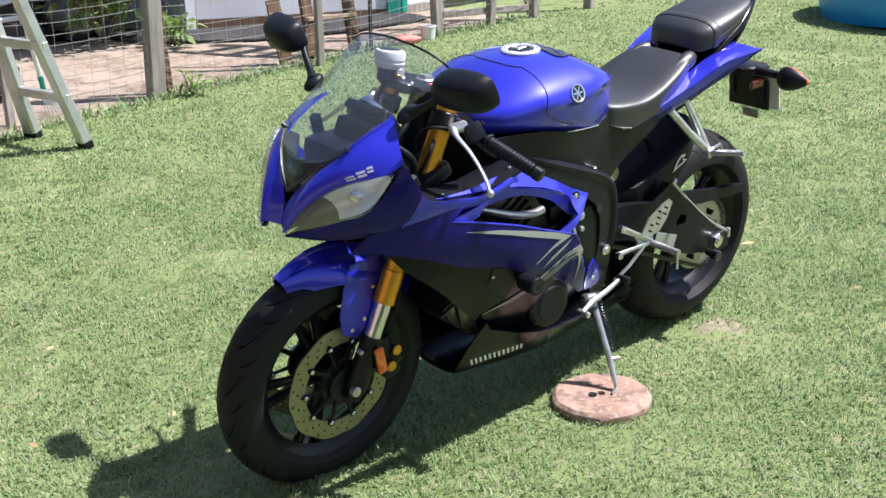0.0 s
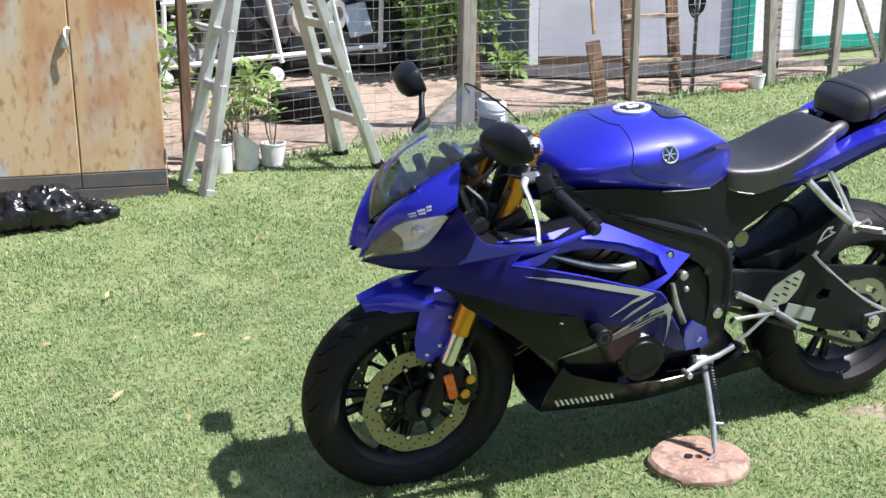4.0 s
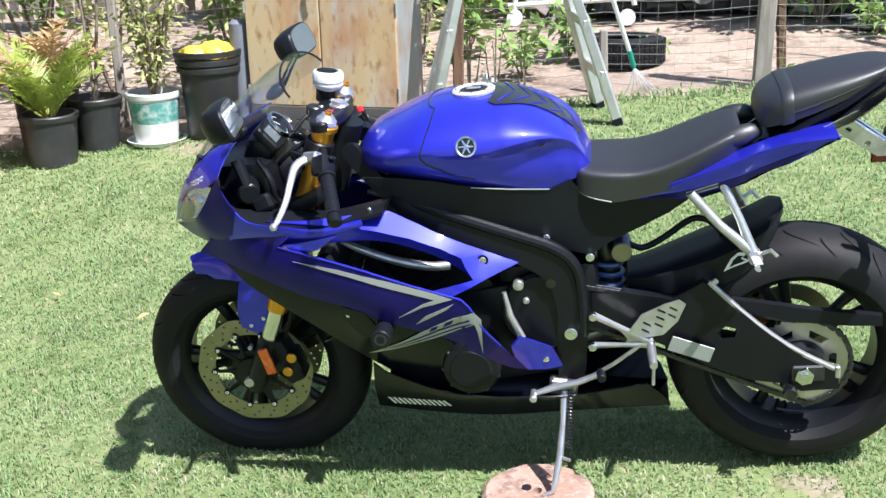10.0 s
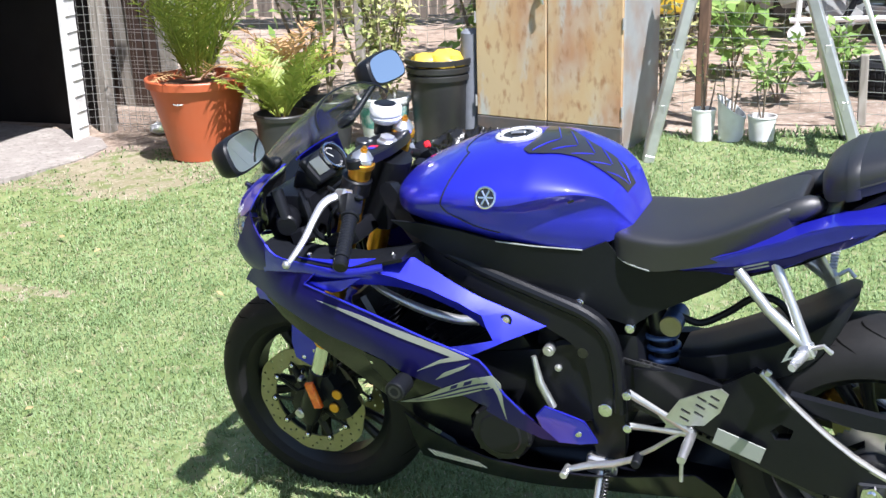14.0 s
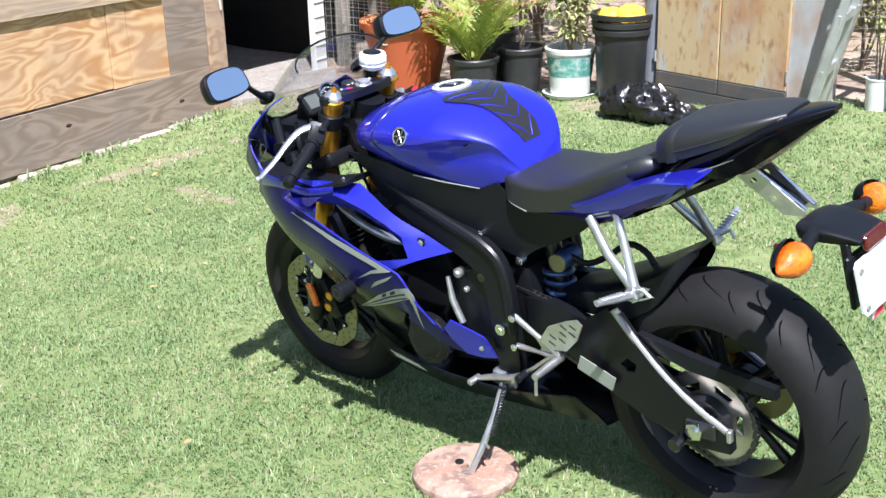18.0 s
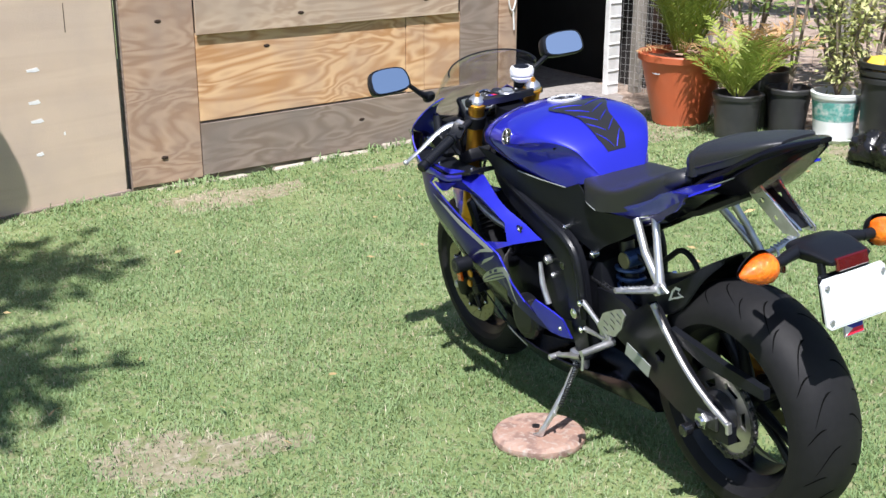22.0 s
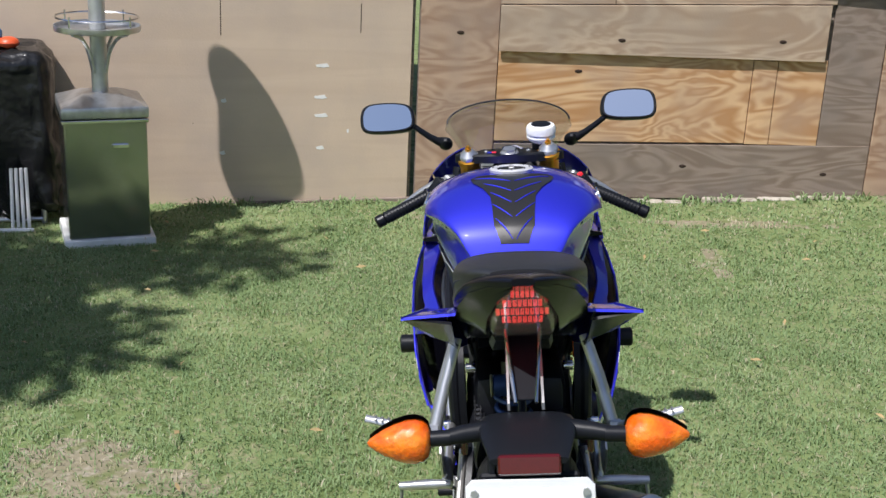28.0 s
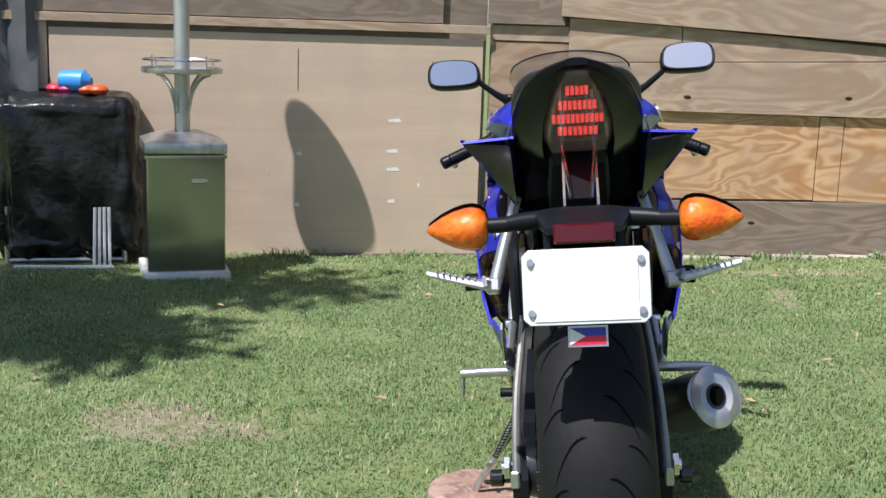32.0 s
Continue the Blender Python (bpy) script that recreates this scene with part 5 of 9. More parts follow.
# -- swingarm, chain, rear brake --
arm_line = [(-0.203, 0.519), (-0.28, 0.523), (-0.392, 0.505), (-0.462, 0.548), (-0.486, 0.536), (-0.53, 0.489), (-0.599, 0.424), (-0.668, 0.367), (-0.738, 0.326), (-0.770, 0.305), (-0.770, 0.262), (-0.684, 0.258), (-0.655, 0.280), (-0.572, 0.291), (-0.473, 0.329), (-0.374, 0.383), (-0.291, 0.415), (-0.203, 0.43)]
arm_hole = [(-0.492, 0.418), (-0.514, 0.438), (-0.540, 0.428), (-0.532, 0.405), (-0.502, 0.400)]
for s in (1, -1):
    ay = surface([(-0.2, 0.45, 0.105), (-0.4, 0.47, 0.125), (-0.6, 0.38, 0.143), (-0.76, 0.31, 0.140), (-0.5, 0.55, 0.128), (-0.5, 0.36, 0.136)])
    arm = part("swingarm", panel(B(), arm_line, ay, s, 0.028, holes=[arm_hole], step=0.03), satin_black, bike, "black braced swingarm")
    # pale metal bar paints the sunlit glint on the black arm's edge
    bm = B()
    tube(bm, [(x, s * (ay(x, z) - 0.008), z) for x, z in ((-0.475, 0.545), (-0.53, 0.487), (-0.599, 0.422), (-0.668, 0.366), (-0.76, 0.312))], 0.0085, 10, smooth=1)
    part("swingarm_edge", bm, titanium, arm, "bright worn upper edge")
    bm = B()
    box(bm, (0.075, 0.012, 0.042), (-0.70, s * 0.141, 0.307), (0, 0, 0), 0.004)
    part("axle_block", bm, dark_steel, arm, "dark axle adjuster block")
    part("adjuster_end", box(B(), (0.012, 0.016, 0.032), (-0.768, s * 0.135, 0.306), (0, 0, 0), 0.003), alloy, arm, "alloy adjuster end")
    bm = B()
    cyl(bm, (-0.69, s * 0.148, 0.305), (-0.69, s * 0.158, 0.305), 0.0225, n=6)
    cyl(bm, (-0.69, s * 0.155, 0.305), (-0.69, s * 0.163, 0.305), 0.012, n=20)
    part("axle_nut", bm, chrome, arm, "hexagonal axle nut")
    bm = B()
    cyl(bm, (-0.655, s * 0.14, 0.275), (-0.655, s * 0.162, 0.275), 0.0105, n=18, bevel=0.002)
    cyl(bm, (-0.655, s * 0.162, 0.275), (-0.655, s * 0.188, 0.275), 0.0165, n=20, bevel=0.003)
    part("paddock_bobbin", bm, gloss_black, arm, "black paddock stand bobbin")
    bm = B()
    box(bm, (0.05, 0.008, 0.014), (-0.478, s * 0.122, 0.533), (0, 48, 0), 0.002)
    part("arm_tag", bm, alloy, arm)
part("warning_sticker", box(B(), (0.104, 0.003, 0.039), (-0.430, 0.1465, 0.384), (0, -21, 0), 0.0008), silver_decal, bike, "pale warning sticker")
part("sprocket", slab(B(), [(rr * math.cos(a), rr * math.sin(a)) for k in range(45) for a, rr in ((2 * math.pi * k / 45, 0.112), (2 * math.pi * (k + 0.5) / 45, 0.119))], 0.006, Matrix.Translation((-0.69, 0.098, 0.305)) @ XZ,
                      holes=[circle(0.052, 28)] + [[(0.088 * math.cos(2 * math.pi * k / 6 + d), 0.088 * math.sin(2 * math.pi * k / 6 + d)) for d in (-0.3, 0.3)] + [(0.068 * math.cos(2 * math.pi * k / 6 + d), 0.068 * math.sin(2 * math.pi * k / 6 + d)) for d in (0.25, -0.25)] for k in range(6)]), titanium, rear_wheel, "bright steel rear sprocket")
bm = B()
lathe(bm, [(0.02, 0), (0.06, 0), (0.055, 0.025), (0.03, 0.03)], 30, Matrix.Translation((-0.69, 0.1, 0.305)) @ pose(0, 0, 0, -90), closed=True)
part("sprocket_hub", bm, dark_steel, rear_wheel)
up0, up1 = Vector((-0.175, 0.098, 0.535)), Vector((-0.675, 0.098, 0.42))
lo0, lo1 = Vector((-0.70, 0.098, 0.19)), Vector((-0.16, 0.098, 0.44))
pathpts = [up0.lerp(up1, k / 32) for k in range(33)]
pathpts += [Vector((-0.69 + 0.117 * math.cos(a), 0.098, 0.305 + 0.117 * math.sin(a))) for a in (radians(85 + 12 * k) for k in range(1, 16))]
pathpts += [lo0.lerp(lo1, k / 34) for k in range(35)]
bm = B()
for a, b in zip(pathpts, pathpts[1:]):
    mid = (a + b) / 2
    ang = math.degrees(math.atan2(-(b - a).z, (b - a).x))
    for dy in (-0.006, 0.006):
        box(bm, (0.0175, 0.0022, 0.0125), mid + Vector((0, dy, 0)), (0, ang, 0), 0.0008)
    cyl(bm, a - Vector((0, 0.0085, 0)), a + Vector((0, 0.0085, 0)), 0.0042, n=8)
tagged(part("drive_chain", bm, dark_steel, bike, "oily steel drive chain"), kind="stuff")
part("chain_guard", panel(B(), [(-0.53, 0.494), (-0.711, 0.459), (-0.87, 0.436), (-0.87, 0.410), (-0.795, 0.414), (-0.657, 0.430), (-0.573, 0.458)], lambda x, z: 0.112, 1, 0.02, step=0.05), matt_black, bike, "black chain guard")
disc = part("rear_disc", slab(B(), circle(0.11, 48), 0.005, Matrix.Translation((-0.69, -0.095, 0.305)) @ XZ, holes=[circle(0.07, 30)]), disc_steel, rear_wheel, "rear brake disc")
part("rear_caliper", box(B(), (0.09, 0.05, 0.05), (-0.60, -0.1, 0.36), (0, -30, 0), 0.01), gold, bike)
# rear hugger
HUG = dense([(-0.29, 0.532, 0.490, 0.06), (-0.36, 0.550, 0.495, 0.082), (-0.444, 0.582, 0.505, 0.092), (-0.50, 0.604, 0.515, 0.097), (-0.561, 0.634, 0.550, 0.098), (-0.60, 0.655, 0.592, 0.094), (-0.632, 0.674, 0.640, 0.078), (-0.655, 0.686, 0.676, 0.03)], 3)
rows = []
for x, zt, zb, hw in HUG:
    face = [(-hw, zb), (-hw, zb + (zt - zb) * 0.45), (-hw * 0.97, zt - 0.16 * (zt - zb)), (-hw * 0.78, zt - 0.02 * (zt - zb)), (-hw * 0.3, zt), (0, zt), (hw * 0.3, zt), (hw * 0.78, zt - 0.02 * (zt - zb)), (hw * 0.97, zt - 0.16 * (zt - zb)), (hw, zb + (zt - zb) * 0.45), (hw, zb)]
    rows.append([Vector((x, y, z)) for y, z in face] + [Vector((x, y * 0.96, z - 0.004)) for y, z in face[::-1]])
hugger = part("rear_hugger", loft(B(), rows), matt_black, bike, "black rear hugger with a pointed tip")
for s in (1, -1):
    star = [(-0.512, 0.556), (-0.528, 0.588), (-0.545, 0.604), (-0.566, 0.603), (-0.555, 0.590), (-0.574, 0.583), (-0.554, 0.574), (-0.532, 0.566)]
    small = [(-0.545 + (x + 0.545) * 0.62, 0.583 + (z - 0.583) * 0.62) for x, z in star]
    part("hugger_mark", panel(B(), star, lambda x, z: 0.1005, s, 0.001, holes=[small], step=0.05), white_plastic, hugger, "white outlined star mark")
part("hugger_hose", tube(B(), [(-0.285, 0.03, 0.62), (-0.304, 0.02, 0.604), (-0.331, 0.01, 0.589), (-0.387, 0.0, 0.616), (-0.434, 0.0, 0.653), (-0.465, 0.0, 0.662), (-0.50, 0.0, 0.645), (-0.522, 0.0, 0.610)], 0.008, 10, smooth=2), matt_black, bike)
# shock
shock = part("rear_shock", cyl(B(), (-0.235, 0.02, 0.64), (-0.26, 0.02, 0.36), 0.022, n=20), dark_steel, bike, "rear shock absorber")
bm = B()
pts = []
for k in range(120):
    a = 2 * math.pi * k / 20
    z = 0.57 - 0.16 * k / 119
    pts.append((-0.24 - (0.57 - z) * 0.09 + 0.036 * math.cos(a), 0.02 + 0.036 * math.sin(a), z))
tube(bm, pts, 0.0065, 8)
part("spring", bm, blue_spring, shock, "blue steel spring")
bm = B()
cyl(bm, (-0.278, -0.01, 0.60), (-0.278, 0.06, 0.60), 0.024, n=24, bevel=0.003)
part("shock_reservoir", bm, blue_spring, shock)
part("reservoir_cap", cyl(B(), (-0.278, 0.06, 0.60), (-0.278, 0.066, 0.60), 0.0245, n=24, bevel=0.002), disc_steel, shock, "pale brass reservoir cap")

# -- foot controls and stand --
for s in (1, -1):
    bm = B()
    tube(bm, [(-0.205, s * 0.155, 0.488), (-0.268, s * 0.158, 0.453), (-0.338, s * 0.16, 0.412)], [0.012, 0.010, 0.013], 10, flat=0.7)
    tube(bm, [(-0.20, s * 0.155, 0.408), (-0.268, s * 0.158, 0.408), (-0.338, s * 0.16, 0.408)], [0.011, 0.008, 0.012], 10, flat=0.7)
    plate_xz(bm, [(-0.26, 0.455), (-0.34, 0.415), (-0.34, 0.402), (-0.275, 0.406), (-0.283, 0.425)], s * 0.158 + 0.003, 0.006)
    hanger = part("footrest_hanger", bm, alloy, bike, "silver alloy footrest hanger")
    slots = []
    for i, n in ((0, 2), (1, 3), (2, 2)):
        for j in range(n):
            cx, cz = -0.325 - i * 0.031 - j * 0.004, 0.449 + i * 0.014 + j * 0.018 + (0.009 if n == 2 and i == 2 else 0)
            slots.append([(cx + 0.010, cz + 0.002), (cx - 0.008, cz - 0.008), (cx - 0.011, cz - 0.003), (cx + 0.007, cz + 0.007)])
    bm = B()
    plate_xz(bm, [(-0.285, 0.447), (-0.318, 0.492), (-0.374, 0.517), (-0.405, 0.526), (-0.42, 0.514), (-0.401, 0.472), (-0.366, 0.437), (-0.324, 0.432)], s * 0.168 + 0.002, 0.004, holes=slots)
    part("heel_guard", bm, alloy, hanger, "slotted alloy heel guard")
    part("foot_peg", tube(B(), [(-0.337, s * 0.155, 0.408), (-0.338, s * 0.21, 0.408), (-0.34, s * 0.264, 0.407)], [0.010, 0.011, 0.009], 12), alloy, hanger, "ribbed foot peg")
    part("peg_feeler", tube(B(), [(-0.34, s * 0.258, 0.405), (-0.338, s * 0.261, 0.38), (-0.337, s * 0.263, 0.358)], 0.004, 8), alloy, hanger)
    bm = B()
    for x, z in ((-0.205, 0.488), (-0.20, 0.408)):
        bolt(bm, (x, s * 0.165, z), 0.010, 0.006, (0, s, 0))
    scatter("hanger_bolt", bm, chrome, hanger)
    # pillion footrest
    bm = B()
    tube(bm, [(-0.44, s * 0.125, 0.77), (-0.50, s * 0.15, 0.70), (-0.572, s * 0.165, 0.635)], [0.011, 0.011, 0.013], 12)
    tube(bm, [(-0.51, s * 0.12, 0.79), (-0.545, s * 0.145, 0.71), (-0.572, s * 0.165, 0.635)], [0.010, 0.010, 0.013], 12)
    pil = part("pillion_footrest_hanger", bm, alloy, bike, "silver tubular pillion footrest hanger")
    bm = B()
    box(bm, (0.03, 0.03, 0.03), (-0.575, s * 0.17, 0.628), (0, 20, 0), 0.005)
    tube(bm, [(-0.582, s * 0.175, 0.635), (-0.608, s * 0.185, 0.648), (-0.622, s * 0.18, 0.632)], 0.005, 8)
    part("footrest_joint", bm, alloy, pil)
    bm = B()
    tube(bm, [(-0.573, s * 0.18, 0.628), (-0.57, s * 0.235, 0.64), (-0.567, s * 0.297, 0.656)], [0.011, 0.009, 0.008], 10, flat=0.7)
    for k in range(7):
        box(bm, (0.02, 0.004, 0.004), (-0.571, s * (0.205 + k * 0.012), 0.642 + k * 0.0027), (0, 0, 0), 0.001)
    part("pillion_peg", bm, alloy, pil, "ribbed pillion foot peg")
bm = B()
tube(bm, [(-0.34, 0.165, 0.43), (-0.25, 0.16, 0.36), (-0.2, 0.15, 0.325)], 0.005, 8)
tube(bm, [(-0.05, 0.165, 0.283), (-0.10, 0.155, 0.295), (-0.16, 0.155, 0.308), (-0.217, 0.16, 0.333)], [0.007, 0.009, 0.008, 0.007], 10)
lever = part("gear_lever", bm, alloy, bike, "bright gear lever")
part("lever_rubber", cyl(B(), (-0.215, 0.15, 0.333), (-0.218, 0.19, 0.334), 0.0105, n=14, bevel=0.002), matt_black, lever)
part("lever_end", cyl(B(), (-0.05, 0.15, 0.282), (-0.05, 0.19, 0.282), 0.009, n=14, bevel=0.002), alloy, lever)
bm = B()
box(bm, (0.07, 0.03, 0.045), (-0.122, 0.13, 0.285), (0, -10, 0), 0.006)
tube(bm, [(-0.125, 0.14, 0.275), (-0.118, 0.18, 0.21), (-0.106, 0.225, 0.14), (-0.092, 0.26, 0.085)], [0.012, 0.009, 0.009, 0.008], 12)
tube(bm, [(-0.094, 0.258, 0.092), (-0.088, 0.268, 0.07), (-0.062, 0.275, 0.064)], [0.009, 0.010, 0.006], 10, flat=0.6)
tube(bm, [(-0.106, 0.225, 0.14), (-0.132, 0.238, 0.14)], [0.005, 0.004], 8)
stand = part("side_stand", bm, alloy, bike, "bright metal side stand folded down")
bm = B()
pts = []
for k in range(160):
    a = 2 * math.pi * k / 9
    t = k / 159
    c = Vector((-0.14, 0.15, 0.285)).lerp(Vector((-0.128, 0.215, 0.16)), t)
    pts.append(c + Vector((0.0065 * math.cos(a), 0.0065 * math.sin(a), 0)))
tube(bm, pts, 0.0018, 5)
part("stand_spring", bm, dark_steel, stand)

# -- handlebars, clamp, dials --
clamp = part("top_yoke", slab(B(), curve2([(0.345, 0.0), (0.35, 0.06), (0.375, 0.135), (0.41, 0.13), (0.425, 0.08), (0.43, 0.0), (0.425, -0.08), (0.41, -0.13), (0.375, -0.135), (0.35, -0.06)], 4, closed=True), 0.022, pose(0, 0, 0.972, 0, 0, 0), 0.004), satin_black, bike, "black fork top yoke")
bm = B()
cyl(bm, (0.372, 0, 0.99), (0.368, 0, 1.006), 0.018, n=6)
cyl(bm, (0.372, 0, 0.985), (0.37, 0, 0.998), 0.024, n=28, bevel=0.002)
part("steering_nut", bm, alloy, clamp, "silver steering stem nut")
part("yoke_sticker_blue", box(B(), (0.018, 0.012, 0.001), (0.385, 0.052, 0.9948)), flag_blue, clamp)
part("yoke_sticker_red", box(B(), (0.018, 0.012, 0.001), (0.385, 0.040, 0.9948)), flag_red, clamp)
bm = B()
for x, y in ((0.395, 0.06), (0.40, -0.05), (0.415, 0.0)):
    bolt(bm, (x, y, 0.993), 0.006, 0.004, (0, 0, 1))
scatter("yoke_bolt", bm, alloy, clamp)
part("ignition_lock", cyl(B(), (0.435, 0, 0.975), (0.43, 0, 0.998), 0.02, n=24, bevel=0.002), dark_steel, clamp)
for s in (1, -1):
    a, b = Vector((0.395, s * 0.125, 0.928)), Vector((0.332, s * 0.338, 0.836))
    d = (b - a).normalized()
    bar = part("clip_on_bar", cyl(B(), a, b - d * 0.01, 0.0115, n=18), satin_black, bike, "black clip-on handlebar")
    bm = B()
    cyl(bm, fork_at(0.945, s), fork_at(0.905, s), 0.034, n=24, bevel=0.003)
    part("bar_clamp", bm, satin_black, bar)
    bm = B()
    g0, g1 = a + d * 0.105, b - d * 0.012
    for k in range(14):
        part("grip_rib", cyl(B(), g0.lerp(g1, k / 14), g0.lerp(g1, (k + 0.92) / 14), 0.0165, n=18, bevel=0.001), matt_black, bar)
    cyl(bm, g0, g1, 0.0155, n=18)
    part("hand_grip", bm, matt_black, bar, "black ribbed rubber grip")
    part("grip_flange", cyl(B(), g0 - d * 0.008, g0, 0.021, n=20, bevel=0.002), matt_black, bar)
    part("bar_end", cyl(B(), b - d * 0.012, b + d * 0.014, 0.0165, n=20, bevel=0.004), satin_black, bar, "black bar-end weight")
    bm = B()
    box(bm, (0.042, 0.042, 0.046), a + d * 0.065 + Vector((0.004, 0, 0.003)), (30 * s, 20, -28 * s), 0.008, 2)
    box(bm, (0.012, 0.018, 0.01), a + d * 0.065 + Vector((-0.02, 0, 0.02)), (30 * s, 20, -28 * s), 0.003)
    part("switch_housing", bm, matt_black, bar, "black switch housing")
    if s < 0:
        part("kill_switch", box(B(), (0.016, 0.02, 0.014), a + d * 0.06 + Vector((-0.016, 0, 0.024)), (30 * s, 20, -28 * s), 0.004), material("red_switch", (0.7, 0.02, 0.03), 0.35, vary=0.05), bar, "red kill switch")
    piv = a + d * 0.035 + Vector((0.035, 0, 0.005))
    lev = part("brake_lever" if s < 0 else "clutch_lever", tube(B(), [piv, piv + Vector((0.025, s * 0.03, -0.004)), Vector((0.448, s * 0.235, 0.892)), Vector((0.452, s * 0.275, 0.862)), Vector((0.462, s * 0.31, 0.838)), Vector((0.472, s * 0.328, 0.823))], [0.011, 0.010, 0.008, 0.0075, 0.007, 0.006], 10, flat=0.6, smooth=2), alloy, bike, "silver hand lever with ball end")
    part("lever_ball", ball(B(), (0.474, s * 0.33, 0.822), (0.0095, 0.0095, 0.0095), 14), alloy, lev)
    part("lever_perch", box(B(), (0.045, 0.03, 0.024), piv - Vector((0.01, 0, 0)), (30 * s, 10, -28 * s), 0.005), alloy, lev)
part("clutch_cable", tube(B(), [(0.43, 0.15, 0.92), (0.48, 0.12, 0.93), (0.47, 0.06, 0.86), (0.42, 0.1, 0.7)], 0.004, 8, smooth=2), matt_black, bike)
# fluid reservoir in a white sock
resv = part("brake_reservoir", cyl(B(), (0.425, -0.084, 0.985), (0.415, -0.084, 1.03), 0.024, n=24, bevel=0.003), matt_black, bike, "brake fluid reservoir with a white towelling cover")
bm = B()
lathe(bm, [(0.02, -0.018), (0.031, -0.012), (0.037, -0.004), (0.0375, 0.0), (0.034, 0.004), (0.038, 0.008), (0.0385, 0.02), (0.035, 0.028), (0.026, 0.031), (0.025, 0.024), (0.02, 0.0)], 32, pose(0.412, -0.084, 1.03, 0, -10, 0), closed=True)
part("wrist_band", bm, white_cloth, resv, "white towelling band")
part("reservoir_lid", lathe(B(), [(0.001, 0.0), (0.0265, 0.0), (0.0255, 0.008), (0.022, 0.009), (0.001, 0.009)], 28, pose(0.412, -0.084, 1.053, 0, -10, 0)), matt_black, resv, "black reservoir lid")
part("reservoir_stay", tube(B(), [(0.42, -0.084, 0.99), (0.43, -0.1, 0.96), (0.41, -0.13, 0.93)], 0.006, 8), matt_black, resv)
# dials
dm = pose(0.528, 0, 0.968, 0, -52, 0) @ Matrix.Translation((-0.012, 0, -0.012)) @ Matrix.Diagonal((0.74, 0.74, 0.74, 1))
bm = B()
box(bm, (0.098, 0.20, 0.034), (0, 0.01, -0.02), (0, 0, 0), 0.014, 3)
bmesh.ops.transform(bm, matrix=dm, verts=bm.verts)
dials = part("instrument_panel", bm, matt_black, bike, "instrument panel with round rev counter")
part("dial_ring", lathe(B(), [(0.043, 0), (0.050, 0), (0.049, 0.014), (0.044, 0.014)], 36, dm @ Matrix.Translation((0, -0.015, 0)), closed=True), chrome, dials, "bright dial ring")
part("dial_face", lathe(B(), [(0.001, 0.0), (0.041, 0.0), (0.041, 0.002), (0.001, 0.002)], 32, dm @ Matrix.Translation((0, -0.015, 0))), satin_black, dials)
bm = B()
for k in range(17):
    a = radians(-40 + k * 16)
    box(bm, (0.006, 0.0016, 0.001), (0.034 * math.cos(a), 0.034 * math.sin(a), 0.0028), (0, 0, math.degrees(a)))
box(bm, (0.03, 0.002, 0.002), (0.012, 0.008, 0.004), (0, 0, 35))
bmesh.ops.transform(bm, matrix=dm @ Matrix.Translation((0, -0.015, 0)), verts=bm.verts)
part("dial_marks", bm, white_plastic, dials)
bm = B()
box(bm, (0.055, 0.06, 0.003), (0, 0.07, 0.0))
bmesh.ops.transform(bm, matrix=dm, verts=bm.verts)
part("display", bm, material("lcd_glass", (0.10, 0.11, 0.10), 0.12, coat=0.8, vary=0.05, scale=40), dials, "grey display")
# inside of the nose
bm = B()
box(bm, (0.14, 0.22, 0.12), (0.60, 0, 0.84), (0, 0, 0), 0.03, 2)
box(bm, (0.07, 0.13, 0.07), (0.572, 0, 0.905), (0, -20, 0), 0.02, 2)
for s in (1, -1):
    tube(bm, [(0.60, s * 0.12, 0.82), (0.58, s * 0.15, 0.86), (0.60, s * 0.14, 0.92)], 0.015, 10)
    cyl(bm, (0.60, s * 0.10, 0.845), (0.575, s * 0.16, 0.84), 0.032, 0.026, n=16, bevel=0.004)
    box(bm, (0.05, 0.04, 0.04), (0.55, s * 0.14, 0.81), (10, 20, 0), 0.008)
part("cowl_stay", bm, satin_black, bike, "black nose stay and lamp housings")
for line, r in (([(0.56, 0.1, 0.9), (0.52, 0.14, 0.86), (0.53, 0.12, 0.80), (0.47, 0.08, 0.77)], 0.008), ([(0.55, -0.1, 0.9), (0.5, -0.13, 0.88), (0.45, -0.1, 0.8)], 0.008), ([(0.44, 0.03, 0.93), (0.5, 0.06, 0.9), (0.55, 0.03, 0.85)], 0.006), ([(0.42, 0.09, 0.90), (0.47, 0.13, 0.87), (0.50, 0.11, 0.80)], 0.005), ([(0.41, -0.08, 0.92), (0.46, -0.06, 0.97), (0.50, -0.02, 0.93)], 0.005)):
    part("cable", tube(B(), line, r, 8, smooth=2), matt_black, bike)
part("steering_head", tube(B(), [(0.36, 0, 0.96), (0.42, 0, 0.80)], 0.045, 16), satin_black, bike)
part("lower_yoke", box(B(), (0.09, 0.27, 0.04), (0.45, 0, 0.80), (0, 23, 0), 0.012, 2), satin_black, bike)
bm = B()
box(bm, (0.30, 0.24, 0.16), (0.12, 0, 0.78), (0, 0, 0), 0.03)
part("air_box", bm, matt_black, bike)

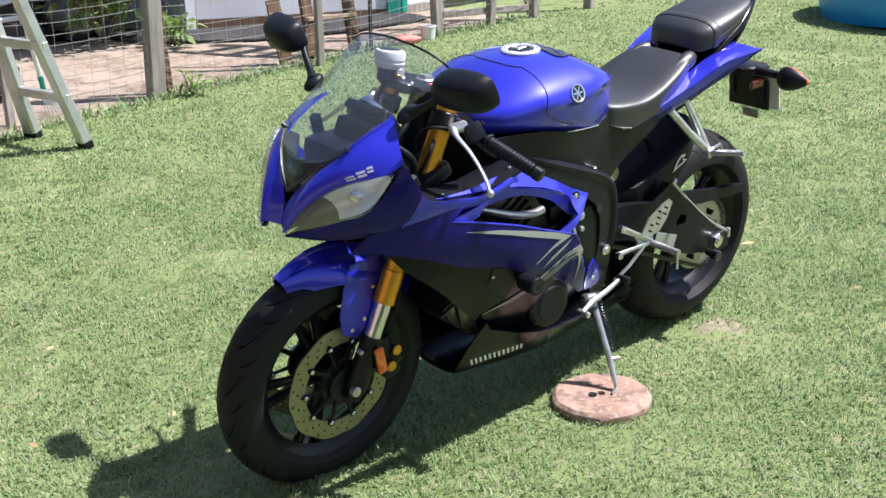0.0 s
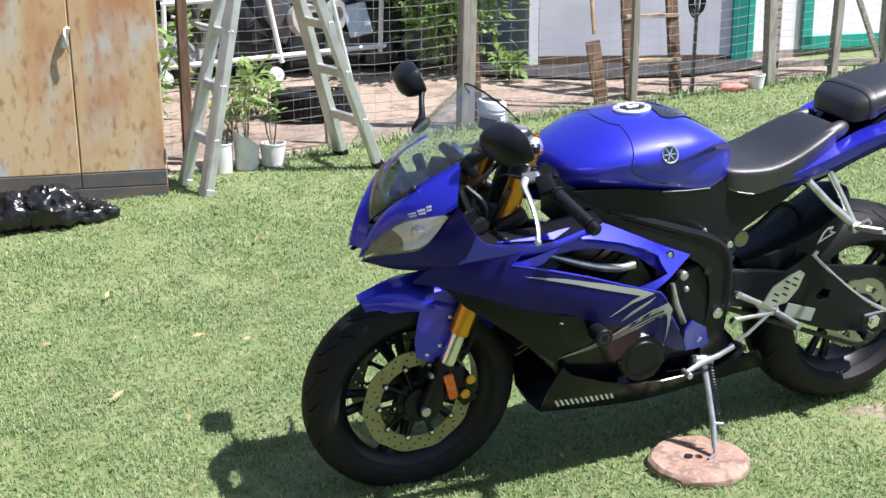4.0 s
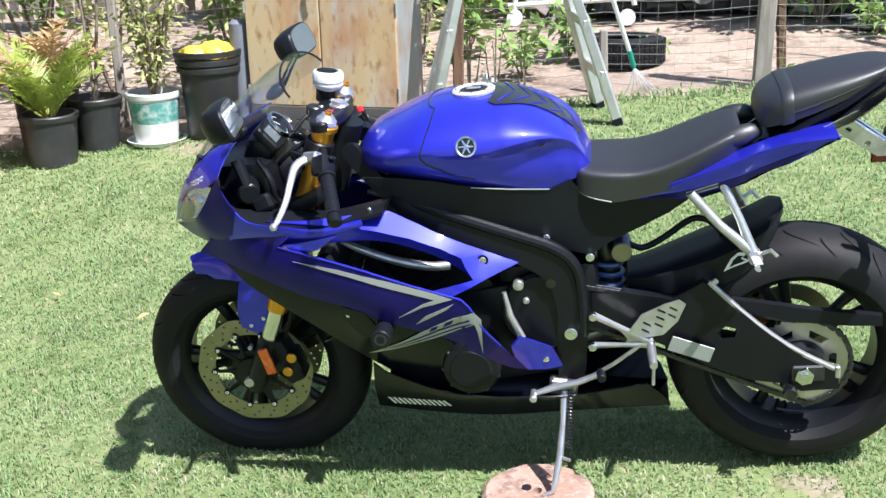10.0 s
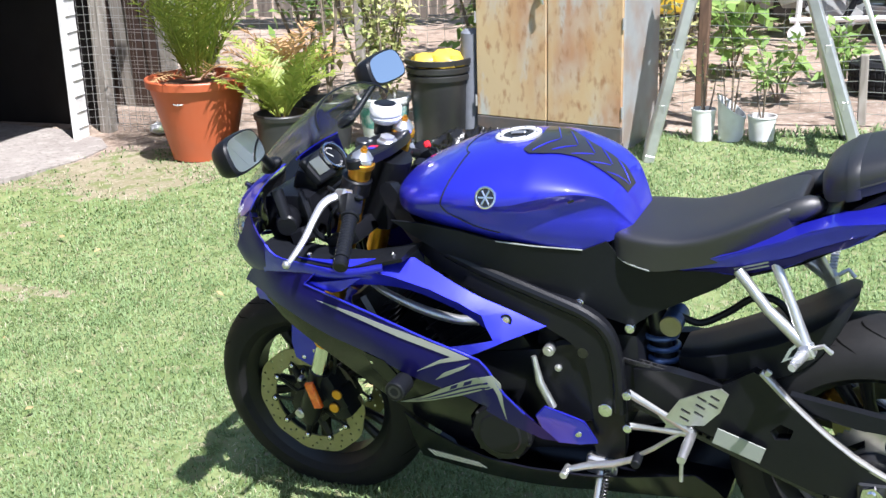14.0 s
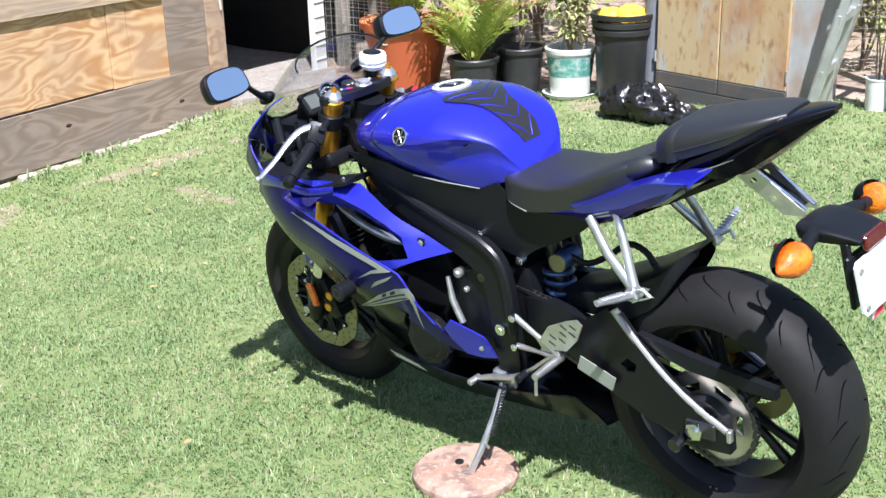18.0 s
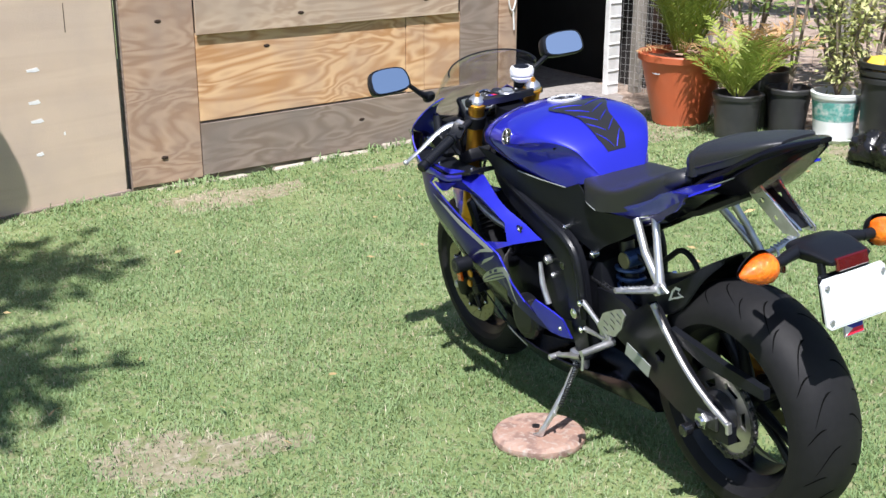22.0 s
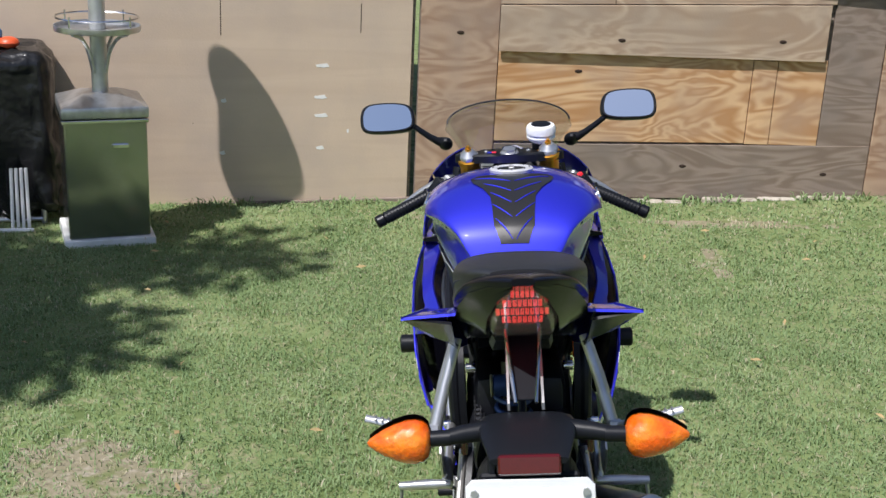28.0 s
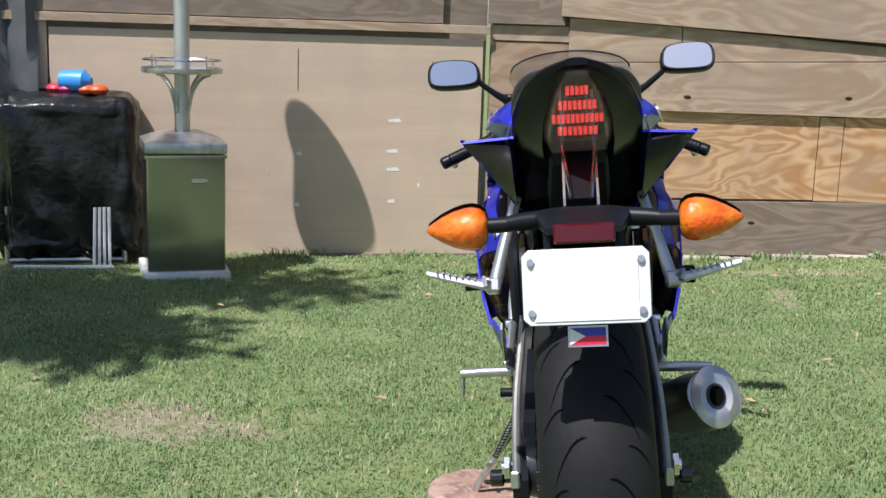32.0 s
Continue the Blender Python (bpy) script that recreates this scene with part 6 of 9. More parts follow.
# -- mirrors --
for s in (1, -1):
    c = Vector((0.525, s * 0.322, 1.078 + (0.012 if s < 0 else 0)))
    stalk = part("mirror_stalk", tube(B(), [(0.575, s * 0.175, 0.995), (0.56, s * 0.20, 1.005), (0.545, s * 0.245, 1.04), (0.535, s * 0.265, 1.058)], [0.016, 0.0095, 0.0075, 0.008], 12, smooth=1), matt_black, bike, "black mirror with its stalk")
    out = curve2([(-0.066, -0.018), (-0.06, 0.022), (-0.03, 0.036), (0.03, 0.038), (0.062, 0.028), (0.072, -0.004), (0.062, -0.034), (0.0, -0.039), (-0.05, -0.034)], 4, closed=True)
    out = [(y * s, z) for y, z in out]
    mm = Matrix.Translation(c) @ pose(0, 0, 0, 0, 20, 7 * s)
    rings = []
    for dx, k in ((0.0, 1.0), (0.004, 1.06), (0.020, 1.07), (0.038, 1.0), (0.054, 0.84), (0.064, 0.55), (0.067, 0.05)):
        rings.append([mm @ Vector((dx, y * k - s * 0.012 * dx / 0.06, z * k)) for y, z in out])
    part("mirror_shell", loft(B(), rings), matt_black, stalk, "black mirror shell")
    rings = [[mm @ Vector((-0.0012, y * 0.94, z * 0.94)) for y, z in out], [mm @ Vector((0.001, y * 0.94, z * 0.94)) for y, z in out]]
    part("mirror_pane", loft(B(), rings), mirror_glass, stalk, "mirror glass")
    part("mirror_mount", ball(B(), (0.575, s * 0.172, 0.992), (0.03, 0.02, 0.016), 14, (0, 30, 0)), matt_black, stalk)


# the running gear leans a little further than the bodywork
for ob in list(bike.children):
    kind = ob.name.split(".")[0]
    more = 2.9 if kind in ("front_wheel", "fork_leg", "brake_hose", "front_mudguard") else 1.6 if kind in ("rear_wheel", "drive_chain", "rear_hugger", "rear_shock") else 0
    if more:
        ob.matrix_basis = pose(0, 0, 0.95, -more) @ Matrix.Translation((0, 0.007 if more < 2 else 0, -0.95 + (0.006 if more < 2 else 0)))


# ---- ground ----
def ground_z(x, y):
    """The yard falls gently ahead of the motorcycle and rises to its right."""
    far = 1 / (1 + (math.hypot(x, y) / 14) ** 4)
    return (-0.04 * x + 0.05 * max(0, -y - 0.3)) * far


def soil_edge(x):
    """Where the lawn ends at the wire fence."""
    return float(np.interp(x, (-9, -5.4, -4.6, -2.4, -1.0, 0.6, 1.8, 2.6, 3.3, 3.9, 4.3, 5), (-4.55, -4.5, -4.5, -4.3, -4.05, -3.75, -3.5, -3.3, -3.2, -3.0, -2.3, -1.5)) + 0.06 * noise.noise((x * 2.3, 0.0, 3.0)))


def bare(x, y):
    """How bare the turf is, 0 to 1: worn patches with ragged edges."""
    rag = 0.5 * noise.noise((x * 5, y * 5, 1.0)) + 0.25 * noise.noise((x * 14, y * 14, 2.0))
    best = 0.0
    for cx, cy, rx, ry in ((0.36, 1.20, 0.20, 0.32), (3.75, -2.75, 0.6, 0.5), (3.3, -2.45, 0.4, 0.35), (3.35, 0.1, 0.22, 0.5), (-0.75, 0.15, 0.10, 0.08), (2.7, -1.0, 0.25, 0.1), (-1.2, 0.55, 0.12, 0.09), (3.45, -1.2, 0.1, 0.5), (1.9, -3.15, 0.3, 0.1)):
        d = math.hypot((x - cx) / rx, (y - cy) / ry)
        best = max(best, min(1, max(0, 1.35 - d + rag)))
    return best


def mixed(name, colours, scales, rough=0.9, bump=0.4, bump_scale=40.0):
    """Colours blended by noise of several sizes."""
    mat = material(name, colours[0], rough, bump=bump, bump_scale=bump_scale, spec=0.2)
    nt = mat.node_tree
    coord = nt.nodes.new("ShaderNodeTexCoord")
    last = None
    for col, sc, lo, hi in zip(colours[1:], scales, (0.42, 0.5, 0.52, 0.5), (0.62, 0.62, 0.68, 0.6)):
        nz = nt.nodes.new("ShaderNodeTexNoise")
        nz.inputs["Scale"].default_value = sc
        nz.inputs["Detail"].default_value = 6
        nt.links.new(coord.outputs["Object"], nz.inputs["Vector"])
        rng = nt.nodes.new("ShaderNodeMapRange")
        rng.inputs["From Min"].default_value, rng.inputs["From Max"].default_value = lo, hi
        nt.links.new(nz.outputs["Fac"], rng.inputs["Value"])
        mx = nt.nodes.new("ShaderNodeMix")
        mx.data_type = "RGBA"
        mx.inputs["B"].default_value = (*col, 1)
        if last is None:
            mx.inputs["A"].default_value = (*colours[0], 1)
        else:
            nt.links.new(last, mx.inputs["A"])
        nt.links.new(rng.outputs["Result"], mx.inputs["Factor"])
        last = mx.outputs["Result"]
    nt.links.new(last, nt.nodes["Principled BSDF"].inputs["Base Color"])
    return mat


turf = mixed("turf", [(0.155, 0.205, 0.075), (0.21, 0.25, 0.105), (0.11, 0.15, 0.05), (0.26, 0.25, 0.14)], (1.3, 9, 26))
worn_turf = mixed("worn_turf", [(0.23, 0.205, 0.13), (0.29, 0.245, 0.175), (0.16, 0.18, 0.075), (0.33, 0.29, 0.22)], (2.3, 11, 34), bump=0.7, bump_scale=40)
soil = mixed("garden_soil", [(0.30, 0.225, 0.175), (0.37, 0.29, 0.23), (0.19, 0.14, 0.105), (0.42, 0.35, 0.29)], (1.1, 6, 30), bump=0.8, bump_scale=25)

xs = sorted({round(v, 4) for v in [i * 0.08 for i in range(-90, 64)] + [s * (6 * 1.28 ** k) for k in range(0, 18) for s in (1, -1)]})
ys = sorted({round(v, 4) for v in [i * 0.08 for i in range(-64, 40)] + [s * (6 * 1.28 ** k) for k in range(0, 18) for s in (1, -1)]})
verts, faces, zones = [], [], []
for y in ys:
    for x in xs:
        near = abs(x) < 6.5 and abs(y) < 6
        verts.append((x, y, ground_z(x, y) + (0.008 * noise.noise((x * 3, y * 3, 0)) if near else 0) - (0.012 if y < soil_edge(x) else 0)))
W = len(xs)
for j in range(len(ys) - 1):
    for i in range(W - 1):
        faces.append((j * W + i, j * W + i + 1, (j + 1) * W + i + 1, (j + 1) * W + i))
        cx, cy = (xs[i] + xs[i + 1]) / 2, (ys[j] + ys[j + 1]) / 2
        zones.append(1 if -9 < cy < soil_edge(cx) and -4.6 < cx < 9 else 2 if bare(cx, cy) > 0.45 or math.hypot((cx - 3.75) / 0.7, (cy + 2.7) / 0.55) < 1 + 0.4 * noise.noise((cx * 1.7, cy * 1.7, 4.0)) else 0)
me = bpy.data.meshes.new("ground")
me.from_pydata(verts, [], faces)
me.materials.append(turf)
me.materials.append(soil)
me.materials.append(worn_turf)
me.polygons.foreach_set("material_index", zones)
me.shade_smooth()
tagged(new("ground", me), "mown lawn meeting bare brown garden soil", "ground", kind="structure")


# ---- grass blades ----
def blade_material(name, a, b, c):
    mat = bpy.data.materials.new(name)
    mat.use_nodes = True
    nt = mat.node_tree
    bsdf = nt.nodes["Principled BSDF"]
    bsdf.inputs["Roughness"].default_value = 0.6
    bsdf.inputs["Specular IOR Level"].default_value = 0.25
    geo, coord, nz = (nt.nodes.new("ShaderNode" + k) for k in ("NewGeometry", "TexCoord", "TexNoise"))
    nz.inputs["Scale"].default_value = 2.1
    nz.inputs["Detail"].default_value = 7
    nt.links.new(coord.outputs["Object"], nz.inputs["Vector"])
    ramp = nt.nodes.new("ShaderNodeValToRGB")
    ramp.color_ramp.elements[0].color, ramp.color_ramp.elements[1].color = (*a, 1), (*c, 1)
    mid = ramp.color_ramp.elements.new(0.5)
    mid.color = (*b, 1)
    add = nt.nodes.new("ShaderNodeMath")
    add.operation = "MULTIPLY_ADD"
    add.inputs[1].default_value = 0.5
    sub = nt.nodes.new("ShaderNodeMapRange")
    sub.inputs["From Min"].default_value, sub.inputs["From Max"].default_value, sub.inputs["To Max"].default_value = 0.3, 0.7, 0.5
    nt.links.new(nz.outputs["Fac"], sub.inputs["Value"])
    nt.links.new(geo.outputs["Random Per Island"], add.inputs[0])
    nt.links.new(sub.outputs["Result"], add.inputs[2])
    nt.links.new(add.outputs[0], ramp.inputs["Fac"])
    nt.links.new(ramp.outputs["Color"], bsdf.inputs["Base Color"])
    trans = nt.nodes.new("ShaderNodeBsdfTranslucent")
    nt.links.new(ramp.outputs["Color"], trans.inputs["Color"])
    mx = nt.nodes.new("ShaderNodeMixShader")
    mx.inputs[0].default_value = 0.3
    nt.links.new(bsdf.outputs[0], mx.inputs[1])
    nt.links.new(trans.outputs[0], mx.inputs[2])
    nt.links.new(mx.outputs[0], nt.nodes["Material Output"].inputs[0])
    return mat


green_blade = blade_material("green_blades", (0.138, 0.222, 0.082), (0.236, 0.332, 0.145), (0.335, 0.405, 0.21))
dry_blade = blade_material("dry_blades", (0.34, 0.30, 0.18), (0.50, 0.45, 0.31), (0.66, 0.61, 0.46))


def blades(name, spots, mat, height, width, label):
    """Bent two-face blades at the spots (x, y, z), in one mesh."""
    rng = np.random.default_rng(len(spots))
    p = np.array(spots)
    n = len(p)
    ang, lean = rng.uniform(0, 2 * np.pi, n), rng.uniform(0.25, 1.45, n)
    h = height * rng.uniform(0.55, 1.35, n)
    w = width * rng.uniform(0.7, 1.3, n) * np.interp(np.hypot(p[:, 0] - 0.3, p[:, 1] - 0.5), (1.9, 3.0, 4.5, 7.5), (1.0, 1.35, 1.9, 2.8))
    side = np.stack([-np.sin(ang), np.cos(ang), np.zeros(n)], 1) * w[:, None]
    out = np.stack([np.cos(ang), np.sin(ang), np.zeros(n)], 1)
    up = np.array([0, 0, 1.0])
    mid = p + out * (h * lean * 0.35)[:, None] + up * (h * 0.6)[:, None]
    tip = p + out * (h * lean)[:, None] + up * (h * (1 - 0.42 * lean))[:, None]
    co = np.stack([p - side, p + side, mid - side * 0.8, mid + side * 0.8, tip], 1).reshape(-1, 3)
    base = np.arange(n)[:, None] * 5
    quads = base + np.array([0, 1, 3, 2])
    tris = base + np.array([2, 3, 4])
    m2 = bpy.data.meshes.new(name)
    m2.vertices.add(n * 5)
    m2.vertices.foreach_set("co", co.ravel())
    loops = np.concatenate([quads, tris], 1).ravel()
    m2.loops.add(len(loops))
    m2.loops.foreach_set("vertex_index", loops)
    m2.polygons.add(n * 2)
    starts = (np.arange(n)[:, None] * 7 + np.array([0, 4])).ravel()
    m2.polygons.foreach_set("loop_start", starts)
    m2.materials.append(mat)
    m2.update(calc_edges=True)
    m2.validate()
    return tagged(new(name, m2), label, "grass", kind="stuff")


CELL = 0.05
gx, gy = np.arange(-8.2, 4.6, CELL), np.arange(-6.2, 2.8, CELL)
worn_map = np.array([[bare(x, y) if -2.2 < x < 4.3 and -3.6 < y < 2.0 else 0.0 for y in gy] for x in gx])
thick_map = np.array([[0.80 + 0.5 * noise.noise((x * 2.2, y * 2.2, 5.0)) + 0.35 * noise.noise((x * 9, y * 9, 7.0)) for y in gy] for x in gx])
dry_map = np.array([[max(0, noise.noise((x * 1.5, y * 1.5, 9.0))) for y in gy] for x in gx])
edge_map = np.array([soil_edge(x) for x in gx])
gen = np.random.default_rng(4)
lush, dry = [], []
for x0, x1, y0, y1, dens in ((-4.2, 4.3, -4.7, 2.7, 17000), (-8.0, -4.2, -6.0, 1.0, 3000)):
    n = int((x1 - x0) * (y1 - y0) * dens)
    px, py, roll, roll2 = gen.uniform(x0, x1, n), gen.uniform(y0, y1, n), gen.random(n), gen.random(n)
    away = np.hypot(px - 0.3, py - 0.5)
    sparse = gen.random(n) < np.interp(away, (1.9, 3.0, 4.5, 7.5), (17000, 9000, 4200, 1500)) / dens
    px, py, roll, roll2 = px[sparse], py[sparse], roll[sparse], roll2[sparse]
    n = len(px)
    ix, iy = ((px - gx[0]) / CELL).astype(int), ((py - gy[0]) / CELL).astype(int)
    worn = worn_map[ix, iy]
    wall_x = 3.76 - 0.13 * (py - 0.5) - np.where(py > 0.5, 0.17 * (py - 0.5), 0)
    keep = (py > edge_map[ix] - roll2 * 0.12) & (px < wall_x) & (roll > worn * np.where(py < -1.9, 0.95, 0.78)) & (gen.random(n) < thick_map[ix, iy])
    far = 1 / (1 + (np.hypot(px, py) / 14) ** 4)
    pz = (-0.04 * px + 0.05 * np.maximum(0, -py - 0.3)) * far - 0.004
    straw = gen.random(n) < 0.06 + 0.3 * worn + 0.15 * dry_map[ix, iy]
    pts = np.stack([px, py, pz], 1)
    lush.append(pts[keep & ~straw])
    dry.append(pts[keep & straw])
blades("lawn_grass", np.concatenate(lush), green_blade, 0.022, 0.0019, "short green lawn grass")
blades("dry_grass", np.concatenate(dry), dry_blade, 0.021, 0.0015, "dry straw-coloured grass among the lawn")
rng = random.Random(4)
weeds = []
for _ in range(1800):        # longer tufts along the wall and the fence
    if rng.random() < 0.5:
        y = rng.uniform(-2.1, 2.0)
        x = 3.72 - 0.13 * (y - 0.5) - (0.17 * (y - 0.5) if y > 0.5 else 0) - abs(rng.gauss(0, 0.05))
        if noise.noise((y * 3, 1.0, 4.0)) < 0.0:
            continue
    else:
        x = rng.uniform(-4.5, 0.4)
        y = soil_edge(x) + rng.gauss(0.03, 0.05)
    weeds.append((x, y, ground_z(x, y)))
blades("edge_grass", weeds, green_blade, 0.055, 0.0026, "longer grass along the wall and fence")
litter = material("dry_leaf", (0.42, 0.30, 0.14), 0.7, vary=0.3, scale=40)
bm = B()
for _ in range(90):
    x, y = rng.uniform(-1.8, 3.2), rng.uniform(-2.8, 2.0)
    a, ln = rng.uniform(0, 6.28), rng.uniform(0.008, 0.035)
    c = Vector((x, y, ground_z(x, y) + 0.032))
    d, e = Vector((math.cos(a), math.sin(a), rng.uniform(-0.3, 0.3))) * ln, Vector((-math.sin(a), math.cos(a), 0.2)) * ln * 0.28
    v = [bm.verts.new(q) for q in (c - d, c + e + Vector((0, 0, 0.004)), c + d, c - e)]
    bm.faces.new(v)
tagged(part("leaf_litter", bm, litter), "small dry leaves scattered on the lawn", "leaf litter", kind="stuff")

# ---- timber wall ----
def wood(name, light, dark, scale=(1.2, 14.0, 14.0), rough=0.75, swirl=6.0, weather=None, weather_amount=0.5):
    """Wood with drawn-out grain lines, blotches and knots."""
    mat = material(name, light, rough, bump=0.12, bump_scale=120, spec=0.25)
    nt = mat.node_tree
    coord, mapn = nt.nodes.new("ShaderNodeTexCoord"), nt.nodes.new("ShaderNodeMapping")
    mapn.inputs["Scale"].default_value = scale
    nt.links.new(coord.outputs["Object"], mapn.inputs["Vector"])
    nz = nt.nodes.new("ShaderNodeTexNoise")
    nz.inputs["Scale"].default_value = 1.0
    nz.inputs["Detail"].default_value = 3
    nz.inputs["Distortion"].default_value = 0.7
    nt.links.new(mapn.outputs["Vector"], nz.inputs["Vector"])
    mul = nt.nodes.new("ShaderNodeMath")
    mul.operation = "MULTIPLY"
    mul.inputs[1].default_value = swirl
    frac = nt.nodes.new("ShaderNodeMath")
    frac.operation = "PINGPONG"
    frac.inputs[1].default_value = 0.5
    nt.links.new(nz.outputs["Fac"], mul.inputs[0])
    nt.links.new(mul.outputs[0], frac.inputs[0])
    rngn = nt.nodes.new("ShaderNodeMapRange")
    rngn.inputs["From Min"].default_value, rngn.inputs["From Max"].default_value = 0.08, 0.42
    nt.links.new(frac.outputs[0], rngn.inputs["Value"])
    mx = nt.nodes.new("ShaderNodeMix")
    mx.data_type = "RGBA"
    mx.inputs["A"].default_value, mx.inputs["B"].default_value = (*dark, 1), (*light, 1)
    nt.links.new(rngn.outputs["Result"], mx.inputs["Factor"])
    last = mx.outputs["Result"]
    n2 = nt.nodes.new("ShaderNodeTexNoise")
    n2.inputs["Scale"].default_value = 3.0
    n2.inputs["Detail"].default_value = 7
    nt.links.new(coord.outputs["Object"], n2.inputs["Vector"])
    r2 = nt.nodes.new("ShaderNodeMapRange")
    r2.inputs["From Min"].default_value, r2.inputs["From Max"].default_value, r2.inputs["To Max"].default_value = 0.4, 0.7, weather_amount
    nt.links.new(n2.outputs["Fac"], r2.inputs["Value"])
    m2 = nt.nodes.new("ShaderNodeMix")
    m2.data_type = "RGBA"
    m2.inputs["B"].default_value = (*(weather or [c * 0.55 for c in dark]), 1)
    nt.links.new(r2.outputs["Result"], m2.inputs["Factor"])
    nt.links.new(last, m2.inputs["A"])
    nt.links.new(m2.outputs["Result"], nt.nodes["Principled BSDF"].inputs["Base Color"])
    return mat


tan_board = wood("tan_painted_board", (0.62, 0.485, 0.365), (0.585, 0.45, 0.335), (0.5, 1.2, 8.0), 0.6, 3.0, (0.49, 0.39, 0.32), 0.6)
fresh_ply = wood("fresh_plywood", (0.64, 0.42, 0.235), (0.44, 0.235, 0.105), (1.1, 1.2, 3.6), 0.65, 13.0, (0.42, 0.29, 0.20), 0.75)
ply = wood("weathered_plywood", (0.45, 0.315, 0.215), (0.31, 0.195, 0.125), (1.3, 1.6, 3.8), 0.75, 11.0, (0.30, 0.225, 0.175), 0.8)
grey_ply = wood("grey_brown_board", (0.285, 0.225, 0.18), (0.20, 0.15, 0.115), (1.2, 1.6, 5.0), 0.8, 9.0, (0.20, 0.165, 0.14), 0.8)
pale_ply = wood("pale_plywood", (0.49, 0.375, 0.27), (0.36, 0.255, 0.175), (1.2, 1.6, 4.5), 0.75, 9.0, (0.34, 0.27, 0.21), 0.8)
dark_hole = material("knot_hole", (0.03, 0.015, 0.008), 0.8, vary=0.3, scale=80)

WR = Matrix.Translation((3.80, 0.5, 0)) @ pose(0, 0, 0, 0, 0, -82.75)     # x along the wall from the seam, y out of it behind, z up
WL = Matrix.Translation((3.775, 0.52, 0)) @ pose(0, 0, 0, 0, 0, 106.9)      # x along the left run from the seam


def board(name, wallm, s0, s1, z0, z1, depth, mat, parent, out=0.0, slope=0.0, slope_top=0.0, flip=1, lean=0.0):
    """A sheet of timber on the wall: from s0 to s1 along it, z0 to z1, its face standing out from the wall."""
    bm = B()
    outline = [(s0, z0), (s1, z0 + slope), (s1, z1 + slope_top), (s0, z1)]
    slab(bm, outline, depth, XZ if flip > 0 else Matrix.Translation((0, 0, 0)) @ Matrix(((1, 0, 0, 0), (0, 0, 1, 0), (0, 1, 0, 0), (0, 0, 0, 1))), 0.002)
    ob = part(name, bm, mat, parent, m=wallm @ Matrix.Translation((0, -out if flip > 0 else out, 0)))
    return ob


wall_shed = tagged(new("wall_shed"), "patched plywood shed wall with mixed boards", "wall", kind="structure")
# right run: local y negative looks at the yard
board("backing", WR, 0.0, 2.78, -0.16, 2.35, 0.05, grey_ply, wall_shed, out=-0.05)
for s0, s1, z0, z1, out, mat, slope, top in (
        (0.005, 0.43, -0.13, 1.05, 0.006, ply, 0, 0), (0.435, 2.60, -0.12, 0.185, 0.012, grey_ply, 0.02, 0.035), (0.435, 1.86, 0.20, 0.705, 0.006, fresh_ply, 0.02, 0.0),
        (1.865, 2.0, 0.215, 0.69, 0.010, fresh_ply, 0, 0), (2.005, 2.285, 0.215, 0.70, 0.008, fresh_ply, 0, 0.0), (0.43, 2.255, 0.70, 0.945, 0.035, pale_ply, -0.005, 0.06),
        (2.29, 2.60, 0.195, 1.35, 0.010, grey_ply, 0, 0), (2.605, 2.755, -0.08, 2.0, 0.018, ply, 0, 0), (0.0, 0.43, 1.055, 1.14, 0.012, pale_ply, 0, 0),
        (0.43, 1.05, 0.95, 1.19, 0.02, pale_ply, 0.02, -0.03), (1.055, 2.285, 0.97, 1.16, 0.02, pale_ply, 0.04, -0.08)):
    board("board", WR, s0, s1, z0, z1, 0.012, mat, wall_shed, out=out, slope=slope, slope_top=top)
board("upper_board", WR, 0.38, 2.78, 1.195, 1.75, 0.02, pale_ply, wall_shed, out=0.045, slope=-0.12)
board("upper_board", WR, -0.02, 0.40, 1.145, 1.75, 0.02, grey_ply, wall_shed, out=0.03)
bm = B()
for s0, z0 in ((0.22, 0.79), (0.20, 0.02), (1.52, 0.08), (0.88, 0.60), (2.35, 0.05), (1.1, 0.78), (2.0, 0.80)):
    ball(bm, (s0, -0.024 if z0 < 0.19 else (-0.048 if 0.7 < z0 < 0.9 and s0 > 0.43 else -0.019), z0), (0.022, 0.003, 0.010), 10)
tagged(part("knot", bm, dark_hole, wall_shed, "dark knots in the boards", m=WR), kind="stuff")
# left run
FL = Matrix(((1, 0, 0, 0), (0, 0, 1, 0), (0, 1, 0, 0), (0, 0, 0, 1)))
board("backing", WL, 0.0, 4.2, -0.16, 2.35, 0.05, grey_ply, wall_shed, out=-0.06, flip=-1)
board("panel", WL, 0.02, 2.30, -0.145, 1.055, 0.012, tan_board, wall_shed, out=0.0, flip=-1)
board("panel", WL, 2.31, 4.1, -0.14, 1.10, 0.012, tan_board, wall_shed, out=0.0, flip=-1)
board("rail", WL, -0.01, 2.6, 1.085, 1.13, 0.018, pale_ply, wall_shed, out=0.02, flip=-1, slope_top=0.0)
board("upper_board", WL, 0.25, 4.1, 1.135, 1.8, 0.014, grey_ply, wall_shed, out=0.01, flip=-1)
part("foot_rail", box(B(), (1.28, 0.03, 0.03), (0.64, 0.012, -0.145), (0, 0, 0), 0.004), grey_ply, wall_shed, m=WL)
kerb_stone = mixed("pale_kerb", [(0.42, 0.37, 0.31), (0.52, 0.47, 0.40), (0.30, 0.25, 0.20), (0.36, 0.31, 0.25)], (5, 18, 50), 0.9, 0.4, 50)
krng = random.Random(12)
s_at = 0.12
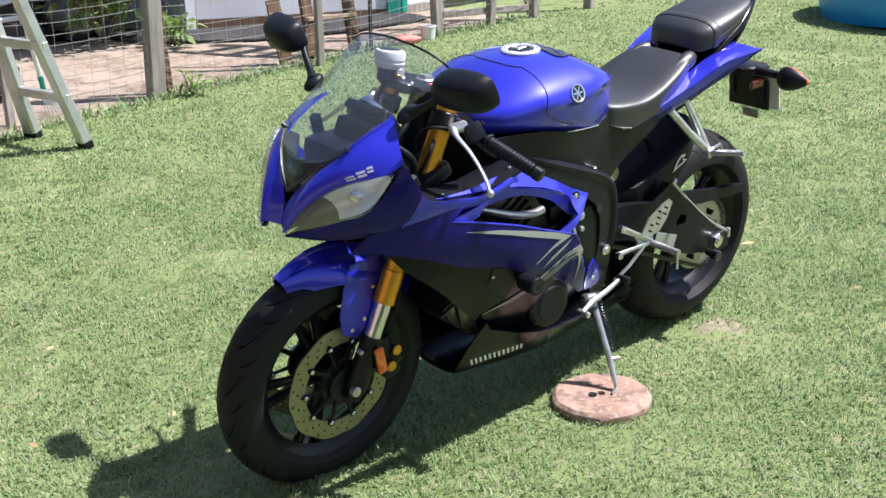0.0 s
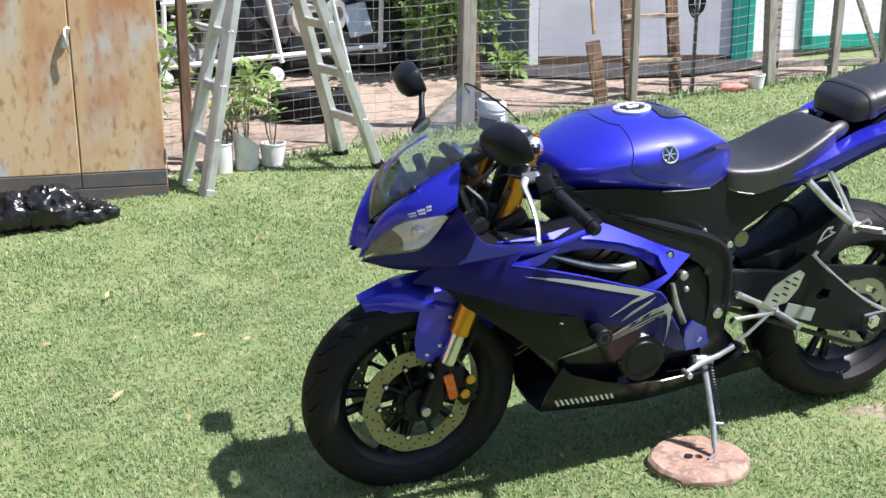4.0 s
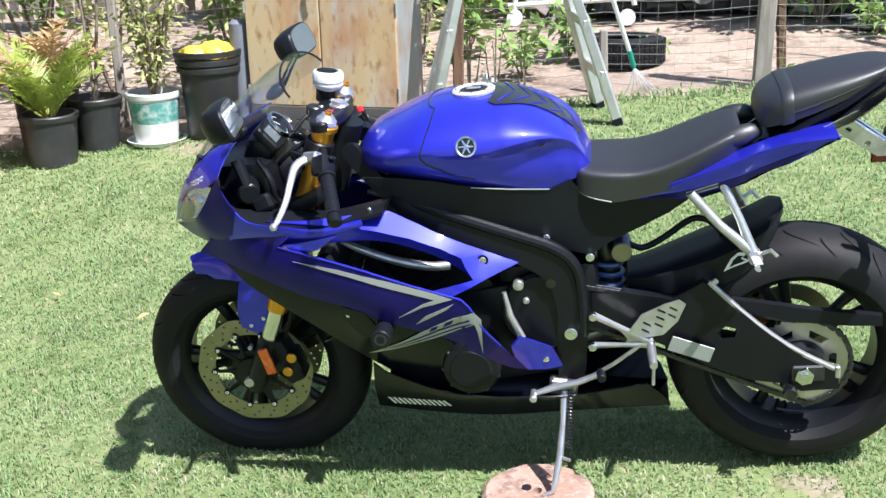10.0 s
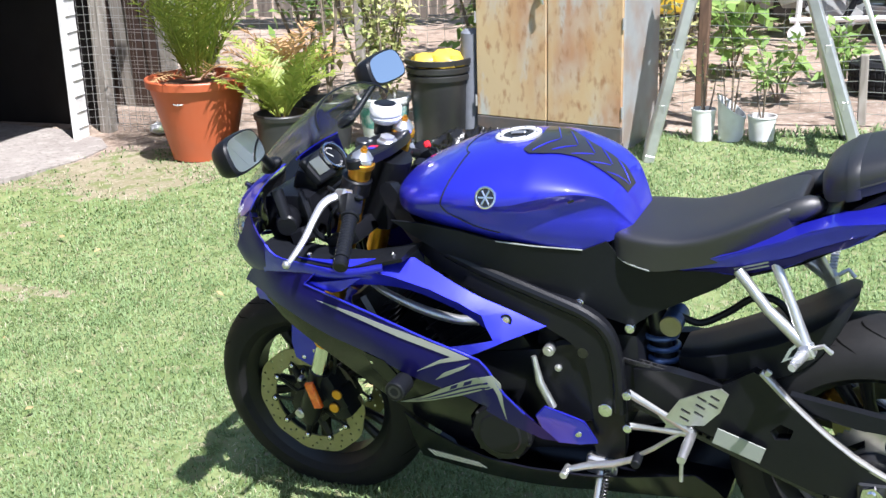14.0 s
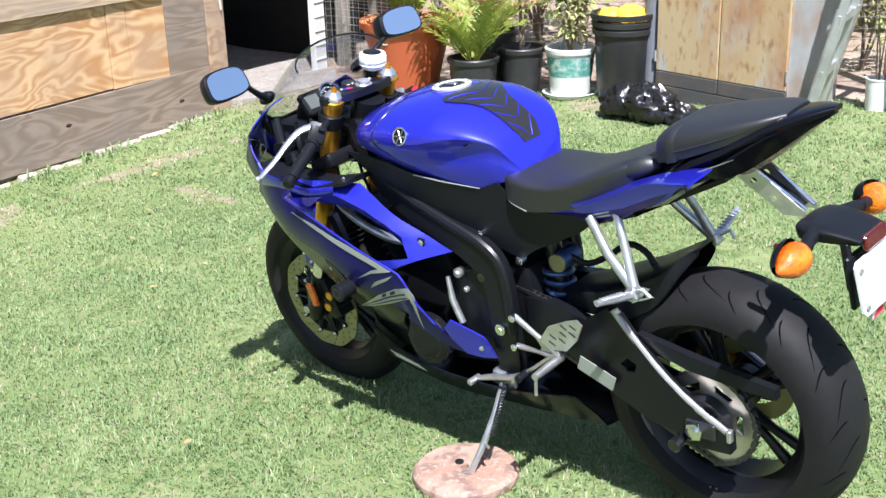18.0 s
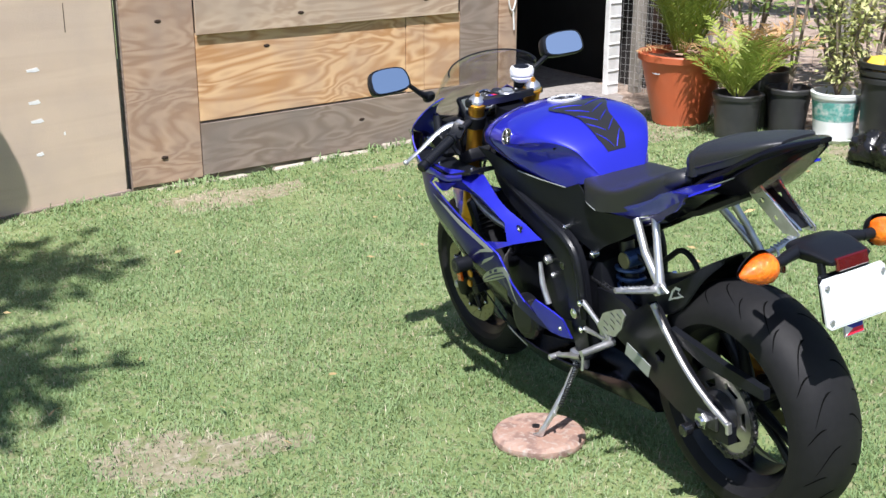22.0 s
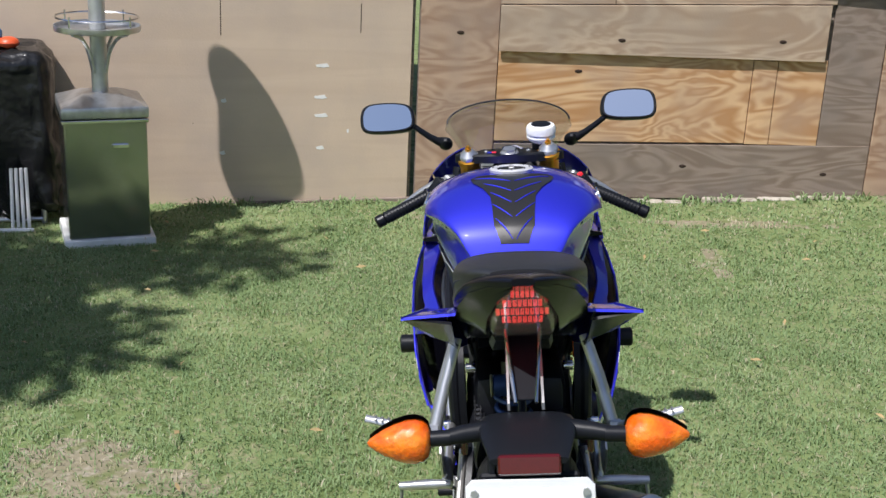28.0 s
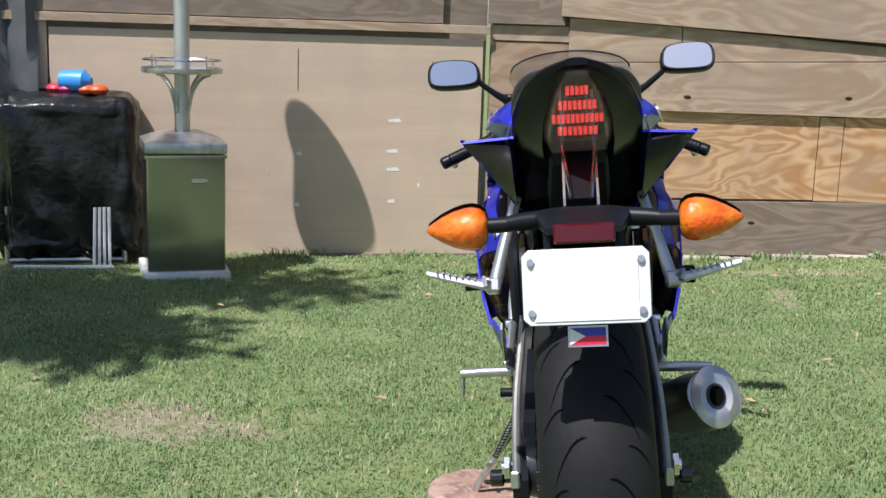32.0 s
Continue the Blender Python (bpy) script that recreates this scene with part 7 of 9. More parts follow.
while s_at < 2.45:       # broken concrete edging along the foot of the wall
    ln = krng.uniform(0.14, 0.34)
    foot = WR @ Vector((s_at + ln / 2, 0, 0))
    part("edging_stone", box(B(), (ln, krng.uniform(0.035, 0.06), 0.06), (s_at + ln / 2, -0.06 - krng.uniform(0, 0.015), ground_z(foot.x, foot.y) - 0.012 + krng.uniform(-0.008, 0.006)), (0, krng.uniform(-1, 1), krng.uniform(-2, 2)), 0.008), kerb_stone, wall_shed, m=WR)
    s_at += ln + krng.choice((0.01, 0.01, 0.06, 0.18))
chip = material("white_scuff", (0.8, 0.78, 0.75), 0.7, vary=0.1, scale=60)
bm = B()
for s0, z0, ln in ((0.50, 0.605, 0.075), (0.51, 0.437, 0.07), (0.505, 0.337, 0.075), (0.51, 0.16, 0.045), (1.02, 0.42, 0.03), (1.03, 0.14, 0.03), (0.36, 0.25, 0.012)):
    out = [(s0 - ln * 0.5, z0 - 0.006), (s0 - ln * 0.1, z0 - 0.011), (s0 + ln * 0.45, z0 - 0.007), (s0 + ln * 0.5, z0 + 0.006), (s0 + ln * 0.1, z0 + 0.009), (s0 - ln * 0.3, z0 + 0.013)]
    slab(bm, out, 0.001, Matrix.Translation((0, 0.0122, 0)) @ FL)
tagged(part("scuff", bm, chip, wall_shed, "white scuff marks", m=WL), kind="stuff")
bm = B()
for s0, z0, z1 in ((1.03, 0.76, 0.98), (0.3, 0.78, 0.93), (1.18, 0.30, 0.30)):
    box(bm, (0.004, 0.001, max(0.004, z1 - z0)), (s0, 0.0125, (z0 + z1) / 2))
part("crack", bm, dark_hole, wall_shed, m=WL)
bm = B()      # eaves above the wall
slab(bm, [(3.1, 3.6), (3.30, 0.6), (3.72, -2.3), (3.75, -3.4), (8, -3.4), (8, 3.6)], 0.06, pose(0, 0, 2.36))
tagged(part("roof_shed", bm, grey_ply), "low timber shed roof with eaves", "roof", kind="structure")
# door opening, jamb, floor, inside
concrete = mixed("pale_concrete", [(0.31, 0.28, 0.255), (0.26, 0.23, 0.21), (0.35, 0.32, 0.29), (0.21, 0.185, 0.165)], (2, 12, 40), 0.85, 0.2, 60)
bm = B()
slab(bm, [(4.10, -2.32), (4.02, -2.75), (4.08, -3.10), (4.42, -3.40), (7.5, -3.6), (7.5, -2.0), (4.16, -2.24)], 0.05, pose(0, 0, -0.085))
tagged(part("floor_shed", bm, concrete), "pale concrete threshold and shed floor", "floor", kind="structure")
# near-black colour stands in for the unlit room behind the doorway
inside = material("unlit_inside", (0.03, 0.026, 0.024), 0.9, vary=0.4, scale=4)
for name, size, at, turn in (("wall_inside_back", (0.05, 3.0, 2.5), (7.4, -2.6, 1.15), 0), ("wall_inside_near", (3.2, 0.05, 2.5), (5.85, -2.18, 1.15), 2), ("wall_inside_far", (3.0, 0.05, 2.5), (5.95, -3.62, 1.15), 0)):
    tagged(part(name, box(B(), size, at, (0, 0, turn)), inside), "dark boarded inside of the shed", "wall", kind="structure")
corrugated = material("white_corrugated_sheet", (0.75, 0.75, 0.73), 0.5, vary=0.08, scale=30, second=(0.5, 0.48, 0.45), second_scale=9, second_amount=0.4)
jamb = tagged(part("door_jamb", box(B(), (0.05, 0.13, 2.35), (4.44, -3.27, 1.12), (0, 0, 12), 0.006), corrugated), "white painted door jamb post", "door jamb", kind="structure")
bm = B()
for k in range(22):
    box(bm, (0.012, 0.12, 0.014), (4.414, -3.272, 0.04 + k * 0.10), (0, 0, 12), 0.004)
tagged(part("jamb_rib", bm, corrugated, jamb), kind="stuff")
bench = thing("workbench", "dark wooden bench inside the shed", "workbench")
dark_wood = material("dark_stained_wood", (0.06, 0.035, 0.025), 0.7, vary=0.3, scale=15)
part("benchtop", box(B(), (0.5, 1.0, 0.05), (6.4, -2.8, 0.75), bevel=0.006), dark_wood, bench)
for dx, dy in ((-0.2, -0.45), (0.2, -0.45), (-0.2, 0.45), (0.2, 0.45)):
    part("leg", box(B(), (0.06, 0.06, 0.78), (6.4 + dx, -2.8 + dy, 0.34), bevel=0.004), dark_wood, bench)
part("crossbar", tube(B(), [(5.9, -2.5, 0.05), (6.2, -3.1, 0.5)], 0.02, 8), dark_steel, bench)

# ---- stone disc under the stand ----
terracotta = mixed("worn_terracotta", [(0.33, 0.205, 0.155), (0.41, 0.28, 0.22), (0.24, 0.155, 0.125), (0.40, 0.33, 0.28)], (6, 22, 60), 0.75, 0.35, 60)
bm = B()
lathe(bm, [(0.011, 0.03), (0.10, 0.033), (0.128, 0.031), (0.138, 0.022), (0.140, 0.010), (0.136, 0.0), (0.011, 0.0)], 64, closed=True)
for v in bm.verts:
    r = math.hypot(v.co.x, v.co.y)
    a = math.atan2(v.co.y, v.co.x)
    k = 1 + 0.02 * noise.noise((math.cos(a) * 2, math.sin(a) * 2, 0)) * (r > 0.1)
    v.co.x, v.co.y = v.co.x * k, v.co.y * k
    v.co.z += 0.003 * noise.noise((v.co.x * 25, v.co.y * 25, 2)) * (v.co.z > 0.02)
    if v.co.z > 0.02 and abs(v.co.y - 0.03) < 0.02:
        v.co.z -= 0.0015
stone_disc = tagged(part("stone_disc", bm, terracotta, m=pose(-0.068, 0.225, 0.004, 1.0, 2.3, 30)), "round worn terracotta disc on the lawn", "paving disc")
disc_top = max(v.co.z for v in stone_disc.data.vertices)
# small dark disc added on top, standing in for a hole
part("centre_plug", lathe(B(), [(0.001, 0.0), (0.012, 0.0), (0.012, 0.004), (0.001, 0.004)], 18, pose(0.02, -0.02, disc_top - 0.0035)), dark_steel, stone_disc, "dark plug in the disc's middle")


# ---- steel cabinet ----
def rusty(name):
    mat = material(name, (0.50, 0.38, 0.25), 0.6, 0.1, bump=0.15, bump_scale=200, spec=0.3)
    nt = mat.node_tree
    coord = nt.nodes.new("ShaderNodeTexCoord")
    last = None
    mp = nt.nodes.new("ShaderNodeMapping")
    mp.inputs["Scale"].default_value = (1.0, 1.0, 0.45)
    nt.links.new(coord.outputs["Object"], mp.inputs["Vector"])
    for col, sc, lo, hi in (((0.47, 0.27, 0.135), 2.2, 0.40, 0.60), ((0.50, 0.47, 0.40), 3.1, 0.48, 0.62), ((0.40, 0.17, 0.075), 2.7, 0.50, 0.64), ((0.46, 0.48, 0.46), 7.0, 0.58, 0.70), ((0.34, 0.19, 0.10), 30, 0.54, 0.74)):
        nz = nt.nodes.new("ShaderNodeTexNoise")
        nz.inputs["Scale"].default_value, nz.inputs["Detail"].default_value = sc, 7
        nt.links.new(mp.outputs["Vector"], nz.inputs["Vector"])
        rg = nt.nodes.new("ShaderNodeMapRange")
        rg.inputs["From Min"].default_value, rg.inputs["From Max"].default_value = lo, hi
        nt.links.new(nz.outputs["Fac"], rg.inputs["Value"])
        mx = nt.nodes.new("ShaderNodeMix")
        mx.data_type = "RGBA"
        mx.inputs["B"].default_value = (*col, 1)
        mx.inputs["A"].default_value = (0.54, 0.42, 0.25, 1)
        if last is not None:
            nt.links.new(last, mx.inputs["A"])
        nt.links.new(rg.outputs["Result"], mx.inputs["Factor"])
        last = mx.outputs["Result"]
    nt.links.new(last, nt.nodes["Principled BSDF"].inputs["Base Color"])
    return mat


rust_paint = rusty("rusted_cream_paint")
grey_paint = material("dull_grey_paint", (0.35, 0.36, 0.36), 0.55, 0.2, vary=0.15, scale=12, second=(0.30, 0.18, 0.1), second_scale=5, second_amount=0.5)
primer = material("dark_primer", (0.075, 0.075, 0.08), 0.6, vary=0.25, scale=18, second=(0.2, 0.12, 0.08), second_scale=7, second_amount=0.35)
cab = thing("steel_cabinet", "rusted two-door steel cabinet with dark base", "cabinet", pose(1.315, -3.39, 0.08, 0, 0, 173.3))
part("body", box(B(), (0.86, 0.46, 1.75), (0, 0.245, 0.895), bevel=0.006), grey_paint, cab, "dull grey cabinet shell")
for s in (-1, 1):
    door = part("door", box(B(), (0.424, 0.02, 1.57), (s * 0.2145, 0.004, 0.955), bevel=0.005), rust_paint, cab, "rust-stained cabinet door")
    part("door_base", box(B(), (0.424, 0.021, 0.075), (s * 0.2145, 0.003, 0.13), bevel=0.003), primer, door)
part("base", box(B(), (0.86, 0.03, 0.09), (0, 0.008, 0.045), bevel=0.004), primer, cab, "dark primer base panel")
bm = B()
box(bm, (0.03, 0.02, 0.11), (-0.02, -0.012, 0.86), (0, 18, 0), 0.006)
tube(bm, [(-0.02, -0.02, 0.90), (-0.02, -0.045, 0.87), (-0.005, -0.05, 0.80), (0.0, -0.045, 0.785)], [0.009, 0.010, 0.008, 0.006], 10, smooth=1)
part("handle", bm, alloy, cab, "chromed swing handle")
bm = B()
for z in (0.25, 0.7, 1.2, 1.6):
    for s in (-1, 1):
        cyl(bm, (s * 0.43, -0.008, z - 0.03), (s * 0.43, -0.008, z + 0.03), 0.006, n=8)
scatter("hinge", bm, grey_paint, cab)

# ---- aluminium ladder ----
alu = material("dull_aluminium", (0.60, 0.61, 0.60), 0.42, 0.75, vary=0.12, scale=25, second=(0.38, 0.38, 0.37), second_scale=8, second_amount=0.5, bump=0.05, bump_scale=300)
ladder = thing("folding_ladder", "dull aluminium folding ladder standing open", "ladder")
top = Vector((0.318, -3.45, 1.74))


def stile(a, b, wide, deep):
    d = (Vector(b) - Vector(a))
    ln = d.length
    m = Matrix.Translation((Vector(a) + Vector(b)) / 2) @ d.to_track_quat("Z", "X").to_matrix().to_4x4()
    bm = B()
    box(bm, (wide, deep, ln), (0, 0, 0), bevel=0.004)
    bmesh.ops.transform(bm, matrix=m, verts=bm.verts)
    return bm


feet = {"n": (0.716, -3.214), "f": (0.785, -3.485)}, {"n": (-0.275, -3.373), "f": (-0.165, -3.752)}
for k, legs in enumerate(feet):
    ends = {}
    for q, (x, y) in legs.items():
        foot = Vector((x, y, ground_z(x, y)))
        head = top + Vector(((0.05 if k == 0 else -0.05), -0.0 + (0.10 if q == "n" else -0.10), 0))
        ends[q] = (foot, head)
        st = part("stile", stile(foot, head, 0.046, 0.078), alu, ladder, "ribbed aluminium stile")
        part("foot", stile(foot + (head - foot).normalized() * 0.0, foot + (head - foot).normalized() * 0.04, 0.052, 0.085), matt_black if k else alu, st)
        part("sleeve", stile(foot.lerp(head, 0.02), foot.lerp(head, 0.36), 0.056, 0.064), alu, st)
    for r in range(1, 6):
        t = r * 0.168
        a, b = ends["n"][0].lerp(ends["n"][1], t), ends["f"][0].lerp(ends["f"][1], t)
        d = (b - a).normalized()
        part("rung", stile(a - d * 0.04, b + d * 0.04, 0.046, 0.034), alu, ladder, "aluminium ladder rung")
part("hinge_joint", cyl(B(), top + Vector((0, 0.16, 0)), top - Vector((0, 0.16, 0)), 0.045, n=20, bevel=0.004), alu, ladder)

# ---- pots and plants ----
terracotta_plastic = material("terracotta_plastic", (0.50, 0.115, 0.045), 0.45, vary=0.06, scale=20, second=(0.42, 0.12, 0.06), second_scale=5, second_amount=0.5)
black_pot_plastic = material("black_pot_plastic", (0.028, 0.028, 0.03), 0.45, vary=0.2, scale=30, second=(0.07, 0.065, 0.06), second_scale=6, second_amount=0.4)
white_glaze = material("white_glazed_pot", (0.72, 0.73, 0.72), 0.3, vary=0.05, scale=20, second=(0.55, 0.55, 0.5), second_scale=7, second_amount=0.4)
teal_print = material("teal_print", (0.10, 0.32, 0.28), 0.4, vary=0.5, scale=40, second=(0.55, 0.58, 0.55), second_scale=28, second_amount=0.9)
potting = material("potting_bark", (0.16, 0.085, 0.05), 0.9, vary=0.5, scale=40, bump=0.9, bump_scale=60)


def pot(name, label, x, y, r0, r1, h, mat, rim=0.02, group=""):
    ob = thing(name, label, "plant pot", pose(x, y, ground_z(x, y)), group)
    part("pot_body", lathe(B(), [(0.005, 0.0), (r0, 0.0), (r0 + (r1 - r0) * 0.9, h - rim * 1.6), (r1 + 0.008, h - rim * 1.5), (r1 + 0.012, h - 0.006), (r1 + 0.008, h), (r1 - 0.008, h), (r1 - 0.016, h - 0.05), (0.005, h - 0.06)], 40), mat, ob)
    bm = B()
    lathe(bm, [(0.005, h - 0.035), (r1 * 0.5, h - 0.04), (r1 - 0.018, h - 0.05), (r1 - 0.02, h - 0.07), (0.005, h - 0.07)], 28)
    for v in bm.verts:
        v.co.z += 0.012 * noise.noise((v.co.x * 30, v.co.y * 30, h))
    part("soil", bm, potting, ob, "dark bark and soil")
    return ob


def leafy(name, a, b, c=None, rough=0.5):
    mat = blade_material(name, a, b, c or b)
    mat.node_tree.nodes["Principled BSDF"].inputs["Roughness"].default_value = rough
    return mat


palm_green = leafy("palm_leaflets", (0.10, 0.16, 0.02), (0.20, 0.26, 0.04), (0.34, 0.34, 0.07), 0.4)
palm_yellow = leafy("young_palm_leaflets", (0.15, 0.23, 0.03), (0.30, 0.37, 0.07), (0.44, 0.44, 0.12), 0.4)
dry_frond = leafy("dry_palm_leaflets", (0.50, 0.28, 0.12), (0.62, 0.40, 0.20), (0.68, 0.50, 0.30), 0.7)
cream_leaf = leafy("cream_edged_leaves", (0.20, 0.28, 0.07), (0.50, 0.50, 0.22), (0.70, 0.64, 0.38), 0.45)
green_leaf = leafy("garden_leaves", (0.11, 0.20, 0.045), (0.24, 0.37, 0.10), (0.42, 0.50, 0.18), 0.45)
bark = material("grey_bark", (0.20, 0.16, 0.12), 0.85, vary=0.3, scale=30, bump=0.5, bump_scale=60)


def frond(bm, base, heading, rise, length, leaf, curl=0.9, n=26, width=0.008, r=random.Random(3)):
    """A feather leaf: a curved midrib with leaflets both sides."""
    pts = []
    for i in range(n + 1):
        t = i / n
        up = rise - curl * t * t
        out = Vector((math.cos(heading) * math.cos(up), math.sin(heading) * math.cos(up), math.sin(up)))
        pts.append((pts[-1] if pts else Vector(base)) + out * (length / n))
    tube(bm, pts, [0.006 * (1 - 0.8 * i / n) for i in range(n + 1)], 5)
    for i in range(3, n):
        t = i / n
        d = (pts[i + 1] - pts[i]).normalized()
        sidev = d.cross(Vector((0, 0, 1))).normalized()
        ln = leaf * math.sin(math.pi * (0.12 + 0.83 * t)) * r.uniform(0.85, 1.1)
        for s in (1, -1):
            tip = pts[i] + (sidev * s * r.uniform(0.6, 1.0) + d * r.uniform(0.35, 0.85) + Vector((0, 0, 0.25 - 0.4 * t + r.uniform(-0.3, 0.3)))) * ln
            mid = pts[i].lerp(tip, 0.5) + Vector((0, 0, 0.05 * ln))
            w = d * width * 0.5
            v = [bm.verts.new(q) for q in (pts[i] - w * 0.6, pts[i] + w * 0.6, mid + w, tip, mid - w)]
            bm.faces.new((v[0], v[1], v[2], v[4]))
            bm.faces.new((v[4], v[2], v[3]))
    return bm


def leaves(bm, spots, size, r, shape=0.45):
    """Bent leaves at (place, direction)."""
    for p, d in spots:
        ln = size * r.uniform(0.6, 1.3)
        d = (d + Vector((r.uniform(-0.6, 0.6), r.uniform(-0.6, 0.6), r.uniform(-0.3, 0.6)))).normalized()
        s = d.cross(Vector((r.uniform(-1, 1), r.uniform(-1, 1), 1.2))).normalized() * ln * shape * 0.5
        mid, tip = p + d * ln * 0.45, p + d * ln - Vector((0, 0, ln * 0.2))
        v = [bm.verts.new(q) for q in (p, mid + s, tip, mid - s)]
        bm.faces.new((v[0], v[1], v[3]))
        bm.faces.new((v[1], v[2], v[3]))
    return bm


def shrub(parent, base, height, spread, stems, per, size, mat, r, stem_mat=None, bare_low=0.25, shape=0.45):
    """Forking stems with leaves along them; stems and crown are parts."""
    sb, spots = B(), []
    base = Vector(base)
    for k in range(stems):
        a = 2 * math.pi * k / stems + r.uniform(-0.5, 0.5)
        top = base + Vector((math.cos(a) * spread * r.uniform(0.3, 1), math.sin(a) * spread * r.uniform(0.3, 1), height * r.uniform(0.65, 1.05)))
        midp = base.lerp(top, 0.5) + Vector((r.uniform(-1, 1), r.uniform(-1, 1), 0)) * spread * 0.25
        line = [base, midp, top]
        rad = 0.004 + height * 0.006
        tube(sb, line, [rad, rad * 0.7, rad * 0.3], 6, smooth=1)
        for _ in range(per):
            t = bare_low + (1 - bare_low) * r.random() ** 0.8
            p = line[0].lerp(line[1], t * 2) if t < 0.5 else line[1].lerp(line[2], t * 2 - 1)
            out = Vector((r.gauss(0, 1), r.gauss(0, 1), r.gauss(0.2, 0.6))).normalized()
            p2 = p + out * spread * r.random() * 0.45
            spots.append((p2, out))
    scatter("stem", sb, stem_mat or bark, parent, gap=0.0)
    tagged(part("crown", leaves(B(), spots, size, r, shape), mat, parent), kind="stuff")


rr = random.Random(11)
big = pot("potted_palm", "large terracotta-coloured pot with a tall sago palm", 3.27, -2.99, 0.175, 0.285, 0.46, terracotta_plastic, 0.03, "potted plants by the fence")
bm = B()
for k in range(38):
    a = 2 * math.pi * k / 38 * 7.2
    frond(bm, (0.05 * math.cos(a), 0.05 * math.sin(a), 0.43), a, rr.uniform(1.0, 1.45), rr.uniform(0.7, 1.0), 0.12, rr.uniform(0.2, 0.6), 30, 0.012, rr)
tagged(part("fronds", bm, palm_green, big, "upright green feather fronds"), kind="stuff")
bm = B()
for k in range(60):
    a = rr.uniform(0, 6.28)
    q = rr.uniform(0.0, 0.12)
    box(bm, (0.012, 0.05, 0.006), (q * math.cos(a), q * math.sin(a), 0.45 + rr.uniform(0, 0.05)), (rr.uniform(-40, 40), rr.uniform(-60, 60), math.degrees(a)))
tagged(part("old_leaf_bases", bm, material("dry_scales", (0.34, 0.22, 0.15), 0.8, vary=0.4, scale=30), big, "dry brown leaf bases"), kind="stuff")
bm = B()
frond(bm, (0.05, 0.02, 0.44), radians(95), 0.35, 0.34, 0.10, 0.7, 18, 0.009, rr)
frond(bm, (-0.05, 0.05, 0.44), radians(150), 0.5, 0.5, 0.12, 0.8, 18, 0.009, rr)
frond(bm, (-0.10, 0.0, 0.44), radians(170), 0.35, 0.55, 0.12, 0.5, 18, 0.009, rr)
tagged(part("dry_fronds", bm, dry_frond, big, "dry orange-brown fronds"), kind="stuff")
mark_m = pose(0, 0, 0, 0, 0, 100) @ pose(0.255, 0, 0.345, 0, 76, 0)
bm = B()
tube(bm, [mark_m @ Vector((0.006 * math.sin(t), 0.028 * math.cos(t), 0.002)) for t in (math.pi * i / 10 for i in range(11))], 0.004, 6)
ball(bm, mark_m @ Vector((0.004, 0, 0.002)), (0.009, 0.012, 0.006), 8)
part("mark", bm, white_glaze, big, "small pale moulded mark")

small = pot("potted_palm", "black nursery pot with a yellow-green palm", 2.70, -2.96, 0.125, 0.145, 0.27, black_pot_plastic, 0.02, "potted plants by the fence")
bm = B()
for k in range(20):
    a = 2 * math.pi * k / 20 * 4.1
    frond(bm, (0.02 * math.cos(a), 0.02 * math.sin(a), 0.24), a, rr.uniform(0.7, 1.4), rr.uniform(0.36, 0.60), 0.105, rr.uniform(0.3, 1.2), 26, 0.017, rr)
tagged(part("fronds", bm, palm_yellow, small, "yellow-green feather fronds"), kind="stuff")
behind = pot("potted_palm", "black pot with a dry-tipped palm", 2.86, -3.28, 0.15, 0.18, 0.36, black_pot_plastic, 0.02, "potted plants by the fence")
bm = B()
for k in range(13):
    a = 2 * math.pi * k / 13
    frond(bm, (0.02 * math.cos(a), 0.02 * math.sin(a), 0.33), a, rr.uniform(0.7, 1.3), rr.uniform(0.34, 0.58), 0.11, rr.uniform(0.5, 1.1), 22, 0.016, rr)
tagged(part("fronds", bm, dry_frond, behind, "dry orange fronds"), kind="stuff")
sap = pot("potted_sapling", "black nursery pot with a thin sapling", 2.56, -3.24, 0.105, 0.135, 0.285, black_pot_plastic, 0.02, "potted plants by the fence")
shrub(sap, (0, 0, 0.24), 1.25, 0.16, 2, 40, 0.06, green_leaf, rr, bare_low=0.6)
part("side_twig", tube(B(), [(0.0, 0, 0.36), (-0.06, 0.02, 0.42), (-0.12, 0.03, 0.43)], [0.006, 0.005, 0.003], 6), bark, sap)
white_pot = pot("potted_shrub", "white glazed pot printed in teal with a variegated shrub", 2.262, -3.33, 0.115, 0.143, 0.285, white_glaze, 0.02, "potted plants by the fence")
part("print_band", lathe(B(), [(0.1255, 0.12), (0.1275, 0.12), (0.1415, 0.235), (0.1395, 0.235)], 40, closed=True), teal_print, white_pot, "teal printed band")
part("saucer", lathe(B(), [(0.02, -0.004), (0.15, -0.004), (0.165, 0.02), (0.16, 0.022), (0.148, 0.004), (0.02, 0.004)], 36, closed=True), white_glaze, white_pot, "white saucer")
shrub(white_pot, (0, 0, 0.24), 0.85, 0.24, 9, 110, 0.05, cream_leaf, rr, bare_low=0.12, shape=0.5)

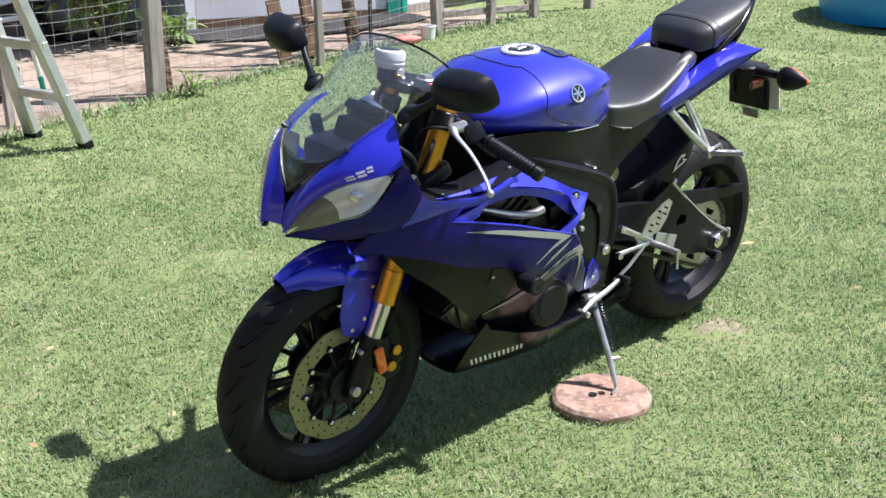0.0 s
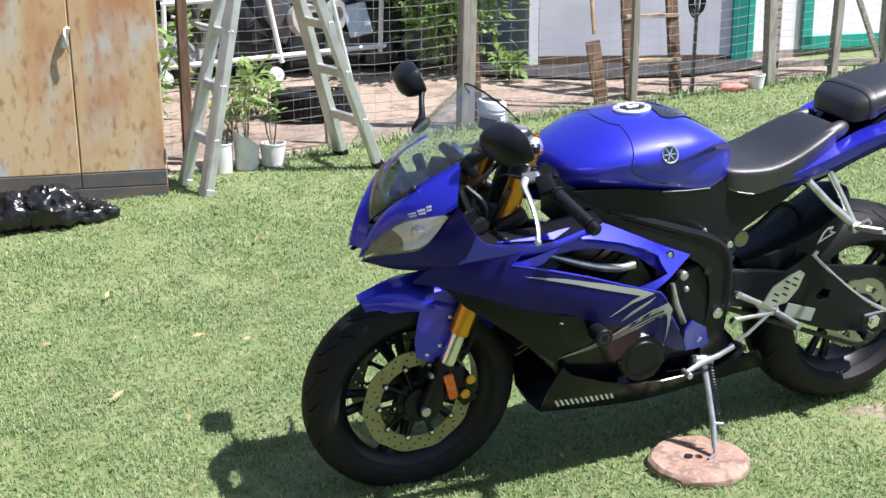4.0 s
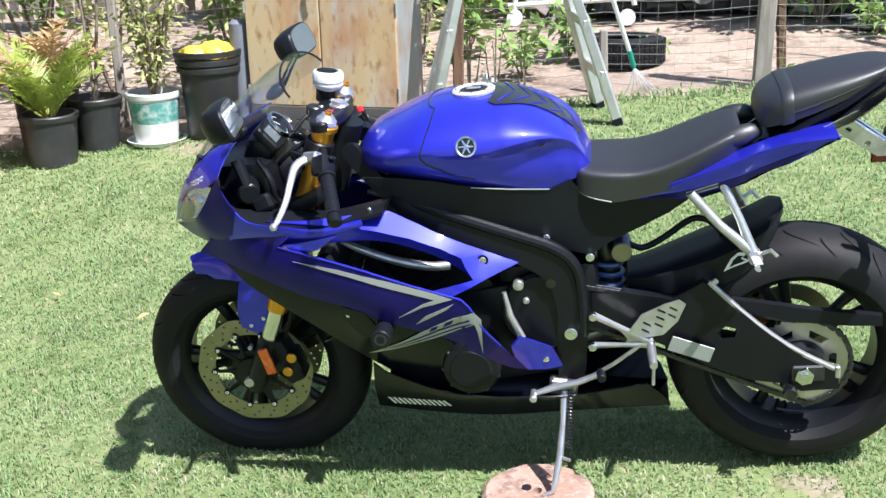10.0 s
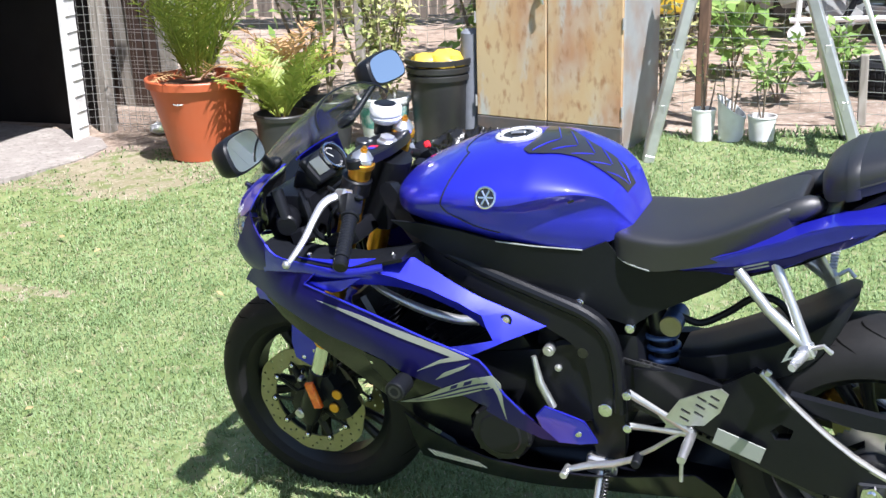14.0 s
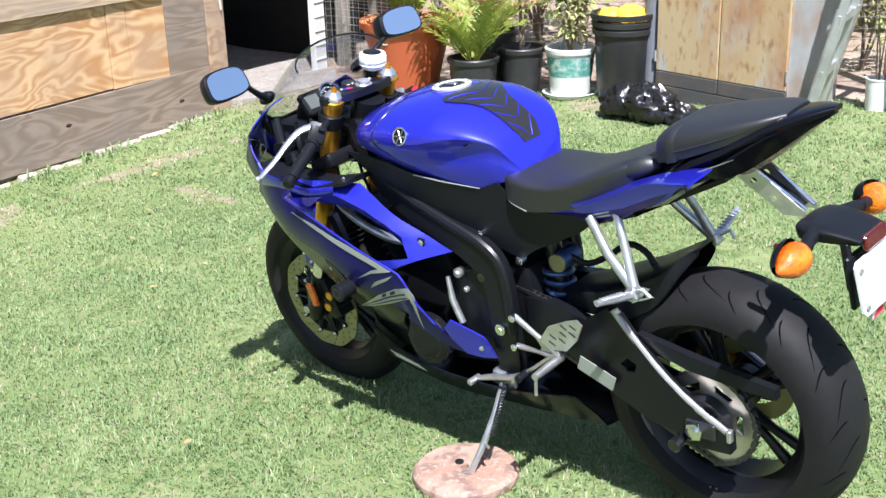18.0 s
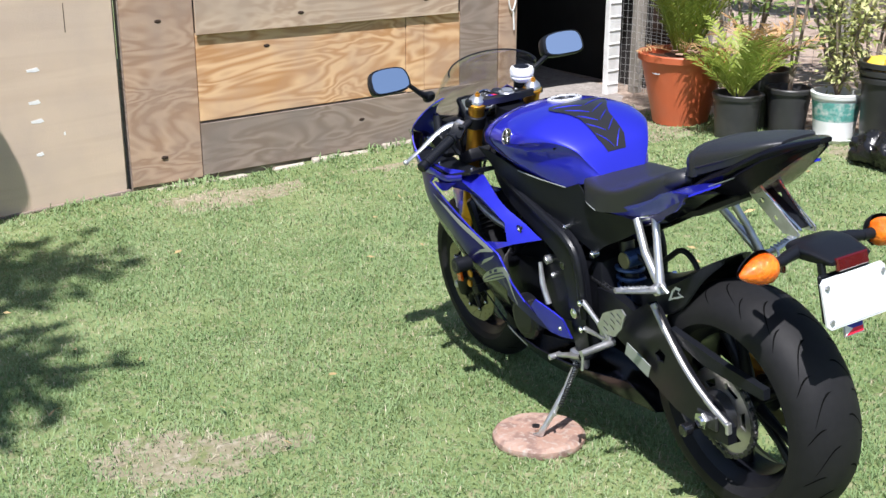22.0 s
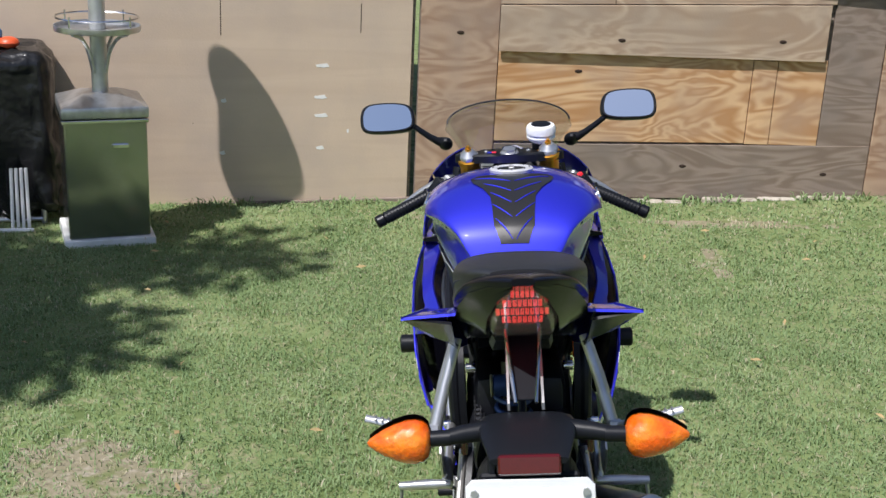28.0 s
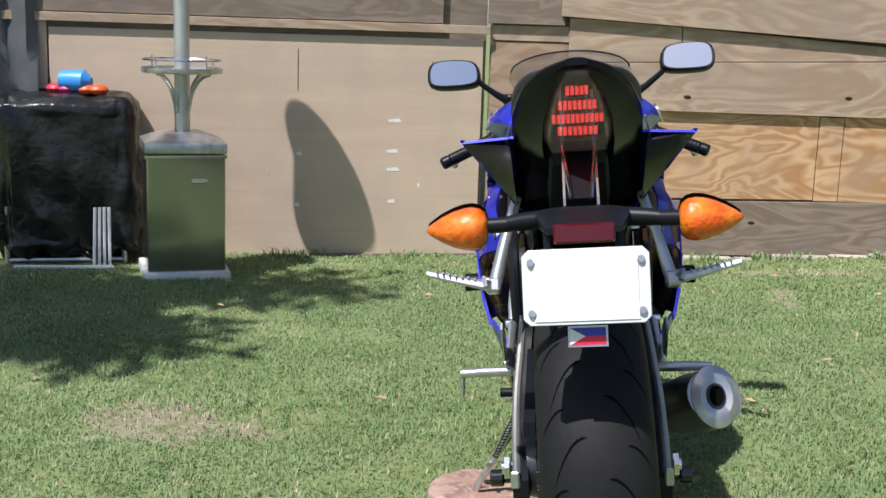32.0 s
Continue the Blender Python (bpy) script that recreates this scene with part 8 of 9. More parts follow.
# ---- bins, bags, pails ----
bin_plastic = material("black_bin_plastic", (0.02, 0.02, 0.021), 0.42, vary=0.2, scale=25, second=(0.05, 0.05, 0.05), second_scale=5, second_amount=0.4)
binx, biny = 1.965, -3.43
wbin = thing("waste_bin", "black plastic bin filled with yellow bags", "bin", pose(binx, biny, ground_z(binx, biny)))
part("bin_body", lathe(B(), [(0.005, 0.0), (0.135, 0.0), (0.142, 0.02), (0.160, 0.34), (0.166, 0.44), (0.160, 0.44), (0.13, 0.02), (0.005, 0.015)], 44), bin_plastic, wbin)
for zr, rr_ in ((0.366, 0.176), (0.408, 0.180), (0.452, 0.186)):
    part("bin_rim", lathe(B(), [(rr_ - 0.018, zr - 0.004), (rr_, zr), (rr_ + 0.001, zr + 0.026), (rr_ - 0.004, zr + 0.030), (rr_ - 0.018, zr + 0.028)], 44, closed=True), bin_plastic, wbin)
yellow = material("yellow_plastic_bag", (0.75, 0.52, 0.06), 0.4, vary=0.12, scale=15, bump=0.4, bump_scale=14)
bag = thing("yellow_bags", "crumpled yellow bags in the bin", "bag", pose(binx, biny, ground_z(binx, biny) + 0.46))
for k, (dx, dy, sx, sy, sz) in enumerate(((0.06, 0.02, 0.10, 0.09, 0.045), (-0.05, 0.0, 0.10, 0.10, 0.065), (0.0, -0.06, 0.09, 0.08, 0.05))):
    bm = ball(B(), (dx, dy, 0.0), (sx, sy, sz), 20)
    for v in bm.verts:
        v.co *= 1 + 0.22 * noise.noise((v.co.x * 22 + k, v.co.y * 22, v.co.z * 22))
    part("bag", bm, yellow, bag)
roll = thing("grey_roll", "rolled grey mat standing behind the bin", "roll", pose(1.80, -3.50, ground_z(1.8, -3.5)))
part("mat", cyl(B(), (0, 0, 0), (0, 0.0, 0.62), 0.055, n=20, bevel=0.02), material("grey_foam", (0.16, 0.17, 0.2), 0.8, vary=0.2, scale=30), roll)
black_film = material("black_bag_film", (0.012, 0.012, 0.013), 0.22, vary=0.3, scale=20, bump=0.9, bump_scale=16)
bagx, bagy = 1.53, -3.04
trash = thing("rubbish_bag", "glossy black rubbish bag lying on the grass", "bag", pose(bagx, bagy, ground_z(bagx, bagy)))


def crumple(bm, amount, freq, seed):
    for v in bm.verts:
        n1 = noise.noise(v.co * freq + Vector((seed, 0, 0)))
        n2 = noise.noise(v.co * freq * 2.6 + Vector((0, seed, 0)))
        ridge = 1 - abs(n2) * 2
        v.co += v.normal * amount * (0.7 * n1 + 0.5 * ridge - 0.3)
    return bm


for k, (dx, dy, sx, sy, sz) in enumerate(((0.14, 0.0, 0.15, 0.13, 0.10), (-0.03, 0.02, 0.16, 0.12, 0.115), (-0.2, 0.0, 0.15, 0.1, 0.065))):
    bm = ball(B(), (dx, dy, sz * 0.72), (sx, sy, sz), 48)
    bm.normal_update()
    crumple(bm, 0.045, 11.0, k * 3.1)
    crumple(bm, 0.022, 16.0, k * 1.7)
    for v in bm.verts:
        v.co.z = max(v.co.z, 0.004)
    part("bag_lobe", bm, black_film, trash, m=None, sharp=60)
pail_white = material("white_pail_plastic", (0.72, 0.73, 0.72), 0.45, vary=0.08, scale=20, second=(0.45, 0.42, 0.38), second_scale=9, second_amount=0.5)
pail_group = "pails by the fence"
for k, (x, y, r, h, lab) in enumerate(((0.545, -3.66, 0.062, 0.16, "grey-white plastic pail"), (0.405, -3.68, 0.072, 0.17, "white pail with a slanted cut rim"), (0.250, -3.70, 0.072, 0.12, "white pail holding a seedling"))):
    pl = thing("pail", lab + " on the ground", "pail", pose(x, y, ground_z(x, y)), pail_group)
    bm = B()
    lathe(bm, [(0.005, 0), (r * 0.86, 0), (r, h), (r * 1.05, h), (r * 1.05, h + 0.008), (r * 0.95, h + 0.008), (r * 0.82, 0.006), (0.005, 0.006)], 32)
    if k == 1:
        for v in bm.verts:
            if v.co.z > h * 0.9:
                v.co.z += 0.05 * (v.co.x / r)
    part("pail_body", bm, pail_white, pl)
    if k == 2:
        part("soil", lathe(B(), [(0.005, h - 0.03), (r * 0.92, h - 0.03), (r * 0.92, h - 0.04), (0.005, h - 0.04)], 20), potting, pl)
        shrub(pl, (0, 0, h - 0.04), 0.30, 0.09, 3, 14, 0.055, green_leaf, rr, bare_low=0.6)
    else:
        shrub(pl, (0, 0, 0.03), 0.5, 0.07, 4, 5, 0.03, cream_leaf, rr, bare_low=0.4)

# ---- wire fence ----
post_wood = wood("weathered_post", (0.36, 0.33, 0.29), (0.26, 0.235, 0.20), (9, 9, 1.4), 0.85, 6.0, (0.18, 0.16, 0.14), 0.5)
dark_post_wood = wood("brown_post", (0.20, 0.12, 0.075), (0.13, 0.08, 0.05), (9, 9, 1.4), 0.85, 6.0, (0.09, 0.06, 0.05), 0.5)
wire = material("galvanised_wire", (0.55, 0.55, 0.54), 0.4, 0.8, vary=0.15, scale=60)
fence = thing("wire_fence", "wire mesh fence on weathered timber posts", "fence")
line = [(4.34, -3.44, 0.085, 1.9), (3.55, -3.55, 0.05, 1.5), (2.62, -3.72, 0.05, 1.6), (1.75, -3.78, 0.05, 1.5), (0.66, -4.10, 0.06, 1.35), (-0.19, -4.12, 0.045, 0.36), (-1.10, -4.12, 0.095, 1.25), (-2.31, -4.14, 0.05, 1.45), (-3.55, -4.40, 0.075, 1.45), (-4.17, -4.42, 0.065, 1.5), (-4.66, -4.45, 0.07, 1.5)]
for i, (x, y, w, h) in enumerate(line):
    z = ground_z(x, y)
    bm = box(B(), (w, w * 0.9, h + 0.1), (x, y, z + h / 2 - 0.05), (rr.uniform(-2, 2), rr.uniform(-2, 2), rr.uniform(-9, 9)), 0.006)
    part("post", bm, dark_post_wood if i in (4,) else post_wood, fence, "weathered timber post")
part("post", box(B(), (0.045, 0.045, 1.0), (-1.20, -4.20, ground_z(-1.2, -4.2) + 0.2), (0, 4, 10), 0.004), dark_post_wood, fence)
bm = B()
for (x0, y0, _, _), (x1, y1, _, _) in zip(line, line[1:]):
    a, b = Vector((x0, y0, ground_z(x0, y0))), Vector((x1, y1, ground_z(x1, y1)))
    n = max(2, int((b - a).length / 0.30))
    for k in range(20):
        z = 0.05 + 0.055 * k + 0.0011 * k * k * 0.5 + 0.012 * noise.noise((x0, k * 1.3, 0))
        pts = [a.lerp(b, i / n) + Vector((0, 0.012 * noise.noise((i, k, x0)), z - 0.02 * math.sin(math.pi * i / n) + 0.006 * noise.noise((i * 0.7, k, y0)))) for i in range(n + 1)]
        tube(bm, pts, 0.0021, 4, caps=False)
    m = int((b - a).length / 0.10)
    for i in range(1, m):
        p = a.lerp(b, i / m)
        tube(bm, [p + Vector((0, 0, 0.05)), p + Vector((0.006 * noise.noise((i, x0, 0)), 0.004, 0.7)), p + Vector((0, 0, 1.30))], 0.0009, 4, caps=False)
tagged(part("wire_mesh", bm, wire, fence, "galvanised wire mesh"), kind="stuff")
# finer mesh guard near the door
bm = B()
for k in range(34):
    z = 0.03 + k * 0.05
    tube(bm, [(4.43, -3.35, z), (4.35, -3.40, z), (3.62, -3.50, z - 0.02)], 0.0014, 4, caps=False)
for k in range(18):
    t = k / 17
    tube(bm, [(4.43 - 0.81 * t, -3.35 - 0.15 * t, 0.0), (4.43 - 0.81 * t, -3.35 - 0.15 * t, 1.72)], 0.0014, 4, caps=False)
tagged(part("mesh_guard", bm, wire, fence, "fine wire mesh by the doorway"), kind="stuff")
# gate at the far end
gate = thing("garden_gate", "grey timber gate frame with a diagonal brace", "gate")
gx0, gx1, gy0 = -4.62, -3.66, -4.46
gz = ground_z(-4.1, gy0)
for nm, a, b, w in (("gate_rail", (gx0, gy0, gz + 0.10), (gx1, gy0, gz + 0.12), 0.05), ("gate_rail", (gx0, gy0, gz + 0.86), (gx1, gy0, gz + 0.88), 0.045), ("gate_stile", (gx0, gy0, gz + 0.05), (gx0, gy0, gz + 1.4), 0.05), ("gate_stile", (gx1, gy0, gz + 0.05), (gx1, gy0, gz + 1.4), 0.05), ("gate_brace", (gx0 + 0.02, gy0, gz + 0.12), (gx0 + 0.42, gy0, gz + 0.9), 0.04)):
    part(nm, stile(a, b, w, w * 0.7), post_wood, gate)
tall = thing("timber_post", "single grey timber post on the lawn", "post")
part("post", box(B(), (0.075, 0.075, 1.7), (-5.3, -4.44, ground_z(-5.3, -4.44) + 0.8), (1, 0, 8), 0.006), post_wood, tall)

# ---- garden beyond the fence ----
teal = material("teal_gloss_trim", (0.012, 0.28, 0.22), 0.4, vary=0.1, scale=20, second=(0.02, 0.2, 0.17), second_scale=5, second_amount=0.5)
white_wall = material("white_painted_boarding", (0.78, 0.78, 0.80), 0.55, vary=0.05, scale=8, second=(0.62, 0.62, 0.64), second_scale=2.5, second_amount=0.5, bump=0.1, bump_scale=60)
# bluish copy of the white wall, with its shade put into the colour
shaded_wall = material("white_wall_in_shade", (0.74, 0.74, 0.79), 0.6, vary=0.05, scale=8, second=(0.5, 0.5, 0.57), second_scale=2.0, second_amount=0.5)
shed = thing("garden_shed", "white garden shed with teal trim", "shed")
za = 0.36
cA, cB, cC = Vector((-2.45, -5.95, 0)), Vector((-4.05, -5.40, 0)), Vector((-6.15, -5.52, 0))


def run(name, a, b, z0, z1, thick, mat, out=0.0, t0=0.0, t1=1.0, parent=shed, label=""):
    a, b = Vector(a), Vector(b)
    d = (b - a).normalized()
    nrm = Vector((d.y, -d.x, 0))
    if nrm.y < 0:
        nrm = -nrm
    p, q = a.lerp(b, t0), a.lerp(b, t1)
    c = (p + q) / 2 + nrm * out
    bm = box(B(), ((q - p).length, thick, z1 - z0), (c.x, c.y, (z0 + z1) / 2), (0, 0, math.degrees(math.atan2(d.y, d.x))), 0.004)
    return part(name, bm, mat, parent, label)


run("wall", cA, cB, za + 0.08, 2.9, 0.08, shaded_wall, -0.04)
run("wall", cB, cC, za + 0.10, 2.9, 0.08, white_wall, -0.04)
run("wall", cA, (-3.0, -8.5, 0), za, 2.9, 0.08, shaded_wall, -0.04)
run("plinth", cA, cB, za - 0.2, za + 0.08, 0.10, dark_post_wood, -0.05)
run("plinth", cB, cC, za - 0.2, za + 0.10, 0.10, post_wood, -0.05)
run("corner_trim", cA, cB, za - 0.02, 2.9, 0.04, teal, 0.01, 0.93, 1.0, label="teal corner board")
run("corner_trim", cB, cC, za + 0.05, 2.9, 0.04, teal, 0.01, 0.0, 0.03)
run("corner_trim", cB, cC, za + 0.05, 2.9, 0.04, teal, 0.01, 0.96, 1.0)
door = run("shed_door", cB, cC, za + 0.17, 2.4, 0.03, white_wall, 0.012, 0.30, 0.80, label="white shed door with teal frame")
for t0, t1, z0, z1 in ((0.26, 0.31, za + 0.12, 2.5), (0.79, 0.84, za + 0.12, 2.5), (0.26, 0.84, za + 0.10, za + 0.21), (0.26, 0.84, 2.4, 2.5)):
    run("door_frame", cB, cC, z0, z1, 0.03, teal, 0.03, t0, t1, label="teal door frame")
part("door_knob", ball(B(), (-5.72, -5.42, za + 0.55), (0.025, 0.025, 0.03), 10), white_plastic, shed)
bm = B()
slab(bm, [(-2.2, -5.75), (-4.1, -5.05), (-6.4, -5.2), (-6.6, -8.8), (-2.4, -8.8)], 0.08, pose(0, 0, 2.92))
part("roof", bm, grey_ply, shed)
picket = wood("old_palings", (0.22, 0.19, 0.16), (0.15, 0.13, 0.11), (12, 12, 1.2), 0.9, 5.0, (0.09, 0.075, 0.065), 0.6)
pal = thing("paling_fence", "old grey paling fence behind the garden", "fence")
bm = B()
x = -3.2
while x < 8.5:
    w = rr.uniform(0.07, 0.11)
    y = -8.3 + 0.12 * (x + 3)
    box(bm, (w, 0.02, rr.uniform(1.7, 1.95)), (x, y, 0.25 + 0.9), (rr.uniform(-2, 2), rr.uniform(-2, 2), rr.uniform(-4, 4)))
    x += w + rr.uniform(0.0, 0.035)
tagged(part("paling", bm, picket, pal, "grey palings"), kind="stuff")
for z in (0.6, 1.6):
    part("fence_rail", stile((-3.3, -8.38, z + 0.2), (8.5, -6.98, z), 0.05, 0.08), picket, pal)
dark_fence = thing("board_fence", "dark board fence along the far edge of the lawn", "fence")
bm = B()
for k in range(34):
    xx = -6.2 - k * 0.20
    box(bm, (0.19, 0.025, 1.9), (xx, -5.75 + k * 0.03, 1.35), (0, 0, rr.uniform(-2, 2)), 0.003)
tagged(part("fence_board", bm, dark_post_wood, dark_fence, "dark upright boards"), kind="stuff")
for k in range(4):
    part("fence_post", box(B(), (0.1, 0.1, 2.0), (-6.6 - k * 1.7, -5.66 + k * 0.25, 1.35), (0, 0, 0), 0.006), dark_post_wood, dark_fence)

# thin dark sheet laid on the soil along the shed
mat_black = mixed("dark_ground_mix", [(0.045, 0.042, 0.045), (0.07, 0.065, 0.065), (0.03, 0.028, 0.03), (0.10, 0.09, 0.085)], (2, 9, 30), 0.9, 0.5, 30)
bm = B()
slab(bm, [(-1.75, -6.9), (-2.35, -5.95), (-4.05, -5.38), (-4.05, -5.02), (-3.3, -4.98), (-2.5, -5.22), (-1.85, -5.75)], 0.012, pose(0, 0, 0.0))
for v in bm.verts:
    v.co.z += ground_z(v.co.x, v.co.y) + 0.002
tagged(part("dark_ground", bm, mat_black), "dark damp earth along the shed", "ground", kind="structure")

# tyre lying on the soil
tyre = thing("old_tyre", "worn car tyre lying on the soil", "tyre", pose(-0.30, -4.92, ground_z(-0.3, -4.92) - 0.01, 1.5, 0, 0))
prof = [(0.165, 0.02), (0.18, 0.0), (0.24, -0.0), (0.268, 0.02), (0.274, 0.05), (0.274, 0.13), (0.268, 0.16), (0.24, 0.18), (0.18, 0.18), (0.165, 0.16), (0.175, 0.15), (0.25, 0.14), (0.25, 0.04), (0.175, 0.03)]
part("casing", lathe(B(), prof, 56, closed=True), rubber, tyre)
bm = B()
for k in range(44):
    a = 360 * k / 44
    for z, sk in ((0.035, 12), (0.075, -12), (0.115, 12), (0.15, -12)):
        p = pose(0, 0, 0, 0, 0, a) @ Vector((0.276, 0, z))
        box(bm, (0.008, 0.026, 0.028), p, (sk, 0, a), 0.002)
tagged(part("tread_block", bm, rubber, tyre), kind="stuff")

# rakes and tools leaning at the fence
hoe = thing("garden_rake", "rake with a white handle and green socket leaning by the ladder", "rake")
part("handle", tube(B(), [(-0.12, -3.72, 1.1), (-0.33, -3.98, 0.46)], 0.013, 10), white_plastic, hoe, "white handle")
part("socket", tube(B(), [(-0.33, -3.98, 0.46), (-0.36, -4.02, 0.36)], 0.015, 10), teal, hoe, "green socket")
bm = B()
for k in range(7):
    tube(bm, [(-0.36, -4.02, 0.36), (-0.40 + 0.02 * (k - 3), -4.02 + 0.03, 0.26), (-0.42 + 0.035 * (k - 3), -4.0, ground_z(-0.4, -4.0) + 0.01)], 0.003, 5)
tagged(part("tines", bm, alu, hoe), kind="stuff")
wl = thing("wooden_stepladder", "old brown wooden stepladder leaning on the shed", "stepladder")
for x in (-2.44, -2.80):
    part("stile", stile((x, -4.40, ground_z(x, -4.4)), (x - 0.12, -4.85, 1.75), 0.05, 0.08), dark_post_wood, wl)
for k in range(4):
    z = 0.55 + k * 0.30
    t = (z - 0.31) / 1.44
    part("tread", box(B(), (0.42, 0.10, 0.025), (-2.62 - 0.12 * t, -4.40 - 0.45 * t, z), (0, 0, 0), 0.003), pale_ply, wl)
shovel = thing("shovel", "long-handled shovel leaning on the fence", "shovel")
part("shaft", tube(B(), [(-2.15, -4.42, 0.75), (-2.10, -4.52, 1.7)], 0.014, 8), fresh_ply, shovel, "pale wooden shaft")
part("blade", box(B(), (0.11, 0.02, 0.42), (-2.17, -4.40, 0.50), (6, 8, 4), 0.008, 2), dark_post_wood, shovel, "rusty brown blade")
hose = thing("hose_reel", "black hose hanging on a pole", "hose")
part("pole", tube(B(), [(-2.88, -4.32, ground_z(-2.9, -4.3)), (-2.95, -4.4, 1.7)], 0.014, 8), dark_steel, hose)
for k in range(3):
    part("hose_loop", tube(B(), [(-2.93 + 0.05 * math.cos(t) + 0.015 * k, -4.36, 0.98 + 0.11 * math.sin(t) - 0.012 * k) for t in (2 * math.pi * i / 20 for i in range(21))], 0.008, 6), matt_black, hose)
pink = thing("plastic_tub", "small grey tub with a pink cloth beside it", "tub", pose(-3.42, -4.33, ground_z(-3.42, -4.33)))
part("tub_body", lathe(B(), [(0.005, 0), (0.05, 0), (0.06, 0.09), (0.064, 0.09), (0.062, 0.1), (0.055, 0.1), (0.045, 0.01), (0.005, 0.01)], 24), pail_white, pink)
cloth = thing("pink_cloth", "crumpled pink cloth on the soil", "cloth", pose(-3.22, -4.33, ground_z(-3.2, -4.33)))
bm = ball(B(), (0, 0, 0.02), (0.12, 0.08, 0.035), 24)
bm.normal_update()
part("cloth_body", crumple(bm, 0.02, 20, 2), material("pink_cloth", (0.62, 0.22, 0.18), 0.9, vary=0.2, scale=30), cloth)
mower = thing("red_mower", "old red mower with orange wheels", "mower", pose(-6.28, -4.82, ground_z(-6.28, -4.82)))
red_paint = material("faded_red_paint", (0.30, 0.03, 0.025), 0.5, vary=0.25, scale=20, second=(0.2, 0.05, 0.03), second_scale=8, second_amount=0.5)
part("deck", box(B(), (0.42, 0.3, 0.12), (0, 0, 0.12), bevel=0.03, seg=2), red_paint, mower)
part("engine_block", box(B(), (0.2, 0.2, 0.14), (-0.05, 0, 0.23), bevel=0.03, seg=2), red_paint, mower)
for dx in (-0.2, 0.16):
    wh = part("wheel", lathe(B(), [(0.02, -0.02), (0.10, -0.025), (0.112, -0.015), (0.112, 0.015), (0.10, 0.025), (0.02, 0.02)], 24, pose(dx, 0.19, 0.11, 90)), rubber, mower)
    part("hub", lathe(B(), [(0.005, -0.03), (0.065, -0.03), (0.06, 0.03), (0.005, 0.03)], 24, pose(dx, 0.19, 0.11, 90)), material("orange_hub", (0.7, 0.16, 0.05), 0.5, vary=0.1), wh, "orange wheel hub")
for s in (0, 0.28):
    part("handlebar", tube(B(), [(0.18, -0.14 + s, 0.18), (0.45, -0.14 + s, 0.42), (0.72, -0.14 + s, 0.66)], 0.011, 8), alloy, mower)
pool = thing("paddling_pool", "blue plastic paddling pool on the lawn", "pool", pose(-6.75, -2.2, ground_z(-6.75, -2.2)))
blue_plastic = material("blue_pool_plastic", (0.02, 0.25, 0.62), 0.35, vary=0.06, scale=10)
part("pool_wall", lathe(B(), [(0.005, 0), (0.78, 0), (0.82, 0.1), (0.84, 0.26), (0.87, 0.27), (0.87, 0.285), (0.82, 0.285), (0.79, 0.1), (0.76, 0.02), (0.005, 0.02)], 56), blue_plastic, pool)
stake = thing("garden_stake", "thin metal stake in the lawn", "stake", pose(-5.35, -3.05, ground_z(-5.35, -3.05)))
part("rod", tube(B(), [(0, 0, 0), (0, 0, 0.16), (0.02, 0, 0.2)], 0.007, 6), dark_steel, stake)
part("rod", tube(B(), [(0.02, 0.02, 0), (0.0, 0, 0.14)], 0.005, 6), dark_steel, stake)

# junk pile: trolley frame, covered machine, barrel
junk = thing("trolley", "white tubular trolley among garden junk", "trolley")
jx, jy = -0.35, -6.25
for a, b in (((0.9, 0, 0.15), (-0.9, 0, 0.25)), ((0.9, 0, 0.95), (-1.0, 0, 1.05)), ((0.85, 0, 0.1), (0.8, 0, 1.3)), ((-0.05, 0, 0.15), (0.1, 0, 0.95)), ((-0.85, 0, 0.2), (-0.9, 0, 1.25)), ((0.85, 0, 0.62), (0.1, 0, 0.66))):
    part("tube", tube(B(), [(jx + a[0], jy + a[1], 0.3 + a[2]), (jx + b[0], jy + b[1], 0.3 + b[2])], 0.02, 8), white_plastic, junk)
for dx in (0.0, 0.85):
    part("caster", lathe(B(), [(0.01, -0.02), (0.06, -0.02), (0.06, 0.02), (0.01, 0.02)], 18, pose(jx + dx, jy, ground_z(jx, jy) + 0.06, 90)), white_plastic, junk)
mach = thing("covered_machine", "dark machine under a dark cover", "machine", pose(-0.85, -6.95, 0.33))
bm = box(B(), (1.5, 0.8, 1.0), (0, 0, 0.5), (0, 0, 0), 0.12, 3)
bmesh.ops.subdivide_edges(bm, edges=list(bm.edges), cuts=4, use_grid_fill=True)
bm.normal_update()
part("cover", crumple(bm, 0.10, 4.0, 5.0), material("dark_tarpaulin", (0.03, 0.033, 0.038), 0.4, vary=0.4, scale=10, second=(0.16, 0.17, 0.19), second_scale=3, second_amount=0.6), mach)
part("bonnet", box(B(), (0.9, 0.6, 0.06), (-0.35, 0.1, 1.02), (4, 6, 8), 0.02, 2), material("pale_panel", (0.55, 0.58, 0.62), 0.4, vary=0.1, scale=9, second=(0.35, 0.36, 0.36), second_scale=4), mach, "pale panel on top")
part("front", box(B(), (1.2, 0.06, 0.4), (0, 0.44, 0.3), (0, 0, 0), 0.02), dark_steel, mach)
scrap = thing("scrap_heap", "heap of scrap panels, pipes and machine parts", "scrap")
scrap_mats = (dark_steel, alu, matt_black, grey_paint, primer, grey_paint, matt_black, dark_steel)
